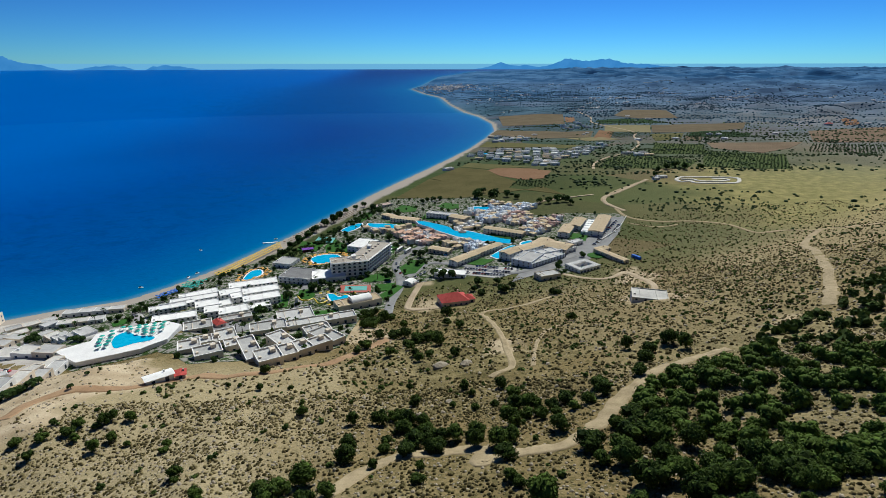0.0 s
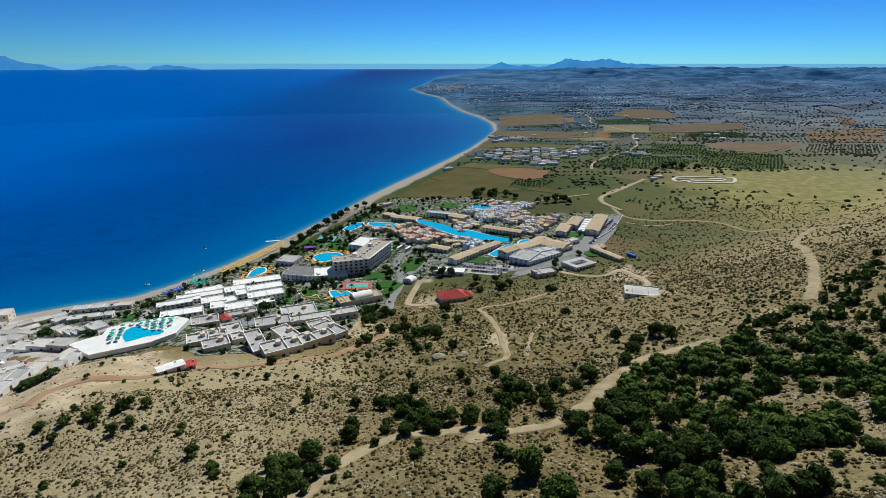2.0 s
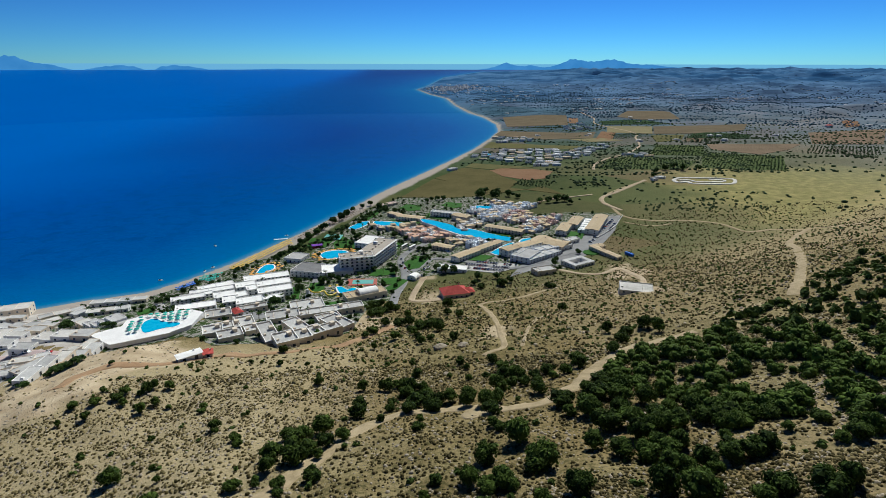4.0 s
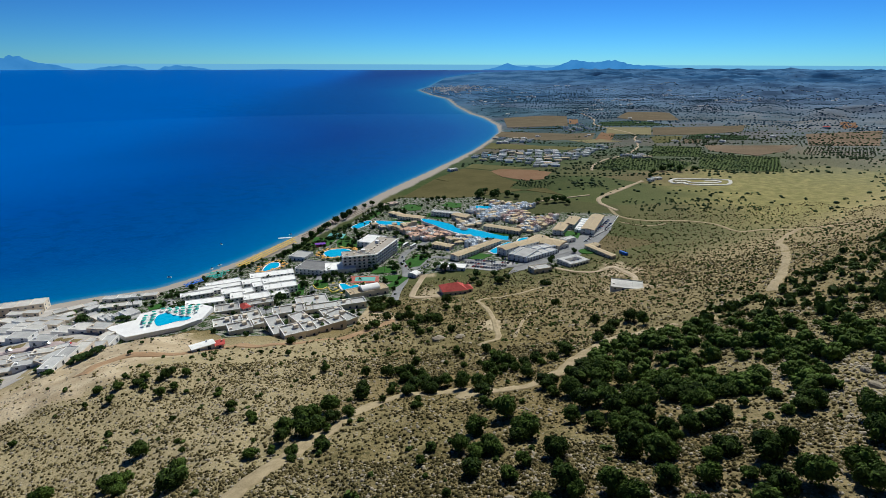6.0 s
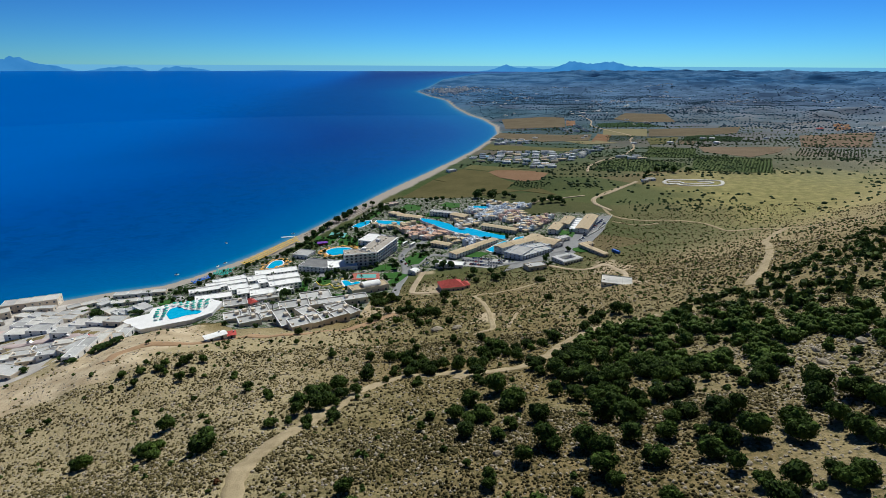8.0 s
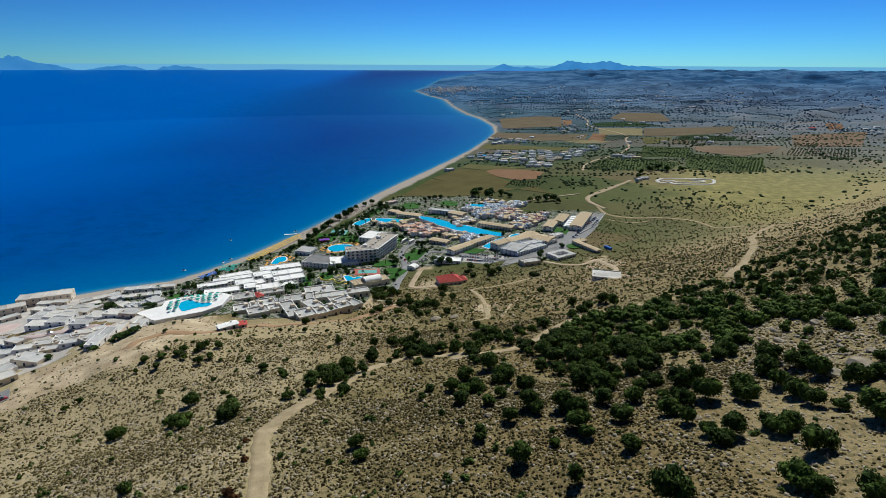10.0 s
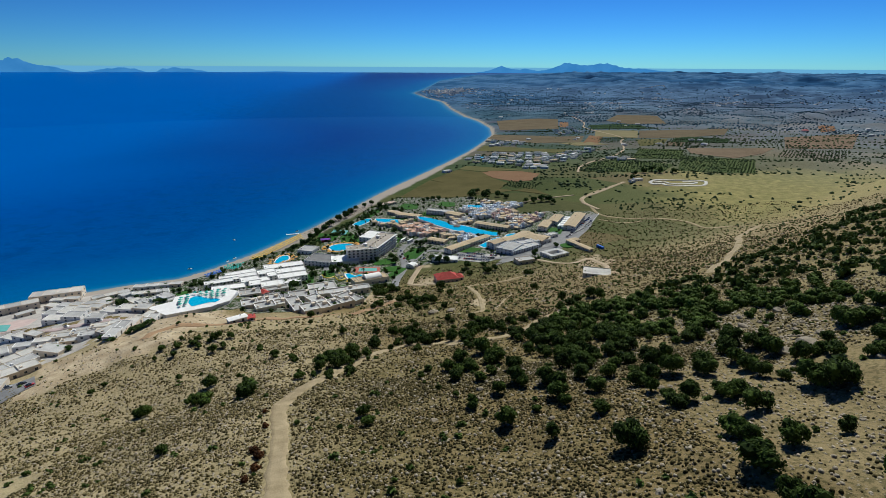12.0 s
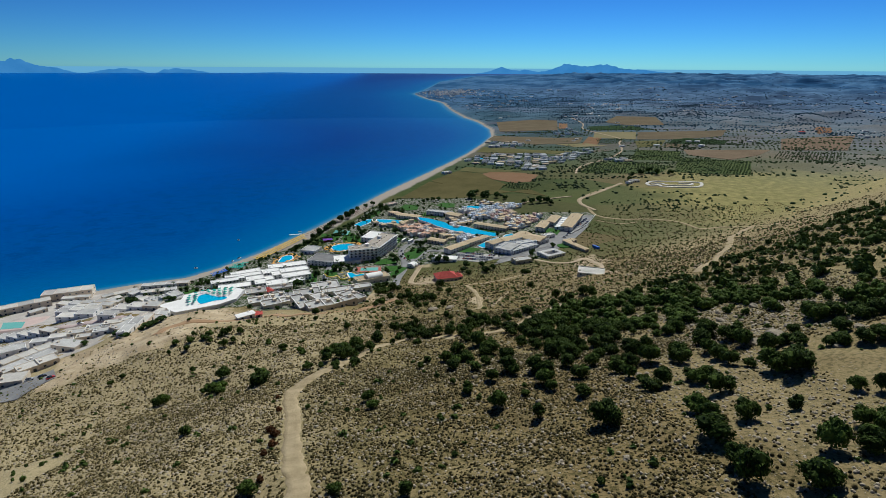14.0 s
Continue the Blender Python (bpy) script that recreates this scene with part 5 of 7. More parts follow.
VILLAGE_F = [
    (101.5, 627.0), (148.3, 642.6), (129.4, 598.6), (97.8, 561.4), (86.4, 580.3)]

VILLAGE_G = [
    (-96.3, 620.9), (-53.2, 626.6), (-35.9, 617.9), (-54.1, 597.0), (-81.3, 607.4)]

VILLAGE_H = [
    (26.2, 683.6), (49.8, 710.5), (74.5, 732.8), (92.0, 716.3), (64.1, 701.5), (38.0, 658.1)]

VILLAGE_I = [
    (10.7, 619.7), (44.2, 624.6), (44.7, 602.1), (29.3, 590.0), (15.4, 594.4)]

POOLSIDE = [
    (-198.0, 276.3), (-195.5, 291.5), (-189.5, 295.8), (-177.3, 301.9), (-167.4, 304.2), (-165.7, 290.0), (-168.9, 287.2), (-177.1, 286.5), (-187.6,
    292.9), (-192.6, 289.3), (-190.5, 280.9), (-188.1, 273.0), (-191.7, 271.1)]

DRIVE_POOL = [
    (-236.3, 384.8), (-224.1, 365.5), (-218.2, 349.6), (-201.4, 303.4), (-207.6, 293.7), (-211.7, 289.4)]

DRIVE_BUNGALOWS = [
    (-236.3, 384.8), (-218.4, 360.1), (-182.6, 309.5)]

COURT_GREEN = [
    (-143.5, 579.9), (-143.0, 600.6), (-122.0, 592.9), (-121.9, 572.5)]

BEACH_THATCH = [
    (-180.5, 580.4), (-157.5, 654.0), (-124.2, 719.3), (-112.9, 715.5), (-139.7, 643.0), (-166.6, 585.8)]

LAGOON_DECK = [
    (-28.6, 634.6), (-9.4, 623.2), (9.3, 614.9), (14.2, 599.4), (3.9, 608.3), (-12.6, 618.7)]


# ---- resort: ground, roads, lawns and pools ----
def gardens():
    """Grey-beige paving broken by planted beds and hedges."""
    m, n, l, b = nodes_of("gardens_and_paths")
    v = place(n, l)
    beds, fine = noise_tex(n, l, v, 0.33, 4, 0.6), noise_tex(n, l, v, 1.1, 5)
    green = between(n, l, fine, (0.015, 0.034, 0.008), (0.050, 0.085, 0.024))
    paved = between(n, l, noise_tex(n, l, v, 0.05, 5), (0.20, 0.19, 0.172), (0.37, 0.35, 0.32))
    paved = between(n, l, sums(n, l, fine, "MULTIPLY", 0.5), paved, (0.16, 0.15, 0.13))
    l.new(between(n, l, steps(n, l, beds, (0.49, (0, 0, 0)), (0.53, (1, 1, 1))), green, paved), b.inputs["Base Color"])
    b.inputs["Roughness"].default_value, b.inputs["Specular IOR Level"].default_value = 0.9, 0.05
    relief(n, l, b, fine, 0.3, 0.3)
    return m


GARDEN = gardens()
TERRACE_FLOOR = surface("terrace_paving", (0.34, 0.31, 0.28), (0.50, 0.47, 0.44), 0.1, 12, 0.9, 0.2, spec=0.1)
drape("pavement", [(-372, 345), (-335, 375), (-300, 396), (-262, 412), (-240, 380), (-225, 330), (-215, 290), (-198, 235), (-199, 205), (-219, 178), (-238, 160), (-330, 190), (-400, 270)], TERRACE_FLOOR, 0.05,
      "warm grey paving between the terrace rows", "pavement", 6)
ROSE = surface("rose_asphalt", (0.36, 0.28, 0.27), (0.46, 0.37, 0.35), 0.1, 10, 0.9, 0.1)
ribbon("road", SLOPE_ROAD, 8, ROSE, "rose-coloured lane between the terrace rows", lift=0.5, ragged=0.03)
drape("pavement", RESORT_LOW, GARDEN, 0.18, "planted beds and pale paving between hotel buildings", "pavement", 6)
drape("pavement", RESORT_HIGH, GARDEN, 0.18, "gardens and pale paths between the village houses", "pavement", 6)
drape("pavement", POINT_COURT, surface("rose_paving", (0.46, 0.34, 0.31), (0.56, 0.44, 0.40), 0.1, 10, 0.9, 0.1), 0.2, "rose-coloured paved court on the point", "pavement", 6)
drape("tennis_court", [(-346.8, 273.1), (-365.9, 299.2), (-342.8, 294.3), (-324.0, 267.0)], COURT_TEAL, 0.3, "faded teal hard court on the point", "tennis court", 6)
drape("pavement", CAR_PARK, CONCRETE, 0.35, "grey car park with rows of bays", "car park", 6)
drape("pavement", CAR_PARK_B, ASPHALT, 0.35, "long grey car park beside the guest blocks", "car park", 6)
drape("pavement", FORECOURT, ASPHALT, 0.30, "asphalt forecourt before the main hall", "forecourt", 6)
drape("pavement", RED_COURT, ASPHALT, 0.30, "asphalt yard among the apartments", "yard", 6)
drape("pavement", [(-213.9, 115.0), (-206.5, 116.6), (-200.3, 136.9), (-218.1, 158.1), (-223.1, 149.2), (-234.6, 139.1)], ASPHALT, 0.4, "small grey car park below the terraces", "car park", 4)
ribbon("road", AVENUE, 8, ASPHALT, "grey asphalt avenue through the resort", lift=0.45, ragged=0.05)
ribbon("road", AVENUE_B, 7, ASPHALT, "grey asphalt road past the car park", lift=0.5, ragged=0.05)
ribbon("road", CUL, 7, ASPHALT, "asphalt drive between gardens and apartments", lift=0.45, ragged=0.05)
ribbon("road", DRIVE_POOL, 7, CONCRETE, "grey drive down to the hillside pool", lift=0.5, ragged=0.03)
ribbon("road", DRIVE_BUNGALOWS, 6, CONCRETE, "grey drive behind the bungalow rows", lift=0.55, ragged=0.03)
ribbon("road", SCHOOL_LOOP, 6, PALE_DIRT, "pale drive round to the red-roofed villa", lift=0.35, ragged=0.1)
for pts in (LAWN_HOTEL, LAWN_COURT, LAWN_FRONT, LAWN_BELOW, LAWN_AVENUE, LAWN_ISLAND, LAWN_HALL, LAWN_DRIVE, LAWN_CURVE, LAWN_SPORT, LAWN_VILLAGE_A, LAWN_VILLAGE_B, LAWN_VILLAGE_C, LAWN_VILLAGE_D, LAWN_VILLAGE_E, LAWN_SLABS, LAWN_SLABS_B, LAWN_BUNGALOW, LAWN_WING, LAWN_LAGOON):
    drape("lawn", pts, LAWN, 0.55, "bright green watered lawn", "lawn", 6)
drape("tennis_court", COURT_GREEN, COURT_TEAL, 0.6, "faded green hard court behind the hotel lawn", "tennis court", 6)
drape("tennis_court", COURT, COURT_RED, 0.5, "red margin of the tennis court", "tennis court", 6)
drape("tennis_court", COURT_IN, COURT_TEAL, 0.56, "teal playing surface of the tennis court", "tennis court", 6)


drape("lawn", [(146.2 + 8.5 * math.cos(k * math.tau / 16), 492.8 + 8.5 * math.sin(k * math.tau / 16)) for k in range(16)], LAWN, 0.7, "round green island in the asphalt forecourt", "lawn", 6)


def flat_sheet(points, z, down):
    bm = bmesh.new()
    f = bm.faces.new([bm.verts.new((x, y, z)) for x, y in points])
    if f.normal.z < 0 or sum((points[i - 1][0] * points[i][1] - points[i][0] * points[i - 1][1]) for i in range(len(points))) < 0:
        f.normal_flip()
    low = bmesh.ops.extrude_face_region(bm, geom=[f])
    for g in low["geom"]:
        if isinstance(g, bmesh.types.BMVert):
            g.co.z -= down
    bmesh.ops.recalc_face_normals(bm, faces=bm.faces[:])
    return bm


def grown(points, by):
    cx, cy = sum(p[0] for p in points) / len(points), sum(p[1] for p in points) / len(points)
    return [(cx + (x - cx) * (1 + by / max(math.hypot(x - cx, y - cy), 1)), cy + (y - cy) * (1 + by / max(math.hypot(x - cx, y - cy), 1))) for x, y in points]


def pool(points, z=None, label="turquoise swimming pool with pale coping"):
    z = max(gz(x, y) for x, y in points) + 0.6 if z is None else z
    round_pts = [tuple(p) for p in smooth_line(list(points) + [points[0]], 4)[:-1]]
    top = thing("swimming_pool", label, "swimming pool", "pools of the resort")
    part("coping", flat_sheet(grown(round_pts, 1.6), z - 0.12, 3.0), DECKING, top, "pale stone coping")
    part("pool_water", flat_sheet(round_pts, z, 0.2), POOL_BLUE, top, "clear turquoise water")


tagged(part("pool_deck", flat_sheet(DECK, 40.0, 9.0), DECKING), "broad white pool deck on the hillside terrace", "terrace")
pool(POOL_A, 40.2, "large turquoise pool on the white hillside deck")
for pts in (POOL_B, POOL_C, POOL_D, POOL_F, POOL_G, POOL_H, POOL_I, POOL_J, POOL_K):
    pool(pts)
pool(POOL_E, None, "winding turquoise lagoon pool through the village")


# ---- resort: buildings ----
def pane_meshes():
    out = {}
    for kind, (w, h) in {"window": (1.3, 1.2), "door": (1.5, 2.1), "arch": (2.1, 1.9)}.items():
        frame_ = boxes((-w / 2 - 0.1, -0.06, -0.1, -w / 2, 0.1, h + 0.1), (w / 2, -0.06, -0.1, w / 2 + 0.1, 0.1, h + 0.1),
                       (-w / 2, -0.06, -0.1, w / 2, 0.1, 0), (-w / 2, -0.06, h, w / 2, 0.1, h + 0.1))
        a = part(kind, frame_, TRIM)
        b = part("pane", boxes((-w / 2, 0.0, 0, w / 2, 0.08, h)), GLASS)
        if kind == "arch":
            bm = bmesh.new()
            rim = [(-w / 2, 0), (w / 2, 0)] + [(w / 2 * math.cos(q), h - 0.9 + 0.9 * math.sin(q)) for q in (math.pi * j / 8 for j in range(9))]
            face = bm.faces.new([bm.verts.new((x, -0.05, z)) for x, z in rim])
            for g in bmesh.ops.extrude_face_region(bm, geom=[face])["geom"]:
                if isinstance(g, bmesh.types.BMVert):
                    g.co.y += 0.12
            bmesh.ops.recalc_face_normals(bm, faces=bm.faces[:])
            bm.to_mesh(b.data)
            bm.free()
        both = a.data.copy()
        both.materials.append(GLASS)
        bm = bmesh.new()
        bm.from_mesh(both)
        n = len(bm.faces)
        bm.from_mesh(b.data)
        bm.faces.ensure_lookup_table()
        for f in bm.faces[n:]:
            f.material_index = 1
        bm.to_mesh(both)
        bm.free()
        out[kind] = a.data, b.data, both
        bpy.data.objects.remove(a), bpy.data.objects.remove(b)
    return out


PANES = pane_meshes()


def opening(parent, kind, m, fine=True):
    me, glass, whole = PANES[kind]
    if not fine:
        a = new(kind, whole)
        a.parent, a.matrix_basis = parent, m
        return
    a = new(kind, me)
    a.parent, a.matrix_basis = parent, m
    new("pane", glass).parent = a


def house(cx, cy, w, d, h, angle, wall=WHITE, roof=GREY_ROOF, style="flat", floors=1, every=4.0, name="house", label="white plastered house", category="house",
          group="", base=None, sides=True, fine=False, parapet=None, pane="window"):
    """A house with walls that have thickness, a flat roof behind a parapet (or a pitched one), windows and doors."""
    h = h * 0.8
    ca, sa_ = math.cos(radians(angle)), math.sin(radians(angle))
    zs = [gz(cx + ca * u * w / 2 - sa_ * v * d / 2, cy + sa_ * u * w / 2 + ca * v * d / 2) for u in (-1, 0, 1) for v in (-1, 0, 1)]
    z0 = (sum(zs) / 9 * 0.8 + max(zs) * 0.2 if base is None else base)
    deep = max(1.5, z0 - min(zs) + 1.5)
    top = thing(name, label, category, group, pose(cx, cy, z0, 0, 0, angle))
    a, b, t = w / 2, d / 2, 0.3
    rim = h + ((0.22 if name == "terrace_house" else 0.5) if style == "flat" else 0)
    part("wall", boxes((-a, -b, -deep, a, -b + t, rim), (-a, b - t, -deep, a, b, rim), (-a, -b + t, -deep, -a + t, b - t, rim), (a - t, -b + t, -deep, a, b - t, rim)), wall, top)
    if parapet:
        e = 0.12
        part("parapet", boxes((-a - e, -b - e, rim, a + e, -b + t, rim + 0.35), (-a - e, b - t, rim, a + e, b + e, rim + 0.35), (-a - e, -b + t, rim, -a + t, b - t, rim + 0.35),
                              (a - t, -b + t, rim, a + e, b - t, rim + 0.35)), parapet, top, "white roof parapet")
        part("stair_head", boxes((a * 0.25, b * 0.1, h, a * 0.25 + 2.6, b * 0.1 + 2.6, h + 1.9), bevel=0.05), wall, top)
    if style == "flat":
        part("roof", boxes((-a + t, -b + t, h - 0.25, a - t, b - t, h)), roof, top, "flat screeded roof")
        if name != "terrace_house" or cx > -250:
            part("roof_box", boxes((-a + 1.2, -b * 0.3, h, -a + 2.4, -b * 0.3 + 1.2, h + 0.8)), wall, top)
        if w > 14 and name not in ("village_house", "terrace_house", "hotel", "hotel_wing"):
            for k in range(int(w / 10)):
                u = -a + 5 + k * 10
                part("party_wall", boxes((u, -b + t, h, u + 0.35, b - t, h + 0.45)), wall, top)
    elif style == "vault":
        bm = bmesh.new()
        n, half = 10, b + 0.3
        ends = []
        for u in (-a - 0.3, a + 0.3):
            ends.append([bm.verts.new((u, -half * math.cos(math.pi * k / n), h + half * 0.5 * math.sin(math.pi * k / n))) for k in range(n + 1)])
        for k in range(n):
            bm.faces.new((ends[0][k], ends[1][k], ends[1][k + 1], ends[0][k + 1]))
        bm.faces.new(ends[0][::-1])
        bm.faces.new(ends[1])
        bm.faces.new((ends[0][0], ends[0][-1], ends[1][-1], ends[1][0]))
        bmesh.ops.recalc_face_normals(bm, faces=bm.faces[:])
        part("roof", bm, roof, top, "curved pale roof")
    else:
        bm = bmesh.new()
        o, rise = 0.6, min(w, d) * (0.30 if style == "hip" else 0.09)
        inset = min(w, d) / 2 if style == "hip" else -0.0
        lo = [bm.verts.new(p) for p in ((-a - o, -b - o, h), (a + o, -b - o, h), (a + o, b + o, h), (-a - o, b + o, h))]
        if w >= d:
            hi = [bm.verts.new((-a - o + inset, 0, h + rise)), bm.verts.new((a + o - inset, 0, h + rise))]
            for f in ((lo[0], lo[1], hi[1], hi[0]), (lo[2], lo[3], hi[0], hi[1]), (lo[1], lo[2], hi[1]), (lo[3], lo[0], hi[0])):
                bm.faces.new(f)
        else:
            hi = [bm.verts.new((0, -b - o + inset, h + rise)), bm.verts.new((0, b + o - inset, h + rise))]
            for f in ((lo[1], lo[2], hi[1], hi[0]), (lo[3], lo[0], hi[0], hi[1]), (lo[0], lo[1], hi[0]), (lo[2], lo[3], hi[1])):
                bm.faces.new(f)
        bm.faces.new(lo[::-1])
        bmesh.ops.recalc_face_normals(bm, faces=bm.faces[:])
        part("roof", bm, roof, top, "pitched tiled roof")
        box_bm = boxes((a * 0.4, b * 0.3, h + rise * 0.3, a * 0.4 + 0.7, b * 0.3 + 0.7, h + rise + 0.7))
        if name == "village_house":
            box_bm.free()
        else:
            part("chimney", box_bm, wall, top)
    n = max(1, int(w / every))
    for fl in range(floors):
        z = fl * h / floors
        for k in range(n):
            u = -a + (k + 0.5) * w / n
            door = fl == 0 and k % 3 == 1
            opening(top, "door" if door else pane, pose(u, -b - 0.02, z + (0.1 if door else 0.9 if pane == "window" else 0.35)), fine)
        if sides:
            for k in range(max(1, int(d / 6))):
                v = -b + (k + 0.5) * d / max(1, int(d / 6))
                opening(top, "window", pose(a + 0.02, v, z + 0.9, 0, 0, 90), fine)
                opening(top, "window", pose(-a - 0.02, v, z + 0.9, 0, 0, -90), fine)
    return top


for cx, cy, w, d, h, an in BUNGALOWS:
    house(cx, cy, w, min(d, 13), h * 1.1, an, WHITE, WHITE_ROOF, floors=2, fine=True, every=3.2, name="bungalow_row", label="long white two-storey bungalow row with flat roof", category="bungalow", group="white bungalow rows")
for cx, cy, w, d, h, an in APARTMENTS:
    house(cx, cy, w * 1.3, d * 1.12, h * 1.15, an, CREAM, GREY_ROOF, floors=1, fine=True, parapet=WHITE, name="apartment_block", label="cream apartment block with flat grey roof", category="apartments", group="stepped apartments", every=5)


def inside_deck(x, y):
    return depth_in(DECK, np.array([x]), np.array([y]))[0] > -7


def stepped(rows, unit=9.5):
    """Long rows on a slope, split into units that step with the ground."""
    for cx, cy, w, d, h, an in rows:
        n = max(1, round(w / unit))
        for k in range(n):
            u = (k + 0.5 - n / 2) * w / n
            yield cx + u * math.cos(radians(an)), cy + u * math.sin(radians(an)), w / n - 0.05, d, h, an


q = random.Random(3)
for cx, cy, w, d, h, an in stepped(SEA_TERRACES, 12):
    big = h > 7
    house(cx, cy, w, d, h, an, CREAM if big or q.random() < 0.5 else WHITE, q.choice((GREY_ROOF, GREY_ROOF, PALE_SCREED)), floors=2 if h > 4.6 else 1, every=5, name="terrace_house",
          label="cream two-storey terrace house on the sea wall" if big else "low flat-roofed terrace house stepping down the slope", category="house", group="sea terraces" if big else "slope terraces")
for cx, cy, w, d, h, an in BLOCK_ROWS:
    house(cx, cy, w, d * 0.6, h, an, WHITE if h == 7 else CREAM, GREY_ROOF if h == 7 else TAN_ROOF, "flat" if h == 7 else "gable", 2, 4, "guest_block", "cream guest block among the village lawns", "hotel", "village guest blocks")

def boundary(points, high=1.6, label="low white boundary wall along the car park"):
    """A plastered wall in straight lengths that step with the ground."""
    top = thing("boundary_wall", label, "wall")
    for (x0, y0), (x1, y1) in zip(points, points[1:]):
        n = max(1, round(math.hypot(x1 - x0, y1 - y0) / 6))
        for k in range(n):
            ax, ay, bx, by = x0 + (x1 - x0) * k / n, y0 + (y1 - y0) * k / n, x0 + (x1 - x0) * (k + 1) / n, y0 + (y1 - y0) * (k + 1) / n
            half = math.hypot(bx - ax, by - ay) / 2
            ob = part("wall_length", boxes((-half, -0.2, -1.2, half, 0.2, high), (-half, -0.28, high, half, 0.28, high + 0.12)), WHITE, top)
            ob.matrix_basis = pose((ax + bx) / 2, (ay + by) / 2, gz((ax + bx) / 2, (ay + by) / 2), 0, 0, math.degrees(math.atan2(by - ay, bx - ax)))


boundary([(219.9, 635.1), (199.8, 591.6), (181.5, 563.8), (164.6, 542.1)])

# the big hotel: a long slab with galleries of arched openings
TAN_SCREED = surface("tan_roof_screed", (0.30, 0.265, 0.225), (0.43, 0.385, 0.33), 0.15, 8, 0.9, 0.15)
DARK_SCREED = surface("dark_roof_screed", (0.13, 0.13, 0.135), (0.22, 0.22, 0.22), 0.12, 8, 0.9, 0.15)
for k, (cx, cy, w, d, h, an) in enumerate(HOTEL):
    if k < 2:
        h = h * 1.2
        top = house(cx, cy, w, d, h, an, WHITE, TAN_SCREED, floors=4, every=4.4, fine=True, name="hotel", label="long white four-storey hotel wing with arched galleries", category="hotel", base=11.0 - 0.06 * k, pane="arch")
        h = h * 0.8
        for fl in range(1, 5):
            part("balcony_ledge", boxes((-w / 2 - 0.3, -d / 2 - 1.3, fl * h / 4 - 0.25, w / 2 + 0.3, -d / 2 - 0.03, fl * h / 4 + (0.55 if fl < 4 else 0.2))), WHITE, top)
        for q in range(int(w / 7)):
            part("roof_vent", boxes((-w / 2 + 4 + q * 7, -1.2, h, -w / 2 + 5.6 + q * 7, 0.6, h + 1.1), bevel=0.08), CREAM, top)
        part("lift_head", boxes((w * 0.1, d * 0.1, h, w * 0.1 + 4, d * 0.1 + 4, h + 2.6), bevel=0.08), WHITE, top)
    else:
        house(cx, cy, w, d, h, an, WHITE, (DARK_SCREED, WHITE_ROOF, WHITE_ROOF, GREY_ROOF)[k - 2], floors=2 if h > 6.5 else 1, name="hotel_wing", label=f"white hotel wing with a {'dark grey' if k == 2 else 'pale'} flat roof", category="hotel", fine=True)

hall_looks = ["TAN", "TAN", "TAN", "TAN", "GREY", "GREY", "GREY", "TAN", "TAN", "PLAIN", "SLAB", "SLAB", "SLAB", "WHITE", "TAN"]
for (cx, cy, w, d, h, an), look_ in zip(LONG_HALLS, hall_looks):
    if look_ in ("TAN", "SLAB"):
        house(cx, cy, w, d * (1.9 if look_ == "SLAB" else 1.15), h, an, CREAM if h < 6.3 else WHITE, TAN_ROOF, "gable", 2, 4.5, "guest_block", "guest block with a low tan tiled roof", "hotel", "tan-roofed guest blocks")
    elif look_ == "PLAIN":
        house(cx, cy, w, d, h, an, WHITE, WHITE_ROOF, "flat", 1, 5, "pavilion", "long low pavilion with a white roof", "pavilion")
    else:
        house(cx, cy, w, d, h, an, ICE_WHITE, WHITE_ROOF if look_ == "WHITE" else GREY_ROOF, "flat", 2, 4, "service_block", f"white service block with a {'white' if look_ == 'WHITE' else 'grey'} roof", "building", "service blocks")


def court_house(cx, cy, w, d, h, angle):
    """A low square house round an open court."""
    top = thing("court_house", "low white building round an open paved court", "building", m=pose(cx, cy, gz(cx, cy), 0, 0, angle))
    a, b, e = w / 2, d / 2, 5.0
    for name_, r_ in (("wing", (-a, -b, -2, a, -b + e, h)), ("wing", (-a, b - e, -2, a, b, h)), ("wing", (-a, -b + e, -2, -a + e, b - e, h)), ("wing", (a - e, -b + e, -2, a, b - e, h))):
        part(name_, boxes(r_, bevel=0.08), WHITE, top)
        x0, y0, _, x1, y1, _ = r_
        part("roof", boxes((x0 + 0.4, y0 + 0.4, h, x1 - 0.4, y1 - 0.4, h + 0.12)), GREY_ROOF, top)
    part("court", boxes((-a + e, -b + e, -1, a - e, b - e, 0.3)), PAVING, top)
    for k in range(int(w / 4)):
        opening(top, "window", pose(-a + 2 + 4 * k, -b - 0.02, 1.0), False)
    for k in range(int(d / 4)):
        opening(top, "arch", pose(a + 0.02, -b + 2 + 4 * k, 0.4, 0, 0, 90), False)


court_house(124.9, 458.5, 18.6, 25.5, 3.8, -57.8)

shed_looks = [(RUIN_ROOF, RUIN_ROOF, "flat", "unfinished concrete house with a stained flat roof"), (CREAM, GREY_ROOF, "flat", "old stone farm building behind the car park"),
              (CREAM, TAN_ROOF, "gable", "long shed with a tan sheet roof"), (WHITE, WHITE_ROOF, "gable", "long white site hut beside the dirt road"),
              (PINK, RED_ROOF, "gable", "small red-roofed hut beside the white hut"), (CREAM, PINK, "flat", "beach bar with a pinkish flat roof"),
              (WHITE, GREY_ROOF, "flat", "grey entrance pavilion of the resort"), (WHITE, GREY_ROOF, "flat", "grey gatehouse beside the drive")]
for (cx, cy, w, d, h, an), (wa, ro, st, la) in zip(SHEDS, shed_looks):
    house(cx, cy, w, d, h, an if la[:4] != "unfi" else -16, wa, ro, st, 1, 5, "shed", la, "shed")
cx, cy, w, d, h, an = VILLA[0]
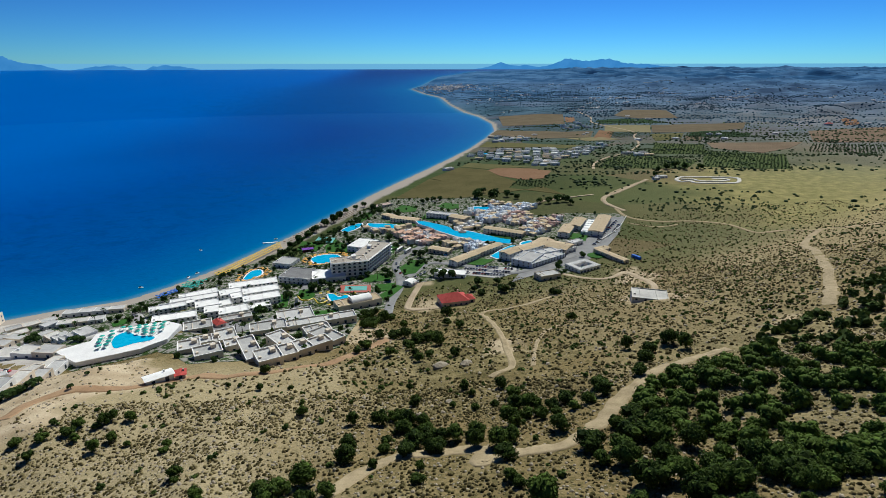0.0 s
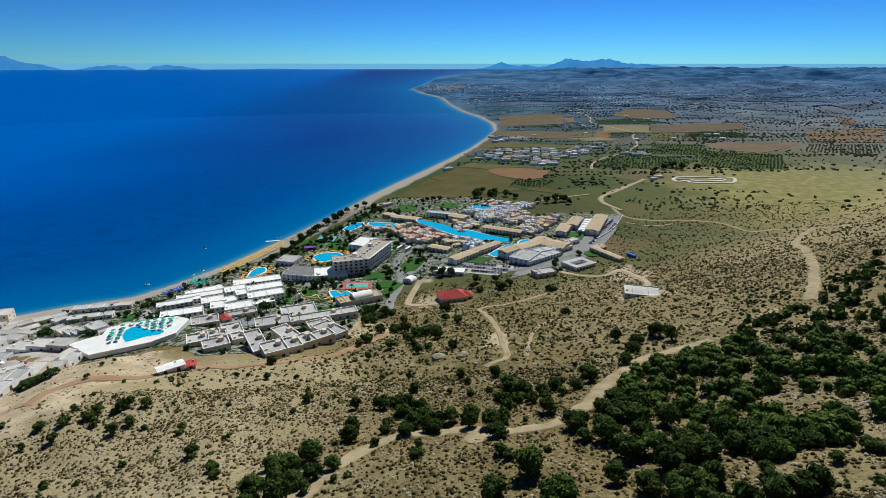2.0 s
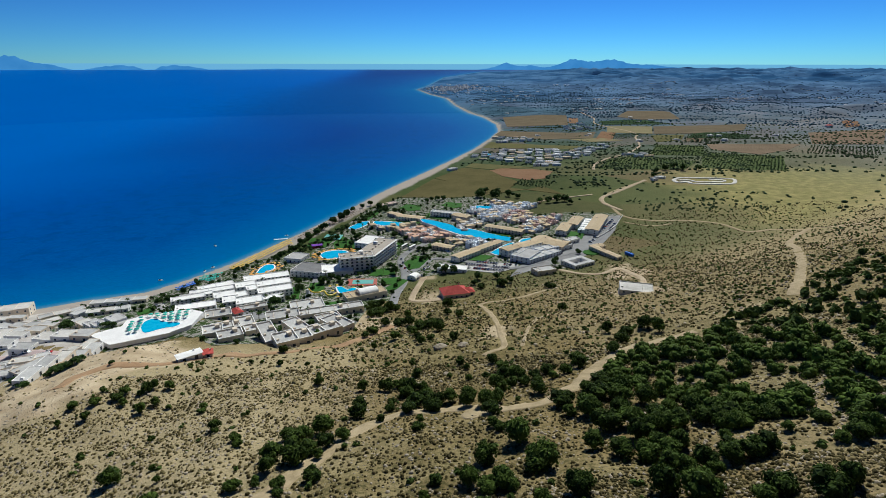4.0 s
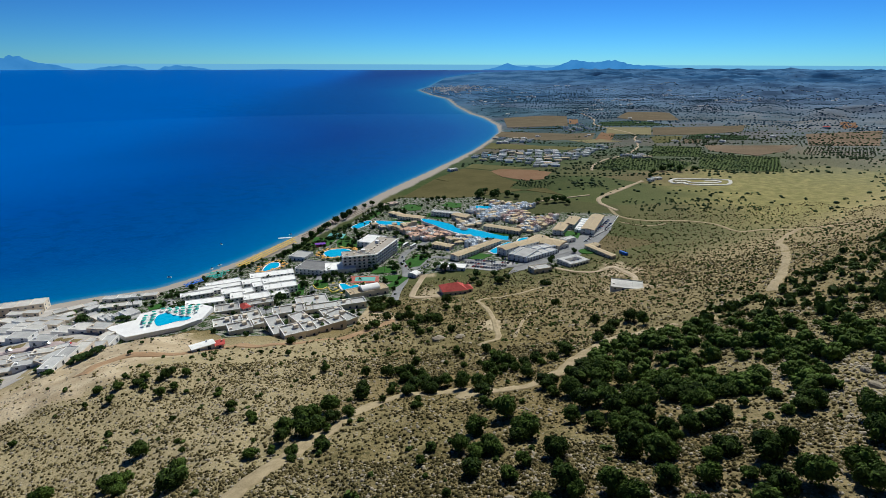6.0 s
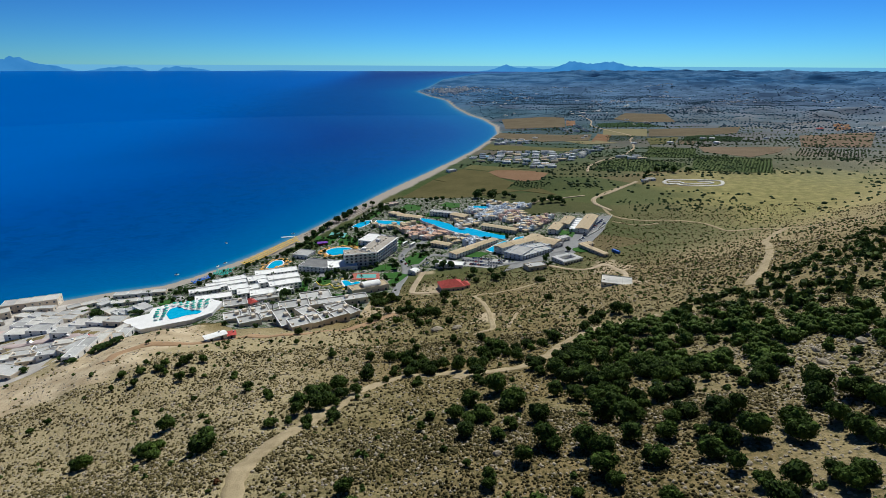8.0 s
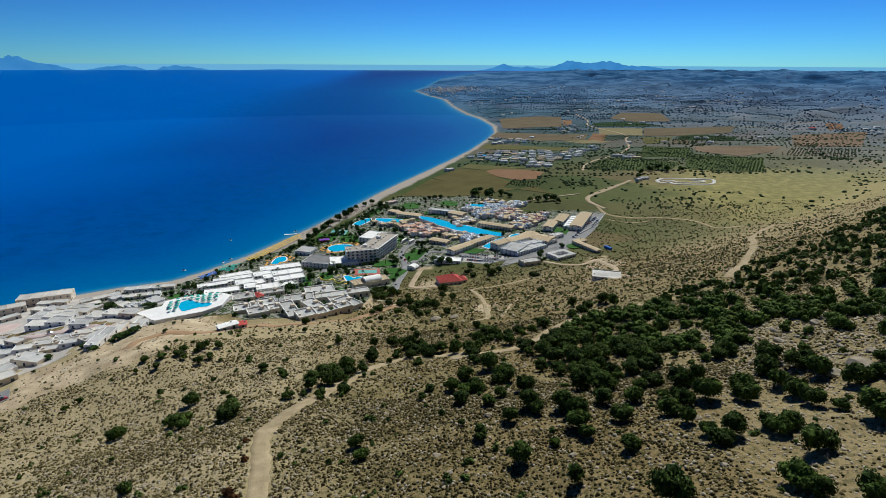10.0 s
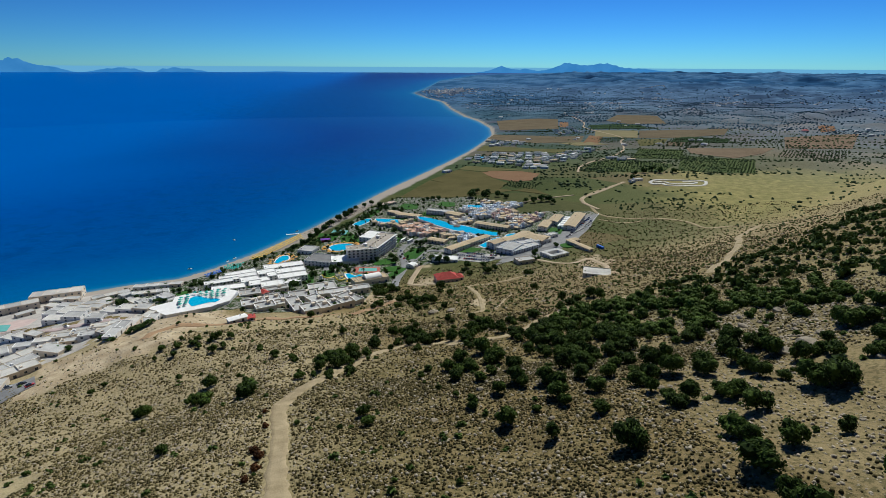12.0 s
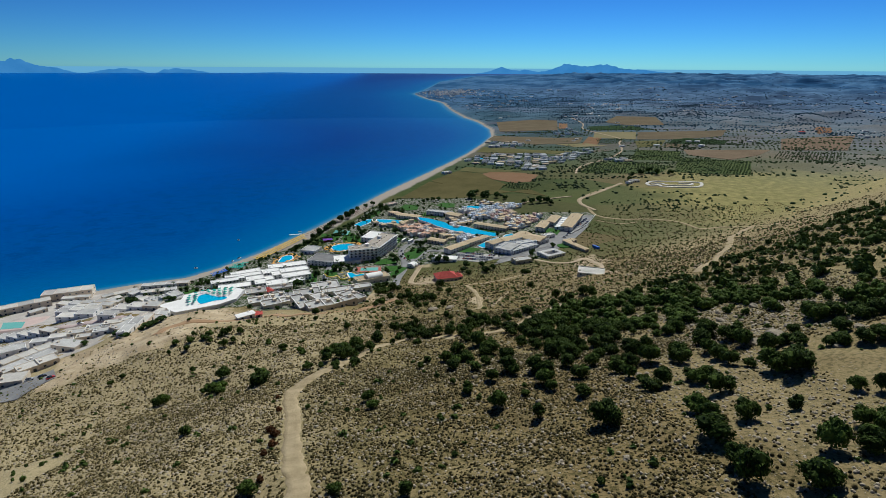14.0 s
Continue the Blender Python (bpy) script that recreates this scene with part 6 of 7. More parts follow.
house(cx, cy, w, d, h, an, PINK, RED_ROOF, "hip", 1, 4, "villa", "villa with a bright red hipped roof", "villa")
house(cx + 11, cy + 3, 9, 9, 4, an, PINK, RED_ROOF, "hip", 1, 4, "villa", "small red-roofed annex of the villa", "villa")
cx, cy, w, d, h, an = VILLA[1]
house(cx, cy, w, d, h, an, CREAM, TAN_ROOF, "flat", 1, 6, "sports_hall", "tan hall with pale roof", "hall")
house(cx + 2, cy + 1, w * 0.45, d - 3, h + 0.6, an, CREAM, WHITE_ROOF, "vault", 1, 9, "hall_roof", "white vaulted roof bay over the hall", "hall", base=gz(cx, cy) + 0.6)
cx, cy, w, d, h, an = VILLA[2]
house(cx, cy, w, d, h, an, PINK, RED_ROOF, "hip", 1, 4, "kiosk", "small kiosk with a red roof", "kiosk")
house(-28, 431, 8, 9, 2.5, 60, WHITE, WHITE_ROOF, "vault", 1, 6, "tent", "white vaulted marquee tent", "tent")


def inside(points, x, y):
    hit_ = False
    for i in range(len(points)):
        (ax, ay), (bx, by) = points[i - 1], points[i]
        if (ay > y) != (by > y) and x < ax + (y - ay) / (by - ay) * (bx - ax):
            hit_ = not hit_
    return hit_


def spots(points, gap, angle, jitter, seed):
    """Places in rows inside an outline."""
    q = random.Random(seed)
    xs, ys = [p[0] for p in points], [p[1] for p in points]
    cx, cy = sum(xs) / len(xs), sum(ys) / len(ys)
    ca, sa_ = math.cos(radians(angle)), math.sin(radians(angle))
    gx_, gy_ = (gap, gap) if isinstance(gap, (int, float)) else gap
    out = []
    for i in range(-40, 41):
        for k in range(-40, 41):
            u, v = i * gx_ + q.uniform(-jitter, jitter), k * gy_ + q.uniform(-jitter, jitter)
            x, y = cx + u * ca - v * sa_, cy + u * sa_ + v * ca
            if inside(points, x, y):
                out.append((x, y))
    return out


def dome(parent, x, y, z, r_, material):
    bm = bmesh.new()
    bmesh.ops.create_uvsphere(bm, u_segments=12, v_segments=8, radius=r_)
    bmesh.ops.bisect_plane(bm, geom=bm.verts[:] + bm.edges[:] + bm.faces[:], plane_co=(0, 0, 0), plane_no=(0, 0, -1), clear_outer=True)
    ob = part("dome", bm, material, parent, "small rounded dome", True)
    ob.location = (x, y, z)


q = random.Random(5)
water = [smooth_line(list(p) + [p[0]], 4) for p in (POOL_E, POOL_F, POOL_G, POOL_H, POOL_I, POOL_J, POOL_K)]
solid = [(b[0], b[1], max(b[2], b[3]) * 0.5, min(b[2], b[3]) * 0.5 + 2.5, b[5]) for g in (LONG_HALLS, HOTEL) for b in g] + [(b[0], b[1], b[2] * 0.5, b[3] * 0.3 + 3, b[5]) for b in BLOCK_ROWS]


def built_on(x, y):
    for bx, by, lw, ld, an in solid:
        c, s = math.cos(radians(an)), math.sin(radians(an))
        if abs((x - bx) * c + (y - by) * s) < lw + 2 and abs((y - by) * c - (x - bx) * s) < ld:
            return True
    return False


MIXED, ICY, ROSY, TILED, SANDY = (WHITE, ICE_WHITE, PINK, CREAM), (ICE_WHITE, ICE_WHITE, WHITE), (PINK, WHITE, CREAM), (PINK, CREAM, WHITE), (CREAM, CREAM, WHITE)
for pts, gap, looks, an in ((VILLAGE_A, (6.6, 7.2), TILED, 38), (VILLAGE_B, (6.4, 7), ICY, 30), (VILLAGE_C, (7, 7.5), SANDY, 30), (VILLAGE_D, (6.6, 7.4), ICY, 38), (VILLAGE_E, (6.8, 7.6), ROSY, 35),
                            (VILLAGE_F, (6.8, 7.6), MIXED, 42), (VILLAGE_G, (7.5, 8), SANDY, 25), (VILLAGE_H, (7.2, 8), MIXED, 40), (VILLAGE_I, (7.5, 8), SANDY, 25)):
    for x, y in spots(pts, gap, an, 1.0, q.random()):
        if built_on(x, y) or any(inside(p, x, y) or min(math.hypot(x - a, y - b) for a, b in p) < 4.0 for p in water):
            continue
        wall = q.choice(looks)
        w, d, h = q.uniform(4.4, 6.2), q.uniform(4.8, 6.8), q.choice((3.4, 4.4, 5.2, 6.4, 7.4))
        name_ = "pink" if wall is PINK else "cream" if wall is CREAM else "bluish white" if wall is ICE_WHITE else "white"
        tan = wall is CREAM or looks is TILED and q.random() < 0.3 or q.random() < 0.15
        top = house(x, y, w, d, h, an + q.choice((0, 90)) + q.uniform(-5, 5), wall, (TERRACOTTA if looks is TILED else TAN_ROOF) if tan else (PINK if wall is PINK else ICE_WHITE if wall is ICE_WHITE else WHITE_ROOF), "gable" if tan else "flat",
                    2 if h > 5.5 else 1, 4.2, "village_house", f"small {name_} village house with {'pitched tiled' if tan else 'flat'} roof", "house", "village houses", sides=False, fine=False)
        if not tan and q.random() < 0.35:
            dome(top, q.uniform(-1, 1), q.uniform(-1, 1), h * 0.8, 1.9, wall)


# ---- plan of gardens, car parks and plain ----
GARDEN_A = [
    (-204.5, 473.7, 5.3), (-198.8, 482.7, 5.3), (-168.6, 542.9, 5.9), (-165, 563, 7.4), (-161.2, 584.4, 8.9), (-156.9, 606.8, 7.9),
    (-151.1, 625.1, 8.1), (-146.2, 650.4, 9.8), (-139, 668, 11.5), (-135.4, 687.8, 10.3), (-130.6, 711.7, 7.6), (-120.4, 734.9, 7.8),
    (-110.1, 745.2, 7.9), (-94.6, 716.2, 10.7), (-84, 703.3, 9), (-69.5, 693, 8.9), (-57.4, 680.6, 7.3), (-130.7, 426.5, 6.7), (-125.6, 404.6, 7.3),
    (-123.6, 384.9, 4.4), (-130.3, 359.2, 9), (-133.1, 349.7, 5.6), (-108.7, 424.2, 7.6), (-104.5, 438, 6.8), (-96.9, 429.7, 5.8),
    (-89.4, 435.8, 4.9), (-78.1, 441.6, 4.9), (-67.7, 455.6, 6.1), (-46.5, 445.5, 7.9), (-51.6, 461.3, 7.1),]

GARDEN_B = [
    (-49.4, 539.8, 7.1), (-45, 559.6, 6.1), (-58.3, 572.8, 8.7), (-60.4, 531.7, 5.8), (-23.4, 482, 6.4), (-21.7, 507.4, 7.8), (-27.7, 517.3, 6.8),
    (-25.8, 428.8, 3.8), (-7, 451.8, 8), (0.5, 443.4, 8.9), (7.9, 445.7, 7.9), (28.7, 422.6, 8.5), (25.6, 408.8, 6.4), (48.2, 406.7, 7.3),
    (55.7, 412.6, 5.5), (45.4, 425.1, 6.6), (101.2, 456.2, 7.1), (106.2, 468.2, 5.2), (132.2, 490.6, 5.4), (-2.4, 548.8, 4.8), (9.3, 531.4, 4.6),
    (25.3, 501.6, 4.4), (-80.9, 512.4, 5.6), (-73.5, 520.5, 5.7), (-101.5, 570.3, 7.4), (-105.4, 549.9, 7.2), (-113.7, 562, 6.1),
    (-126.3, 575.8, 6.3),]

GARDEN_C = [
    (-261.6, 311.8, 8.7), (-287.1, 334.2, 5.4), (-275.8, 357.1, 4.1), (-232.5, 307.3, 7.8), (-279.2, 364.8, 4.2), (-234.5, 338.2, 3.9),
    (-236.2, 386.2, 6.1), (-230.7, 388.3, 6.2), (-252.3, 402.5, 3.6), (-260.3, 404.3, 3.7), (-226.7, 393.6, 5.3), (-230, 413.4, 5.6),
    (-223.1, 413.7, 3.7), (-102.2, 247.5, 4), (-64.3, 279.9, 2.6), (-44.9, 268.7, 3.1), (-112.2, 237.1, 3.3), (-71.5, 251.7, 4.7),
    (-156.1, 198.6, 2.8), (-158, 212.2, 2.3), (-178.1, 356.8, 3.2), (-155.3, 400.7, 3.6), (-171, 431.8, 3.9),]

FIELD_TREES = [
    (49.4, 766.7, 13), (71.8, 754.7, 14.4), (92.2, 765.8, 9.7), (-28.5, 748.6, 6.3), (-21.6, 757.6, 6.4), (-12.8, 759, 6.4), (-4.8, 760.6, 6.4),
    (130, 717, 7.6), (141.1, 715.4, 9.1), (153.4, 720.4, 10.7), (165.2, 722.2, 10.7), (169.1, 705.2, 7.5), (388.6, 944.5, 11.8), (364.7, 919.8, 9.6),
    (416.7, 941.5, 11.7), (444.8, 938.7, 9.8), (409.3, 959.4, 11.9), (59.6, 795.9, 8.4), (103.7, 748.9, 7.9), (347.4, 885.5, 7.4),]

PLAIN_ROAD = [
    (265.7, 961.3), (283.1, 1020.1), (321.8, 1082.5), (385.4, 1148.9), (447.8, 1263.7), (485.7, 1409.4), (516.1, 1519.9), (476.1, 1769.0), (514.2,
    1953.7), (523.0, 2185.9)]

KART_LINE = [
    (368.0, 854.4), (385.0, 871.8), (413.7, 869.1), (460.0, 860.4), (463.4, 846.1), (446.1, 820.6), (416.8, 818.6), (387.3, 825.4), (384.5, 839.1),
    (368.4, 836.0)]

KART_INNER = [
    (375.7, 853.6), (393.6, 852.0), (399.7, 837.7), (433.3, 834.9), (446.5, 847.4), (424.7, 853.9)]



CARS_B = [
    (181.7, 579.3), (185.4, 585.8), (189.3, 592.5), (193.2, 599.4), (197.2, 606.3), (178, 572.9), (174.4, 566.6), (201.2, 613.4), (185.7, 570),
    (190.1, 578.5), (194.7, 587.3), (199.3, 596.4), (162.8, 544.3), (158.5, 534.7), (153.6, 527.3),]

CARS_C = [
    (-44, 487.9), (-41.5, 476.1), (-43.5, 468.2), (-38.2, 459.9), (-39.8, 528.5), (-50.4, 499), (-53.3, 489.1), (-62.3, 473.9), (-21.3, 435.4),
    (-19.6, 453.3), (-16.3, 459), (-24.3, 447.6), (-143.3, 335.5), (-140.9, 344.2), (-145.8, 327.5), (60.4, 472.7), (73.6, 474.6), (116.4, 492.1),]

BEACH_HEDGE = [(-182.2, 502.4), (-175.0, 524.7), (-166.4, 545.8), (-163.6, 569.6), (-160.3, 586.2), (-156.9, 615.4), (-155.3, 632.3)]

FIELD_LOW = [
    (-21.6, 941.6), (30.5, 1046.5), (81.1, 999.6), (97.4, 923.7), (119.6, 871.9), (100.6, 825.1), (41.2, 852.8)]

FIELD_SHORE = [
    (33.9, 1052.1), (52.2, 1095.7), (163.1, 1007.2), (81.6, 1005.9)]

FIELD_H = [
    (87.5, 1331.3), (114.4, 1433.5), (237.8, 1319.0), (332.8, 1268.4), (274.1, 1236.0)]

FIELD_I = [
    (136.1, 1588.9), (165.6, 1696.4), (341.9, 1556.5), (421.3, 1558.4), (378.7, 1422.7), (256.7, 1428.3)]

FIELD_J = [
    (312.8, 1418.7), (398.9, 1417.1), (439.0, 1360.3), (352.6, 1347.4)]

FIELD_K = [
    (439.6, 1567.8), (469.9, 1530.6), (416.1, 1376.9), (379.5, 1398.0)]

FIELD_L = [
    (209.7, 2121.7), (378.8, 2137.8), (445.5, 2087.1), (386.1, 1765.4), (194.2, 1806.7)]

FIELD_M = [
    (431.5, 1980.9), (461.0, 1970.5), (426.9, 1803.9), (398.4, 1815.0)]

FIELD_N = [
    (509.2, 1853.4), (620.0, 1884.8), (676.8, 1831.5), (675.6, 1721.1), (491.4, 1746.7)]

FIELD_O = [
    (604.9, 1994.6), (752.0, 2299.2), (861.0, 2164.4), (786.4, 1874.1), (655.2, 1876.6)]

FIELD_P = [
    (491.2, 1695.4), (617.5, 1665.7), (555.7, 1484.6), (446.8, 1536.6)]

FIELD_Q = [
    (620.7, 1665.0), (911.4, 1681.5), (831.4, 1542.7), (684.4, 1476.0), (560.0, 1483.8)]

FIELD_R = [
    (663.4, 1479.4), (709.8, 1498.9), (798.9, 1438.0), (749.6, 1358.6), (610.0, 1388.3)]

FIELD_S = [
    (610.0, 1388.3), (644.8, 1371.4), (610.6, 1310.3), (570.4, 1326.4)]

FIELD_T = [
    (605.5, 1270.0), (811.9, 1248.2), (737.5, 1166.7), (646.1, 1109.2), (579.5, 1181.0)]

FIELD_U = [
    (969.7, 1477.1), (1240.0, 1559.9), (1001.7, 1249.1), (838.1, 1249.1)]

FIELD_V = [
    (1167.3, 1642.2), (1320.6, 1789.8), (1223.7, 1638.0), (1132.0, 1564.7)]

FIELD_W = [
    (539.8, 1448.5), (632.2, 1458.4), (578.9, 1347.0), (505.4, 1315.0)]

GROVE_A = [
    (127.2, 895.2), (179.1, 850.9), (150.1, 811.5), (107.4, 846.1)]

GROVE_B = [
    (325.0, 1081.9), (397.5, 1115.0), (481.3, 1032.5), (423.7, 946.4), (278.3, 971.0)]

GROVE_C = [
    (542.0, 1143.5), (676.5, 1083.6), (593.1, 926.7), (506.0, 944.4), (461.8, 965.6)]

GROVE_D = [
    (491.1, 1276.2), (587.0, 1243.3), (527.3, 1098.3), (424.5, 1126.6)]

GROVE_E = [
    (656.4, 1480.6), (798.9, 1438.0), (743.0, 1359.2), (603.4, 1389.3)]

GROVE_F = [
    (442.9, 1495.8), (533.3, 1516.2), (499.3, 1394.7), (419.3, 1387.9)]

GROVE_G = [
    (819.9, 1220.8), (980.6, 1221.7), (876.9, 1086.4), (734.7, 1105.4)]

HAMLET_A = [
    (57.2, 1204.7), (106.2, 1275.8), (99.1, 1114.2), (59.7, 1132.3)]

HAMLET_B = [
    (110.0, 1273.6), (254.4, 1232.3), (227.1, 1066.0), (187.4, 1027.3), (99.1, 1114.2)]

HAMLET_C = [
    (240.9, 1164.1), (299.9, 1238.3), (362.2, 1281.2), (370.2, 1240.3), (297.0, 1125.6), (239.0, 1070.4)]

HAMLET_D = [
    (172.1, 1066.1), (221.8, 1067.3), (209.1, 1002.6), (169.1, 1012.1)]

HAMLET_E = [
    (128.4, 1534.5), (178.8, 1511.2), (238.2, 1449.8), (220.6, 1383.0), (148.3, 1435.7)]

HAMLET_F = [
    (374.9, 1134.4), (424.4, 1142.6), (411.5, 1090.2), (361.1, 1090.5)]

ESTATE = [
    (366.4, 1738.7), (430.3, 1802.7), (436.0, 1647.0), (399.3, 1565.4), (346.3, 1616.0)]

HEDGE_1 = [
    (223.7, 1749.6), (350.7, 1695.3)]

HEDGE_2 = [
    (501.7, 1798.0), (691.1, 1771.6)]

HEDGE_3 = [
    (472.6, 2175.9), (566.1, 2200.3)]

FIELD_LANE = [
    (212.9, 758.8), (169.5, 742.5), (135.4, 726.3), (120.1, 702.2), (102.5, 683.0)]

KART_ROAD = [
    (324.1, 859.0), (283.9, 809.9), (247.0, 766.0), (223.4, 739.4), (215.6, 706.2), (219.6, 686.8), (227.1, 662.2)]

STRAW_MEADOW = [
    (499.3, 912.4), (738.9, 906.4), (591.6, 715.3), (519.7, 706.3), (473.2, 753.9), (439.3, 795.8)]

SCRUB_BAND = [
    (288.5, 725.7), (420.3, 715.0), (410.4, 670.7), (259.1, 665.0)]


# ---- plain: fields, groves, hamlets ----
FIELD_LOOKS = {"red_tilth": ((0.185, 0.112, 0.068), (0.24, 0.15, 0.095), "freshly tilled reddish field"), "stubble": ((0.085, 0.078, 0.036), (0.125, 0.110, 0.052), "broad olive-brown stubble field"),
               "fallow": ((0.10, 0.10, 0.046), (0.14, 0.132, 0.064), "olive fallow field on the plain"), "cut_straw": ((0.19, 0.17, 0.095), (0.235, 0.205, 0.12), "pale cut straw field"),
               "brown_tilth": ((0.125, 0.102, 0.070), (0.165, 0.135, 0.092), "brown tilled field on the plain"), "dark_crop": ((0.030, 0.052, 0.028), (0.045, 0.075, 0.038), "dark green planted field"),
               "grove_floor": ((0.062, 0.088, 0.036), (0.095, 0.118, 0.052), "grassy floor between rows of olive trees"),
               "earth_slope": ((0.15, 0.115, 0.08), (0.21, 0.16, 0.115), "bare reddish slope at the foot of the hills")}
for look_, areas in (("red_tilth", (FIELD_A, FIELD_K, FIELD_M, FIELD_V)), ("stubble", (FIELD_B, FIELD_LOW)), ("fallow", (FIELD_SHORE, FIELD_H, FIELD_W)), ("cut_straw", (FIELD_J, FIELD_P)),
                     ("brown_tilth", (FIELD_L, FIELD_O, FIELD_Q, FIELD_I, FIELD_S)), ("dark_crop", (FIELD_N, FIELD_R)), ("earth_slope", (FIELD_T, FIELD_U)), ("grove_floor", (GROVE_B, GROVE_C, GROVE_D))):
    c1, c2, word = FIELD_LOOKS[look_]
    m = surface(look_, c1, c2, 0.02, 14, 0.95, 0.3, spec=0.0)
    for pts in areas:
        drape("field", pts, m, 0.45, word, "field", 30)
ribbon("road", KART_ROAD, 6.0, PALE_DIRT, "pale road from the resort to the kart track", lift=0.8, ragged=0.1)
ribbon("road", FIELD_LANE, 4.5, PALE_DIRT, "pale lane along the edge of the field", lift=0.8, ragged=0.1)
ribbon("road", PLAIN_ROAD, 5.5, PALE_DIRT, "pale country road across the plain", lift=0.9, ragged=0.05)
ribbon("road", KART_LINE + KART_LINE[:1], 6, surface("kart_concrete", (0.46, 0.44, 0.40), (0.56, 0.54, 0.50), 0.1, 8, 0.9, 0.1), "pale concrete loop of the kart track", "kart track", 0.9, 0.02)
ribbon("road", KART_INNER, 5, bpy.data.materials["kart_concrete"], "pale inner bend of the kart track", "kart track", 0.9, 0.02)
house(352, 872, 16, 9, 4, 10, WHITE, GREY_ROOF, "flat", 1, 5, "clubhouse", "low white clubhouse beside the kart track", "building")
house(338, 858, 10, 8, 4, 20, WHITE, GREY_ROOF, "flat", 1, 5, "clubhouse", "small white hut beside the kart track", "building")

grove_forms = [crown_data(300 + k, 11, 2, 0.28, 0.85) for k in range(4)]
lump_forms = [lump(320 + k, 1, 0.85, 0.22) for k in range(5)]
q = random.Random(9)
gpts = []
for pts, gap, an in ((GROVE_A, 7, 35), (GROVE_B, 8.0, 25), (GROVE_C, 8.0, 15), (GROVE_D, 8.5, 20), (GROVE_E, 9, 20), (GROVE_F, 9, 20), (GROVE_G, 9, 10)):
    gpts += spots(pts, gap, an, 1.0, q.random())
gpts = np.array(gpts)
r = np.random.RandomState(61)
scatter("olive_grove", grove_forms, gpts[:, 0], gpts[:, 1], r.uniform(3.2, 5.6, len(gpts)), LEAF_FAR, "rows of grey-green olive trees on the plain", "olive grove", seed=62, tall=(0.75, 1.0))

# hedges, clumps and single trees of the plain
hx, hy = [], []
for k in range(210):
    d = r.uniform(850, 3600)
    a = radians(r.uniform(2, 44))
    x, y, n, an = d * math.sin(a), d * math.cos(a), r.randint(6, 34), r.choice([-0.25, -0.1, 0.05]) + r.uniform(-0.08, 0.08)
    step = 7 + d * 0.003
    hx += list(x + np.cos(an) * step * np.arange(n) + r.uniform(-2, 2, n))
    hy += list(y + np.sin(an) * step * np.arange(n) + r.uniform(-2, 2, n))
for k in range(70):
    d, a = r.uniform(800, 3800), radians(r.uniform(2, 45))
    n, spread = r.randint(8, 60), r.uniform(12, 50) * (1 + d / 4000)
    hx += list(d * math.sin(a) + r.normal(0, spread, n))
    hy += list(d * math.cos(a) + r.normal(0, spread, n))
n = 3200
d, a = 750 + 4200 * r.rand(n) ** 0.9, np.radians(r.uniform(0, 46, n))
hx, hy = np.concatenate([hx, d * np.sin(a)]), np.concatenate([hy, d * np.cos(a)])
for (x0, y0), (x1, y1), n in ((*HEDGE_1, 42), (*HEDGE_2, 46), (*HEDGE_3, 20)):
    t = np.linspace(0, 1, n)
    hx, hy = np.concatenate([hx, x0 + (x1 - x0) * t + r.uniform(-3, 3, n)]), np.concatenate([hy, y0 + (y1 - y0) * t + r.uniform(-6, 6, n)])
for area, n in ((ESTATE, 60), (HAMLET_B, 150), (HAMLET_A, 40), (HAMLET_C, 70), (HAMLET_E, 40), (HAMLET_F, 25)):
    xs, ys = [p[0] for p in area], [p[1] for p in area]
    hx, hy = np.concatenate([hx, r.uniform(min(xs), max(xs), n)]), np.concatenate([hy, r.uniform(min(ys), max(ys), n)])
ok = (inland(hx, hy) > 35) & (hy - 0.7 * hx > 250) | (np.hypot(hx, hy) > 1000) & (inland(hx, hy) > 35)
for pts in (FIELD_A, FIELD_B, FIELD_LOW, FIELD_SHORE, FIELD_H, FIELD_I, FIELD_J, FIELD_K, FIELD_L, FIELD_O, FIELD_P, FIELD_Q, FIELD_T, STRAW_MEADOW, KART, RESORT_HIGH):
    ok &= ~np.array([inside(pts, x, y) for x, y in zip(hx, hy)])
hx, hy = hx[ok], hy[ok]
# leaf colour with the blue of distance haze painted in
HAZED_LEAF = foliage("far_wood", (0.030, 0.085, 0.130), (0.055, 0.122, 0.175), 0.42)
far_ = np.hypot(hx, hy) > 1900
for some, leaf, word in ((~far_, LEAF_FAR, "scattered dark trees and hedges across the plain"), (far_, HAZED_LEAF, "far trees and hedges across the plain, haze blue painted in")):
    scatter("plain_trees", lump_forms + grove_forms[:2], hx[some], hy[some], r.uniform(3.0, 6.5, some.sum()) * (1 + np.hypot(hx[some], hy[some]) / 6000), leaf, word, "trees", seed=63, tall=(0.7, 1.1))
# the thorny scrub at the foot of the hill, right of the kart track
n = 2600
x, y = r.uniform(330, 1250, n), r.uniform(420, 1650, n)
ok = (r.rand(n) < 0.12 + 0.88 * ramp(0.0, 0.5, waves(x, y, 120, 71)))
for pts in (STRAW_MEADOW, FIELD_T, FIELD_Q, FIELD_P, KART, GROVE_B, GROVE_D):
    ok &= depth_in(pts, x, y) < 4
ok &= ~((y < 900) & (y > 640) & (x < 700)) | (r.rand(n) < 0.08)
x, y = np.concatenate([x[ok], r.uniform(255, 425, 170)]), np.concatenate([y[ok], r.uniform(655, 728, 170)])
scatter("scrub", grove_forms, x, y, r.uniform(1.8, 5.2, len(x)), LEAF_FAR, "dark scrub scattered along the foot of the hills", "scrub", seed=64)
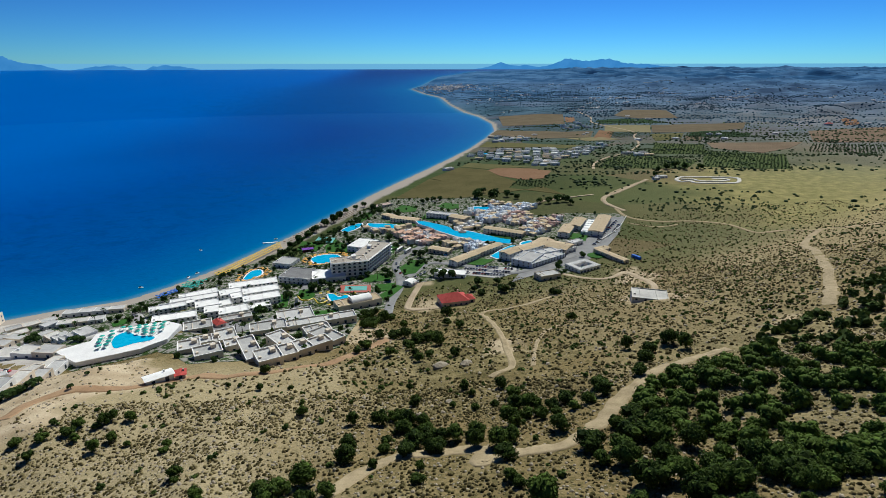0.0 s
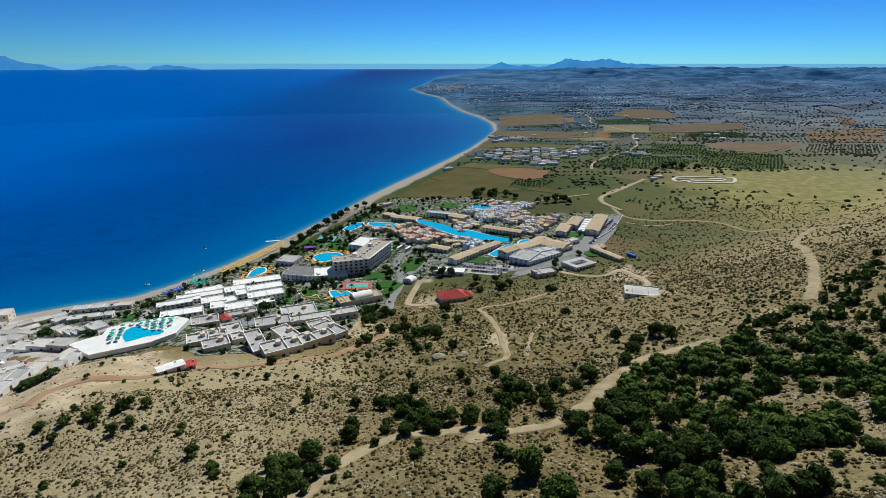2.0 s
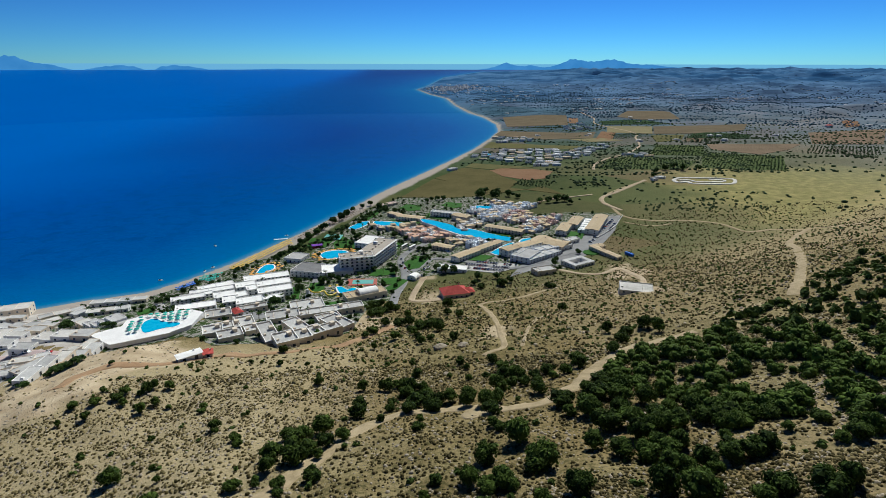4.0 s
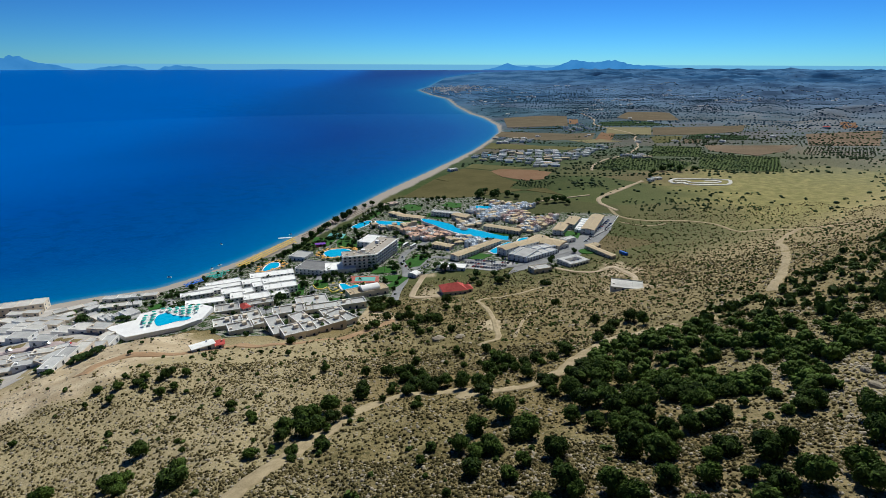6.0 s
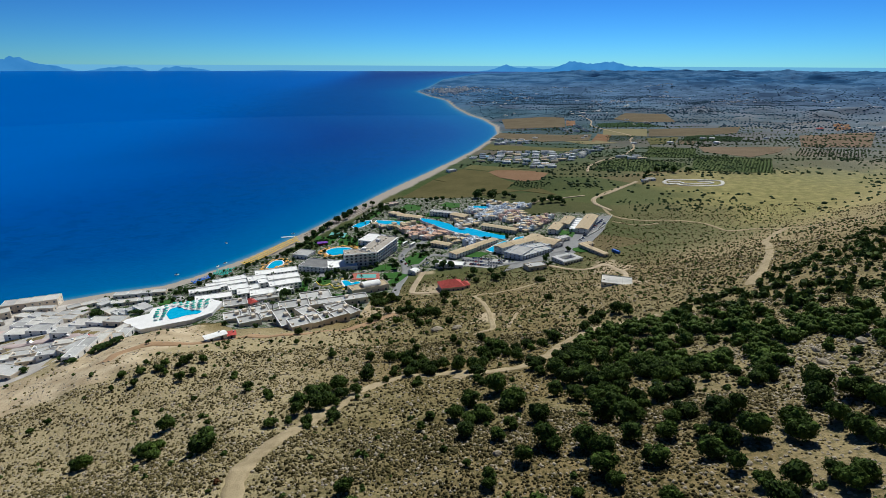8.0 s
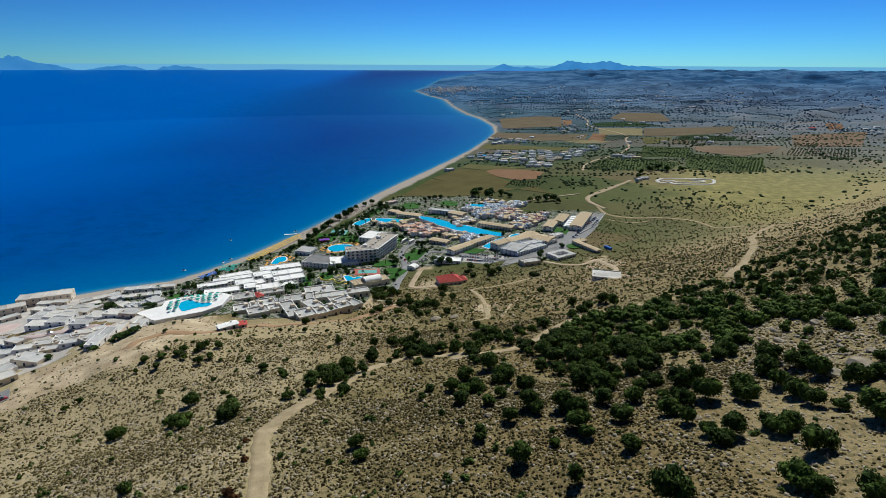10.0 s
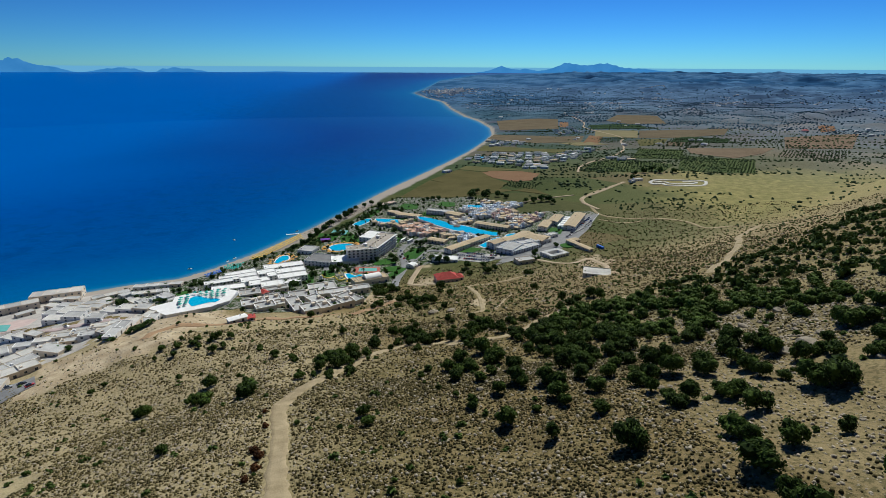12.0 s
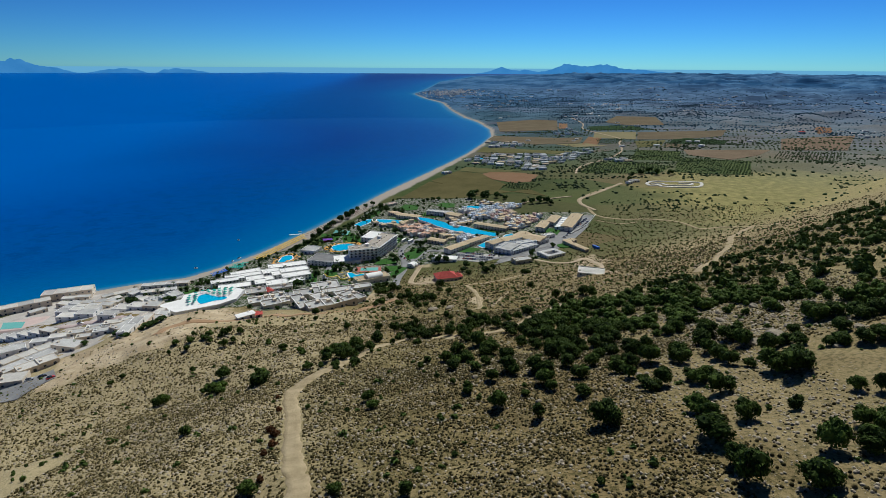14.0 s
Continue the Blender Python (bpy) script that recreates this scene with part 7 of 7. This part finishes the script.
# wooded far hills
n = 3800
d, a = 3200 + 6500 * r.rand(n), np.radians(r.uniform(1, 46, n))
x, y = d * np.sin(a), d * np.cos(a)
ok = (inland(x, y) > 60) & (r.rand(n) < 0.3 + 0.7 * ramp(-0.2, 0.5, waves(x, y, 700, 72)))
scatter("far_wood", lump_forms, x[ok], y[ok], r.uniform(7, 17, ok.sum()), HAZED_LEAF, "woods on the far hills, haze blue painted in", "woods", seed=65, tall=(0.25, 0.45))

q = random.Random(21)
BLUE_ROOF = surface("blue_grey_roof", (0.13, 0.145, 0.165), (0.22, 0.235, 0.26), 0.2, 8, 0.85, 0.1, 0.2)
for area, gap, an in ((HAMLET_A, (22, 20), -8), (HAMLET_B, (20, 19), -8), (HAMLET_C, (20, 24), 14), (HAMLET_D, (18, 18), -8), (HAMLET_E, (20, 24), -10), (HAMLET_F, (18, 18), 5), (ESTATE, (30, 40), 0)):
    for x, y in spots(area, gap, an, 3.5, 4):
        if q.random() < 0.85:
            pick_ = q.random()
            wall, roof, tan = (CREAM, TAN_ROOF, True) if pick_ < 0.16 else (WHITE, WHITE_ROOF, False) if pick_ < 0.45 else (WHITE, BLUE_ROOF, pick_ > 0.7)
            house(x, y, q.uniform(11, 18), q.uniform(6, 9), q.uniform(3.2, 6.0), an + q.uniform(-6, 6), wall, roof, "gable" if tan else "flat", 1, 8, "hamlet_house",
                  f"{'cream' if wall is CREAM else 'white'} holiday house with a {'tan' if roof is TAN_ROOF else 'white' if roof is WHITE_ROOF else 'blue-grey'} roof", "house", "houses of the hamlet", sides=False, fine=False)
house(1086.4, 1573.2, 20, 9, 4, 10, WHITE, RED_ROOF, "hip", 1, 6, "country_house", "white country house with a red roof", "house")
pool([(84, 1205), (96, 1202), (99, 1216), (86, 1219)], None, "small turquoise pool of the far hamlet")
house(10, 1022, 20, 10, 5, 40, WHITE, GREY_ROOF, "flat", 1, 5, "beach_house", "grey and white beach house behind the shore", "house")


def block():
    return (np.array([(x, y, z) for z in (-0.3, 0.5) for y in (-0.4, 0.4) for x in (-0.5, 0.5)]),
            np.array([(0, 2, 1), (1, 2, 3), (4, 5, 6), (5, 7, 6), (0, 1, 4), (1, 5, 4), (2, 6, 3), (3, 6, 7), (0, 4, 2), (2, 4, 6), (1, 3, 5), (3, 7, 5)]))


fx_, fy_ = [], []
for k in range(40):
    d, a = r.uniform(1400, 5200), radians(r.uniform(3, 42))
    n = r.randint(2, 14)
    fx_ += list(d * math.sin(a) + r.normal(0, 60, n))
    fy_ += list(d * math.cos(a) + r.normal(0, 50, n))
tx, ty = r.normal(40, 120, 420), r.normal(4500, 330, 420)
fx_, fy_ = np.concatenate([fx_, tx]), np.concatenate([fy_, ty])
ok = inland(fx_, fy_) > 30
scatter("far_houses", [block()], fx_[ok], fy_[ok], r.uniform(8, 17, ok.sum()), surface("far_house_wall", (0.42, 0.42, 0.42), (0.62, 0.61, 0.60), 0.03, 4, 0.9, 0), "pale houses of the far town and farms", "houses", seed=66, tall=(0.5, 0.8))


# ---- gardens ----
tree_crowns = [data_mesh("crown", crown_data(400 + k, 150, 6, 0.15, 0.95), foliage("garden_leaf", (0.025, 0.045, 0.012), (0.055, 0.10, 0.025)) if k == 0 else bpy.data.materials["garden_leaf"]) for k in range(5)]


def garden_tree(x, y, w, tall=1.0, label="rounded dark green garden tree", group="garden trees", base=None):
    k = rng.randrange(5)
    top = thing("garden_tree", label, "tree", group, pose(x, y, gz(x, y) if base is None else base, 0, 0, rng.uniform(0, 360)))
    top.scale = (w, w, w * tall)
    new("trunk", trunks[k % 3]).parent = top
    crown = new("crown", tree_crowns[k])
    crown.parent, crown.location = top, (0, 0, 0.12)


for rows in (GARDEN_A, GARDEN_B, GARDEN_C):
    for x, y, w in rows:
        garden_tree(x, y, w * 1.1, rng.uniform(0.85, 1.15), "rounded dark green tree among the hotel gardens")
for x, y, w in FIELD_TREES:
    garden_tree(x, y, w * 1.25, 0.95, "spreading dark tree at the edge of the field", "field trees")
FOOT = [(b[0], b[1], max(b[2], b[3]) * 0.62) for g in (BUNGALOWS, APARTMENTS, SEA_TERRACES, HOTEL, LONG_HALLS, SHEDS, VILLA) for b in g]
q, planted = random.Random(33), []
for area, n, lo, hi in ((RESORT_LOW, 330, 1.5, 5.0), (RESORT_HIGH, 360, 1.5, 4.5)):
    xs, ys = [p[0] for p in area], [p[1] for p in area]
    while n:
        x, y = q.uniform(min(xs), max(xs)), q.uniform(min(ys), max(ys))
        if inside(area, x, y) and all(math.hypot(x - a, y - b) > c for a, b, c in FOOT) and not any(inside(p, x, y) for p in (POOL_A, POOL_B, POOL_C, POOL_D, POOL_E, POOL_F, POOL_G, [(-225, 222), (-145, 222), (-150, 306), (-225, 300)], CAR_PARK, CAR_PARK_B, FORECOURT, COURT, COURT_GREEN, POOL_H, POOL_I, POOL_J, POOL_K)):
            planted.append((x, y, q.uniform(lo, hi)))
            n -= 1
for a, b in zip(BEACH_HEDGE, BEACH_HEDGE[1:]):
    for k in range(9):
        planted.append((a[0] + (b[0] - a[0]) * k / 9 + q.uniform(-2, 2), a[1] + (b[1] - a[1]) * k / 9 + q.uniform(-3, 3), q.uniform(3.5, 6)))
planted = np.array(planted)
scatter("planting", [crown_data(430 + k, 44, 4, 0.23, 1.0) for k in range(5)], planted[:, 0], planted[:, 1], planted[:, 2], bpy.data.materials["garden_leaf"], "small dark green trees and shrubs planted about the resort", "trees", seed=67, tall=(0.9, 1.5))
for x, y in HEDGES:
    garden_tree(x, y, q.uniform(4.5, 7), 0.6, "broad green hedge shrub between the terrace rows", "terrace shrubs")
# the line of tamarisks behind the beach
shore = np.array(smooth_line([(-158, 528), (-140, 575), (-120, 632), (-102, 690), (-84, 742)], 8))
for x, y in shore:
    for k in range(2):
        garden_tree(x + q.uniform(-7, 7), y + q.uniform(-5, 5), q.uniform(4, 8), 0.8, "grey-green tamarisk behind the beach", "beach trees")
# a tall dark cypress in the apartment court
top = thing("cypress", "tall dark pointed cypress in the apartment court", "tree", m=pose(-97.7, 281, gz(-97.7, 281)))
part("trunk", trunk_bm(77, 1.5, 0.3, 3), BARK, top)
cy_v, cy_t = crown_data(78, 700, 12, 0.12, 0.9)
cy_v = cy_v * np.array([6.0, 6.0, 15.0]) * (1 - 0.75 * np.clip(cy_v[:, 2:] / 0.75, 0, 1)) ** np.array([0.9, 0.9, 0.0])
new("crown", data_mesh("crown", (cy_v, cy_t), LEAF)).parent = top

# palms about the pools and bungalows
def frond_mesh():
    """One arching, feathered frond."""
    bm = bmesh.new()
    spine = [(t * 2.3, 0.55 * math.sin(t * 2.2) - 0.75 * t * t) for t in (k / 7 for k in range(8))]
    rows = [[bm.verts.new((x, s * 0.42 * math.sin(math.pi * (0.12 + 0.86 * k / 7)), z - 0.16 * abs(s))) for s in (-1, 0, 1)] for k, (x, z) in enumerate(spine)]
    for a, b in zip(rows, rows[1:]):
        for i in (0, 1):
            bm.faces.new((a[i], b[i], b[i + 1], a[i + 1]))
    return bm


holder = part("frond", frond_mesh(), bpy.data.materials["garden_leaf"])
FROND = holder.data
bpy.data.objects.remove(holder)
bm = bmesh.new()
bmesh.ops.create_cone(bm, cap_ends=True, segments=8, radius1=0.26, radius2=0.16, depth=1.0, matrix=Matrix.Translation((0, 0, 0.5)))
holder = part("trunk", bm, BARK)
PALM_TRUNK = holder.data
bpy.data.objects.remove(holder)
PALMS = [
    (-144.4, 377.2), (-125.8, 308.8), (-131.6, 313.0), (-95.1, 320.2), (-100.7, 321.9), (-256.8, 345.1), (-162.4, 423.8), (-189.4, 444.3), (-109.5, 438.6),
    (-73.3, 459.6), (-57.6, 446.6), (-76.5, 544.4), (-110.4, 550.9), (-117.1, 542.0), (-47.0, 511.0), (-8.1, 533.7), (76.5, 586.1), (131.8, 537.2),
    (-31.8, 602.4), (-59.4, 584.1), (-102.5, 617.3), (-31.1, 436.8), (-207.6, 361.8), (-232.4, 383.3), (-262.6, 385.6), (-253.9, 361.8), (-132.6, 380.3), (-76.0, 413.4)]
for x, y in PALMS:
    high = rng.uniform(4.5, 7.5)
    top = thing("palm_tree", "slender palm with arching dark green fronds", "palm", "palms of the resort", pose(x, y, gz(x, y)))
    o = new("trunk", PALM_TRUNK)
    o.parent, o.scale = top, (1, 1, high)
    for k in range(11):
        o = new("frond", FROND)
        o.parent, o.matrix_basis = top, pose(0, 0, high, 0, rng.uniform(-35, 20), k * 360 / 11 + rng.uniform(-12, 12))

# the flume, a stall, a site container, a floating dock and a round bar
CLOTH_PURPLE = surface("purple_canvas", (0.12, 0.03, 0.28), (0.20, 0.06, 0.40), 1, 4, 0.9, 0)
FLUME = surface("yellow_plastic", (0.55, 0.42, 0.02), (0.68, 0.52, 0.05), 0.5, 4, 0.35, 0, spec=0.5)
top = thing("water_slide", "winding yellow water slide beside the pool", "water slide")
line = np.array(smooth_line([(-113.4, 392.6), (-109.3, 387.2), (-104.2, 387.7), (-101.0, 392.9), (-96.2, 385.6), (-92.5, 388.4), (-90.6, 394.3)], 6))
base = max(gz(x, y) for x, y in line)
curve = bpy.data.curves.new("flume", "CURVE")
curve.dimensions, curve.bevel_depth, curve.bevel_resolution = "3D", 0.6, 2
spline = curve.splines.new("POLY")
spline.points.add(len(line) - 1)
for k, ((x, y), p) in enumerate(zip(line, spline.points)):
    p.co = (x, y, base + 5.0 - 4.2 * k / (len(line) - 1), 1)
curve.materials.append(FLUME)
flume = new("flume_curve", curve)
flume_mesh = bpy.data.meshes.new_from_object(flume.evaluated_get(bpy.context.evaluated_depsgraph_get()))
bpy.data.objects.remove(flume)
new("flume", flume_mesh).parent = top
for k in range(2, len(line) - 3, 7):
    x, y = line[k]
    part("post", boxes((x - 0.12, y - 0.12, gz(x, y) - 0.3, x + 0.12, y + 0.12, base + 4.6 - 4.2 * k / (len(line) - 1))), METAL, top)
part("start_tower", boxes((-115.4, 391.6, base - 1, -113.0, 394.0, base + 4.2), bevel=0.05), WHITE, top)
top = thing("stall", "open stall with a purple canvas awning", "stall", m=pose(-142.8, 547.3, gz(-142.8, 547.3), 0, 0, 20))
part("counter", boxes((-5, -2.6, 0, 5, 2.6, 1.1), bevel=0.05), RED_ROOF, top)
part("awning", boxes((-6, -3.6, 2.7, 6, 3.6, 3.0), bevel=0.1), CLOTH_PURPLE, top)
for u in (-5.6, 5.6):
    for v in (-3.2, 3.2):
        part("post", boxes((u - 0.08, v - 0.08, 0, u + 0.08, v + 0.08, 2.72)), METAL, top)
top = thing("container", "blue steel container beside the long shed", "container", m=pose(180.5, 481.5, gz(180.5, 481.5), 0, 0, 118))
part("body", boxes((-5, -1.3, 0.05, 5, 1.3, 2.7), bevel=0.06), CLOTH_BLUE, top)
for k in range(12):
    part("rib", boxes((-4.7 + 0.82 * k, -1.36, 0.2, -4.5 + 0.82 * k, -1.29, 2.5)), CLOTH_BLUE, top)
top = thing("floating_dock", "pale floating dock with moored boats off the beach", "dock", m=pose(-194.8, 586.4, 0, 0, 0, 15))
part("deck", boxes((-8, -1.6, -0.3, 8, 1.6, 0.45), bevel=0.1), DECKING, top)
for u in (-7, 0, 7):
    part("bollard", boxes((u - 0.2, -0.2, 0.44, u + 0.2, 0.2, 1.0), bevel=0.05), METAL, top)
top = thing("round_bar", "round bar with a dark conical roof on the lagoon", "pavilion", m=pose(21.5, 580.0, gz(21.5, 580.0)))
for name_, lo_, hi_, z_, deep_, mat_ in (("island", 6.5, 6.5, 0.0, 2.6, DECKING), ("counter", 3.2, 3.2, 1.9, 1.2, WHITE), ("roof", 4.6, 0.4, 4.6, 1.6, DARK_SCREED)):
    bm = bmesh.new()
    bmesh.ops.create_cone(bm, cap_ends=True, segments=20, radius1=lo_, radius2=hi_, depth=deep_, matrix=Matrix.Translation((0, 0, z_)))
    part(name_, bm, mat_, top)
for k in range(6):
    a = k * math.tau / 6
    part("post", boxes((3.6 * math.cos(a) - 0.1, 3.6 * math.sin(a) - 0.1, 1.2, 3.6 * math.cos(a) + 0.1, 3.6 * math.sin(a) + 0.1, 3.9)), WHITE, top)

# white loungers in rows beside the lagoon and the hillside pool
holder = part("frame", boxes((-0.95, -0.32, 0.16, 0.95, 0.32, 0.22), (-0.85, -0.28, 0, -0.78, -0.2, 0.17), (-0.85, 0.2, 0, -0.78, 0.28, 0.17), (0.78, -0.28, 0, 0.85, -0.2, 0.17), (0.78, 0.2, 0, 0.85, 0.28, 0.17)), METAL)
LOUNGER_FRAME = holder.data
bpy.data.objects.remove(holder)
bm = boxes((-0.95, -0.31, 0.225, 0.4, 0.31, 0.31), bevel=0.02)
lift_ = len(bm.verts)
box(bm, 0.4, -0.31, 0.225, 0.95, 0.31, 0.31, 0.02)
bm.verts.ensure_lookup_table()
for v_ in bm.verts[lift_:]:
    v_.co.z += max(0, v_.co.x - 0.4) * 0.8
holder = part("mattress", bm, DECKING)
LOUNGER_PAD = holder.data
bpy.data.objects.remove(holder)
rest = [(x, y, gz(x, y) + 0.25, 40) for x, y in spots(LAGOON_DECK, (2.6, 4.2), -35, 0.3, 12)[:110]] + [(x, y, 40.0, 60) for x, y in spots(POOLSIDE, (2.2, 4.0), 20, 0.3, 16)[:110]]
for x, y, z, an in rest:
    top = thing("sun_lounger", "white sun lounger on the paved poolside", "sun lounger", "sun loungers", pose(x, y, z, 0, 0, an + rng.uniform(-8, 8)))
    new("frame", LOUNGER_FRAME).parent = top
    new("mattress", LOUNGER_PAD).parent = top

# ---- parasols, boats and cars ----
def parasol_parts():
    pole = part("pole", boxes((-0.04, -0.04, 0, 0.04, 0.04, 2.3)), METAL)
    bm = bmesh.new()
    bmesh.ops.create_cone(bm, cap_ends=True, segments=8, radius1=1.45, radius2=0.06, depth=0.6, matrix=Matrix.Translation((0, 0, 2.3)))
    out = [pole.data]
    for cloth in (CLOTH_YELLOW, CLOTH_ORANGE, CLOTH_TEAL, CLOTH_BLUE, surface("straw_thatch", (0.16, 0.11, 0.07), (0.24, 0.18, 0.12), 2, 4, 0.95, 0)):
        c = part("canopy", bm.copy(), cloth)
        out.append(c.data)
        bpy.data.objects.remove(c)
    bm.free()
    bpy.data.objects.remove(pole)
    return out


POLE, *CANOPIES = parasol_parts()


def parasol(x, y, colour, word, group, z=None):
    top = thing("parasol", f"open {word} beach parasol on a thin pole", "parasol", group, pose(x, y, gz(x, y) if z is None else z, 0, 0, q.uniform(0, 45)))
    new("pole", POLE).parent = top
    new("canopy", CANOPIES[colour]).parent = top


for x, y in spots(BEACH_YELLOW, (2.9, 5.0), 71, 0.2, 2)[:290]:
    parasol(x, y, 0, "yellow", "yellow beach parasols")
for x, y in spots(BEACH_TEAL, (3.6, 4.0), 60, 0.3, 3):
    parasol(x, y, 2, "teal", "teal beach parasols")
for x, y in spots(POOLSIDE, (4.4, 4.0), 20, 0.8, 6):
    parasol(x, y, 2, "teal", "teal poolside parasols", 40.0)
for x, y in spots(BEACH_THATCH, (5.2, 5.0), 66, 0.8, 9)[:150]:
    parasol(x, y, 4, "brown thatched", "thatched beach parasols")
for x, y in spots(BEACH_BLUE, (3.4, 3.8), 60, 0.3, 4):
    parasol(x, y, 3, "blue", "blue beach parasols")
for pts, colour, word, n, z in ((POOL_B, 1, "orange", 48, None), (POOL_C, 1, "orange", 60, None), (POOL_D, 0, "yellow", 10, None)):
    ring = [tuple(p) for p in smooth_line(list(pts) + [pts[0]], 10)[:-1]]
    for k in range(n):
        x, y = grown([ring[int(k * len(ring) / n)], *ring], q.uniform(3.0, 8.5))[0]
        parasol(x, y, colour, word, f"{word} poolside parasols", z)
for (x, y), n in zip(((-192, 600), (-240, 480), (-262, 560), (-272, 455), (-236, 490)), range(5)):
    top = thing("boat", "small white motor boat on the water", "boat", "boats off the beach", pose(x, y, 0, 0, 0, 40 + 50 * n))
    bm = boxes((-2.4, -0.9, -0.3, 2.0, 0.9, 0.7), bevel=0.25)
    part("hull", bm, WHITE, top)
    part("cabin", boxes((-0.6, -0.6, 0.7, 0.8, 0.6, 1.5), bevel=0.15), GLASS, top)


def car_meshes():
    def shaped(pts, half):
        bm = bmesh.new()
        a, b = ([bm.verts.new((x, s * half, z)) for x, z in pts] for s in (-1, 1))
        bm.faces.new(a)
        bm.faces.new(b[::-1])
        for i in range(len(pts)):
            bm.faces.new((a[i - 1], b[i - 1], b[i], a[i]))
        bmesh.ops.recalc_face_normals(bm, faces=bm.faces[:])
        bmesh.ops.bevel(bm, geom=bm.edges[:], offset=0.06, segments=1, affect="EDGES")
        return bm
    body = shaped([(-2.1, 0.3), (2.1, 0.3), (2.15, 0.75), (1.2, 0.95), (-1.9, 1.0), (-2.1, 0.8)], 0.86)
    cab = shaped([(-1.7, 0.95), (1.15, 0.92), (0.45, 1.45), (-1.2, 1.48)], 0.75)
    wheel = bmesh.new()
    bmesh.ops.create_cone(wheel, cap_ends=True, segments=12, radius1=0.32, radius2=0.32, depth=0.22, matrix=Matrix.Rotation(math.pi / 2, 4, "X"))
    out = []
    for name, c in (("white", (0.75, 0.75, 0.75)), ("silver", (0.42, 0.43, 0.45)), ("black", (0.02, 0.02, 0.025)), ("red", (0.45, 0.03, 0.03)), ("blue", (0.04, 0.10, 0.30))):
        paint = surface(f"{name}_paint", tuple(v * 0.94 for v in c), c, 0.5, 4, 0.3, 0, spec=0.5)
        o = part("body", body.copy(), paint)
        out.append((name, o.data))
        bpy.data.objects.remove(o)
    g, w_ = part("cabin", cab, GLASS), part("wheel", wheel, RUBBER)
    res = out, g.data, w_.data
    bpy.data.objects.remove(g), bpy.data.objects.remove(w_)
    body.free()
    return res


CAR_BODIES, CABIN, WHEEL = car_meshes()


def car(x, y, an, lift=0.5):
    name, me = q.choice(CAR_BODIES + CAR_BODIES[:2])
    top = thing("car", f"parked {name} car on the asphalt", "car", "parked cars", pose(x, y, gz(x, y) + lift, 0, 0, an))
    new("body", me).parent = top
    new("cabin", CABIN).parent = top
    for u in (-1.3, 1.3):
        for v in (-0.8, 0.8):
            o = new("wheel", WHEEL)
            o.parent, o.location = top, (u, v, 0.32)


CAR_ROWS = [p for p in spots(CAR_PARK, (2.7, 9.5), -20, 0.2, 8) if q.random() < 0.75]
LANE_CARS = [(-262, 247), (-247, 249.6), (-239, 249), (-225, 247)]
for rows, an in ((CAR_ROWS, 66), (LANE_CARS, 5), (CARS_B, -20), (CARS_C, 75)):
    for x, y in rows:
        car(x, y, an + q.uniform(-6, 6))
for x, y in ((-221.3, 143.6), (-217.2, 147.9), (-203.2, 136.4)):
    car(x, y, 60, 0.4)
for x, y in ((-44.5, 529), (-35.5, 524)):
    top = thing("coach", "white touring coach parked in the avenue", "bus", "parked coaches", pose(x, y, gz(x, y) + 0.5, 0, 0, 65))
    part("body", boxes((-5.6, -1.25, 0.4, 5.6, 1.25, 3.3), bevel=0.2), WHITE, top)
    part("window_band", boxes((-5.2, -1.28, 1.7, 5.3, 1.28, 2.6)), GLASS, top)
    for u in (-3.6, 3.6):
        for v in (-1.1, 1.1):
            o = new("wheel", WHEEL)
            o.parent, o.location, o.scale = top, (u, v, 0.45), (1.4, 1.4, 1.4)
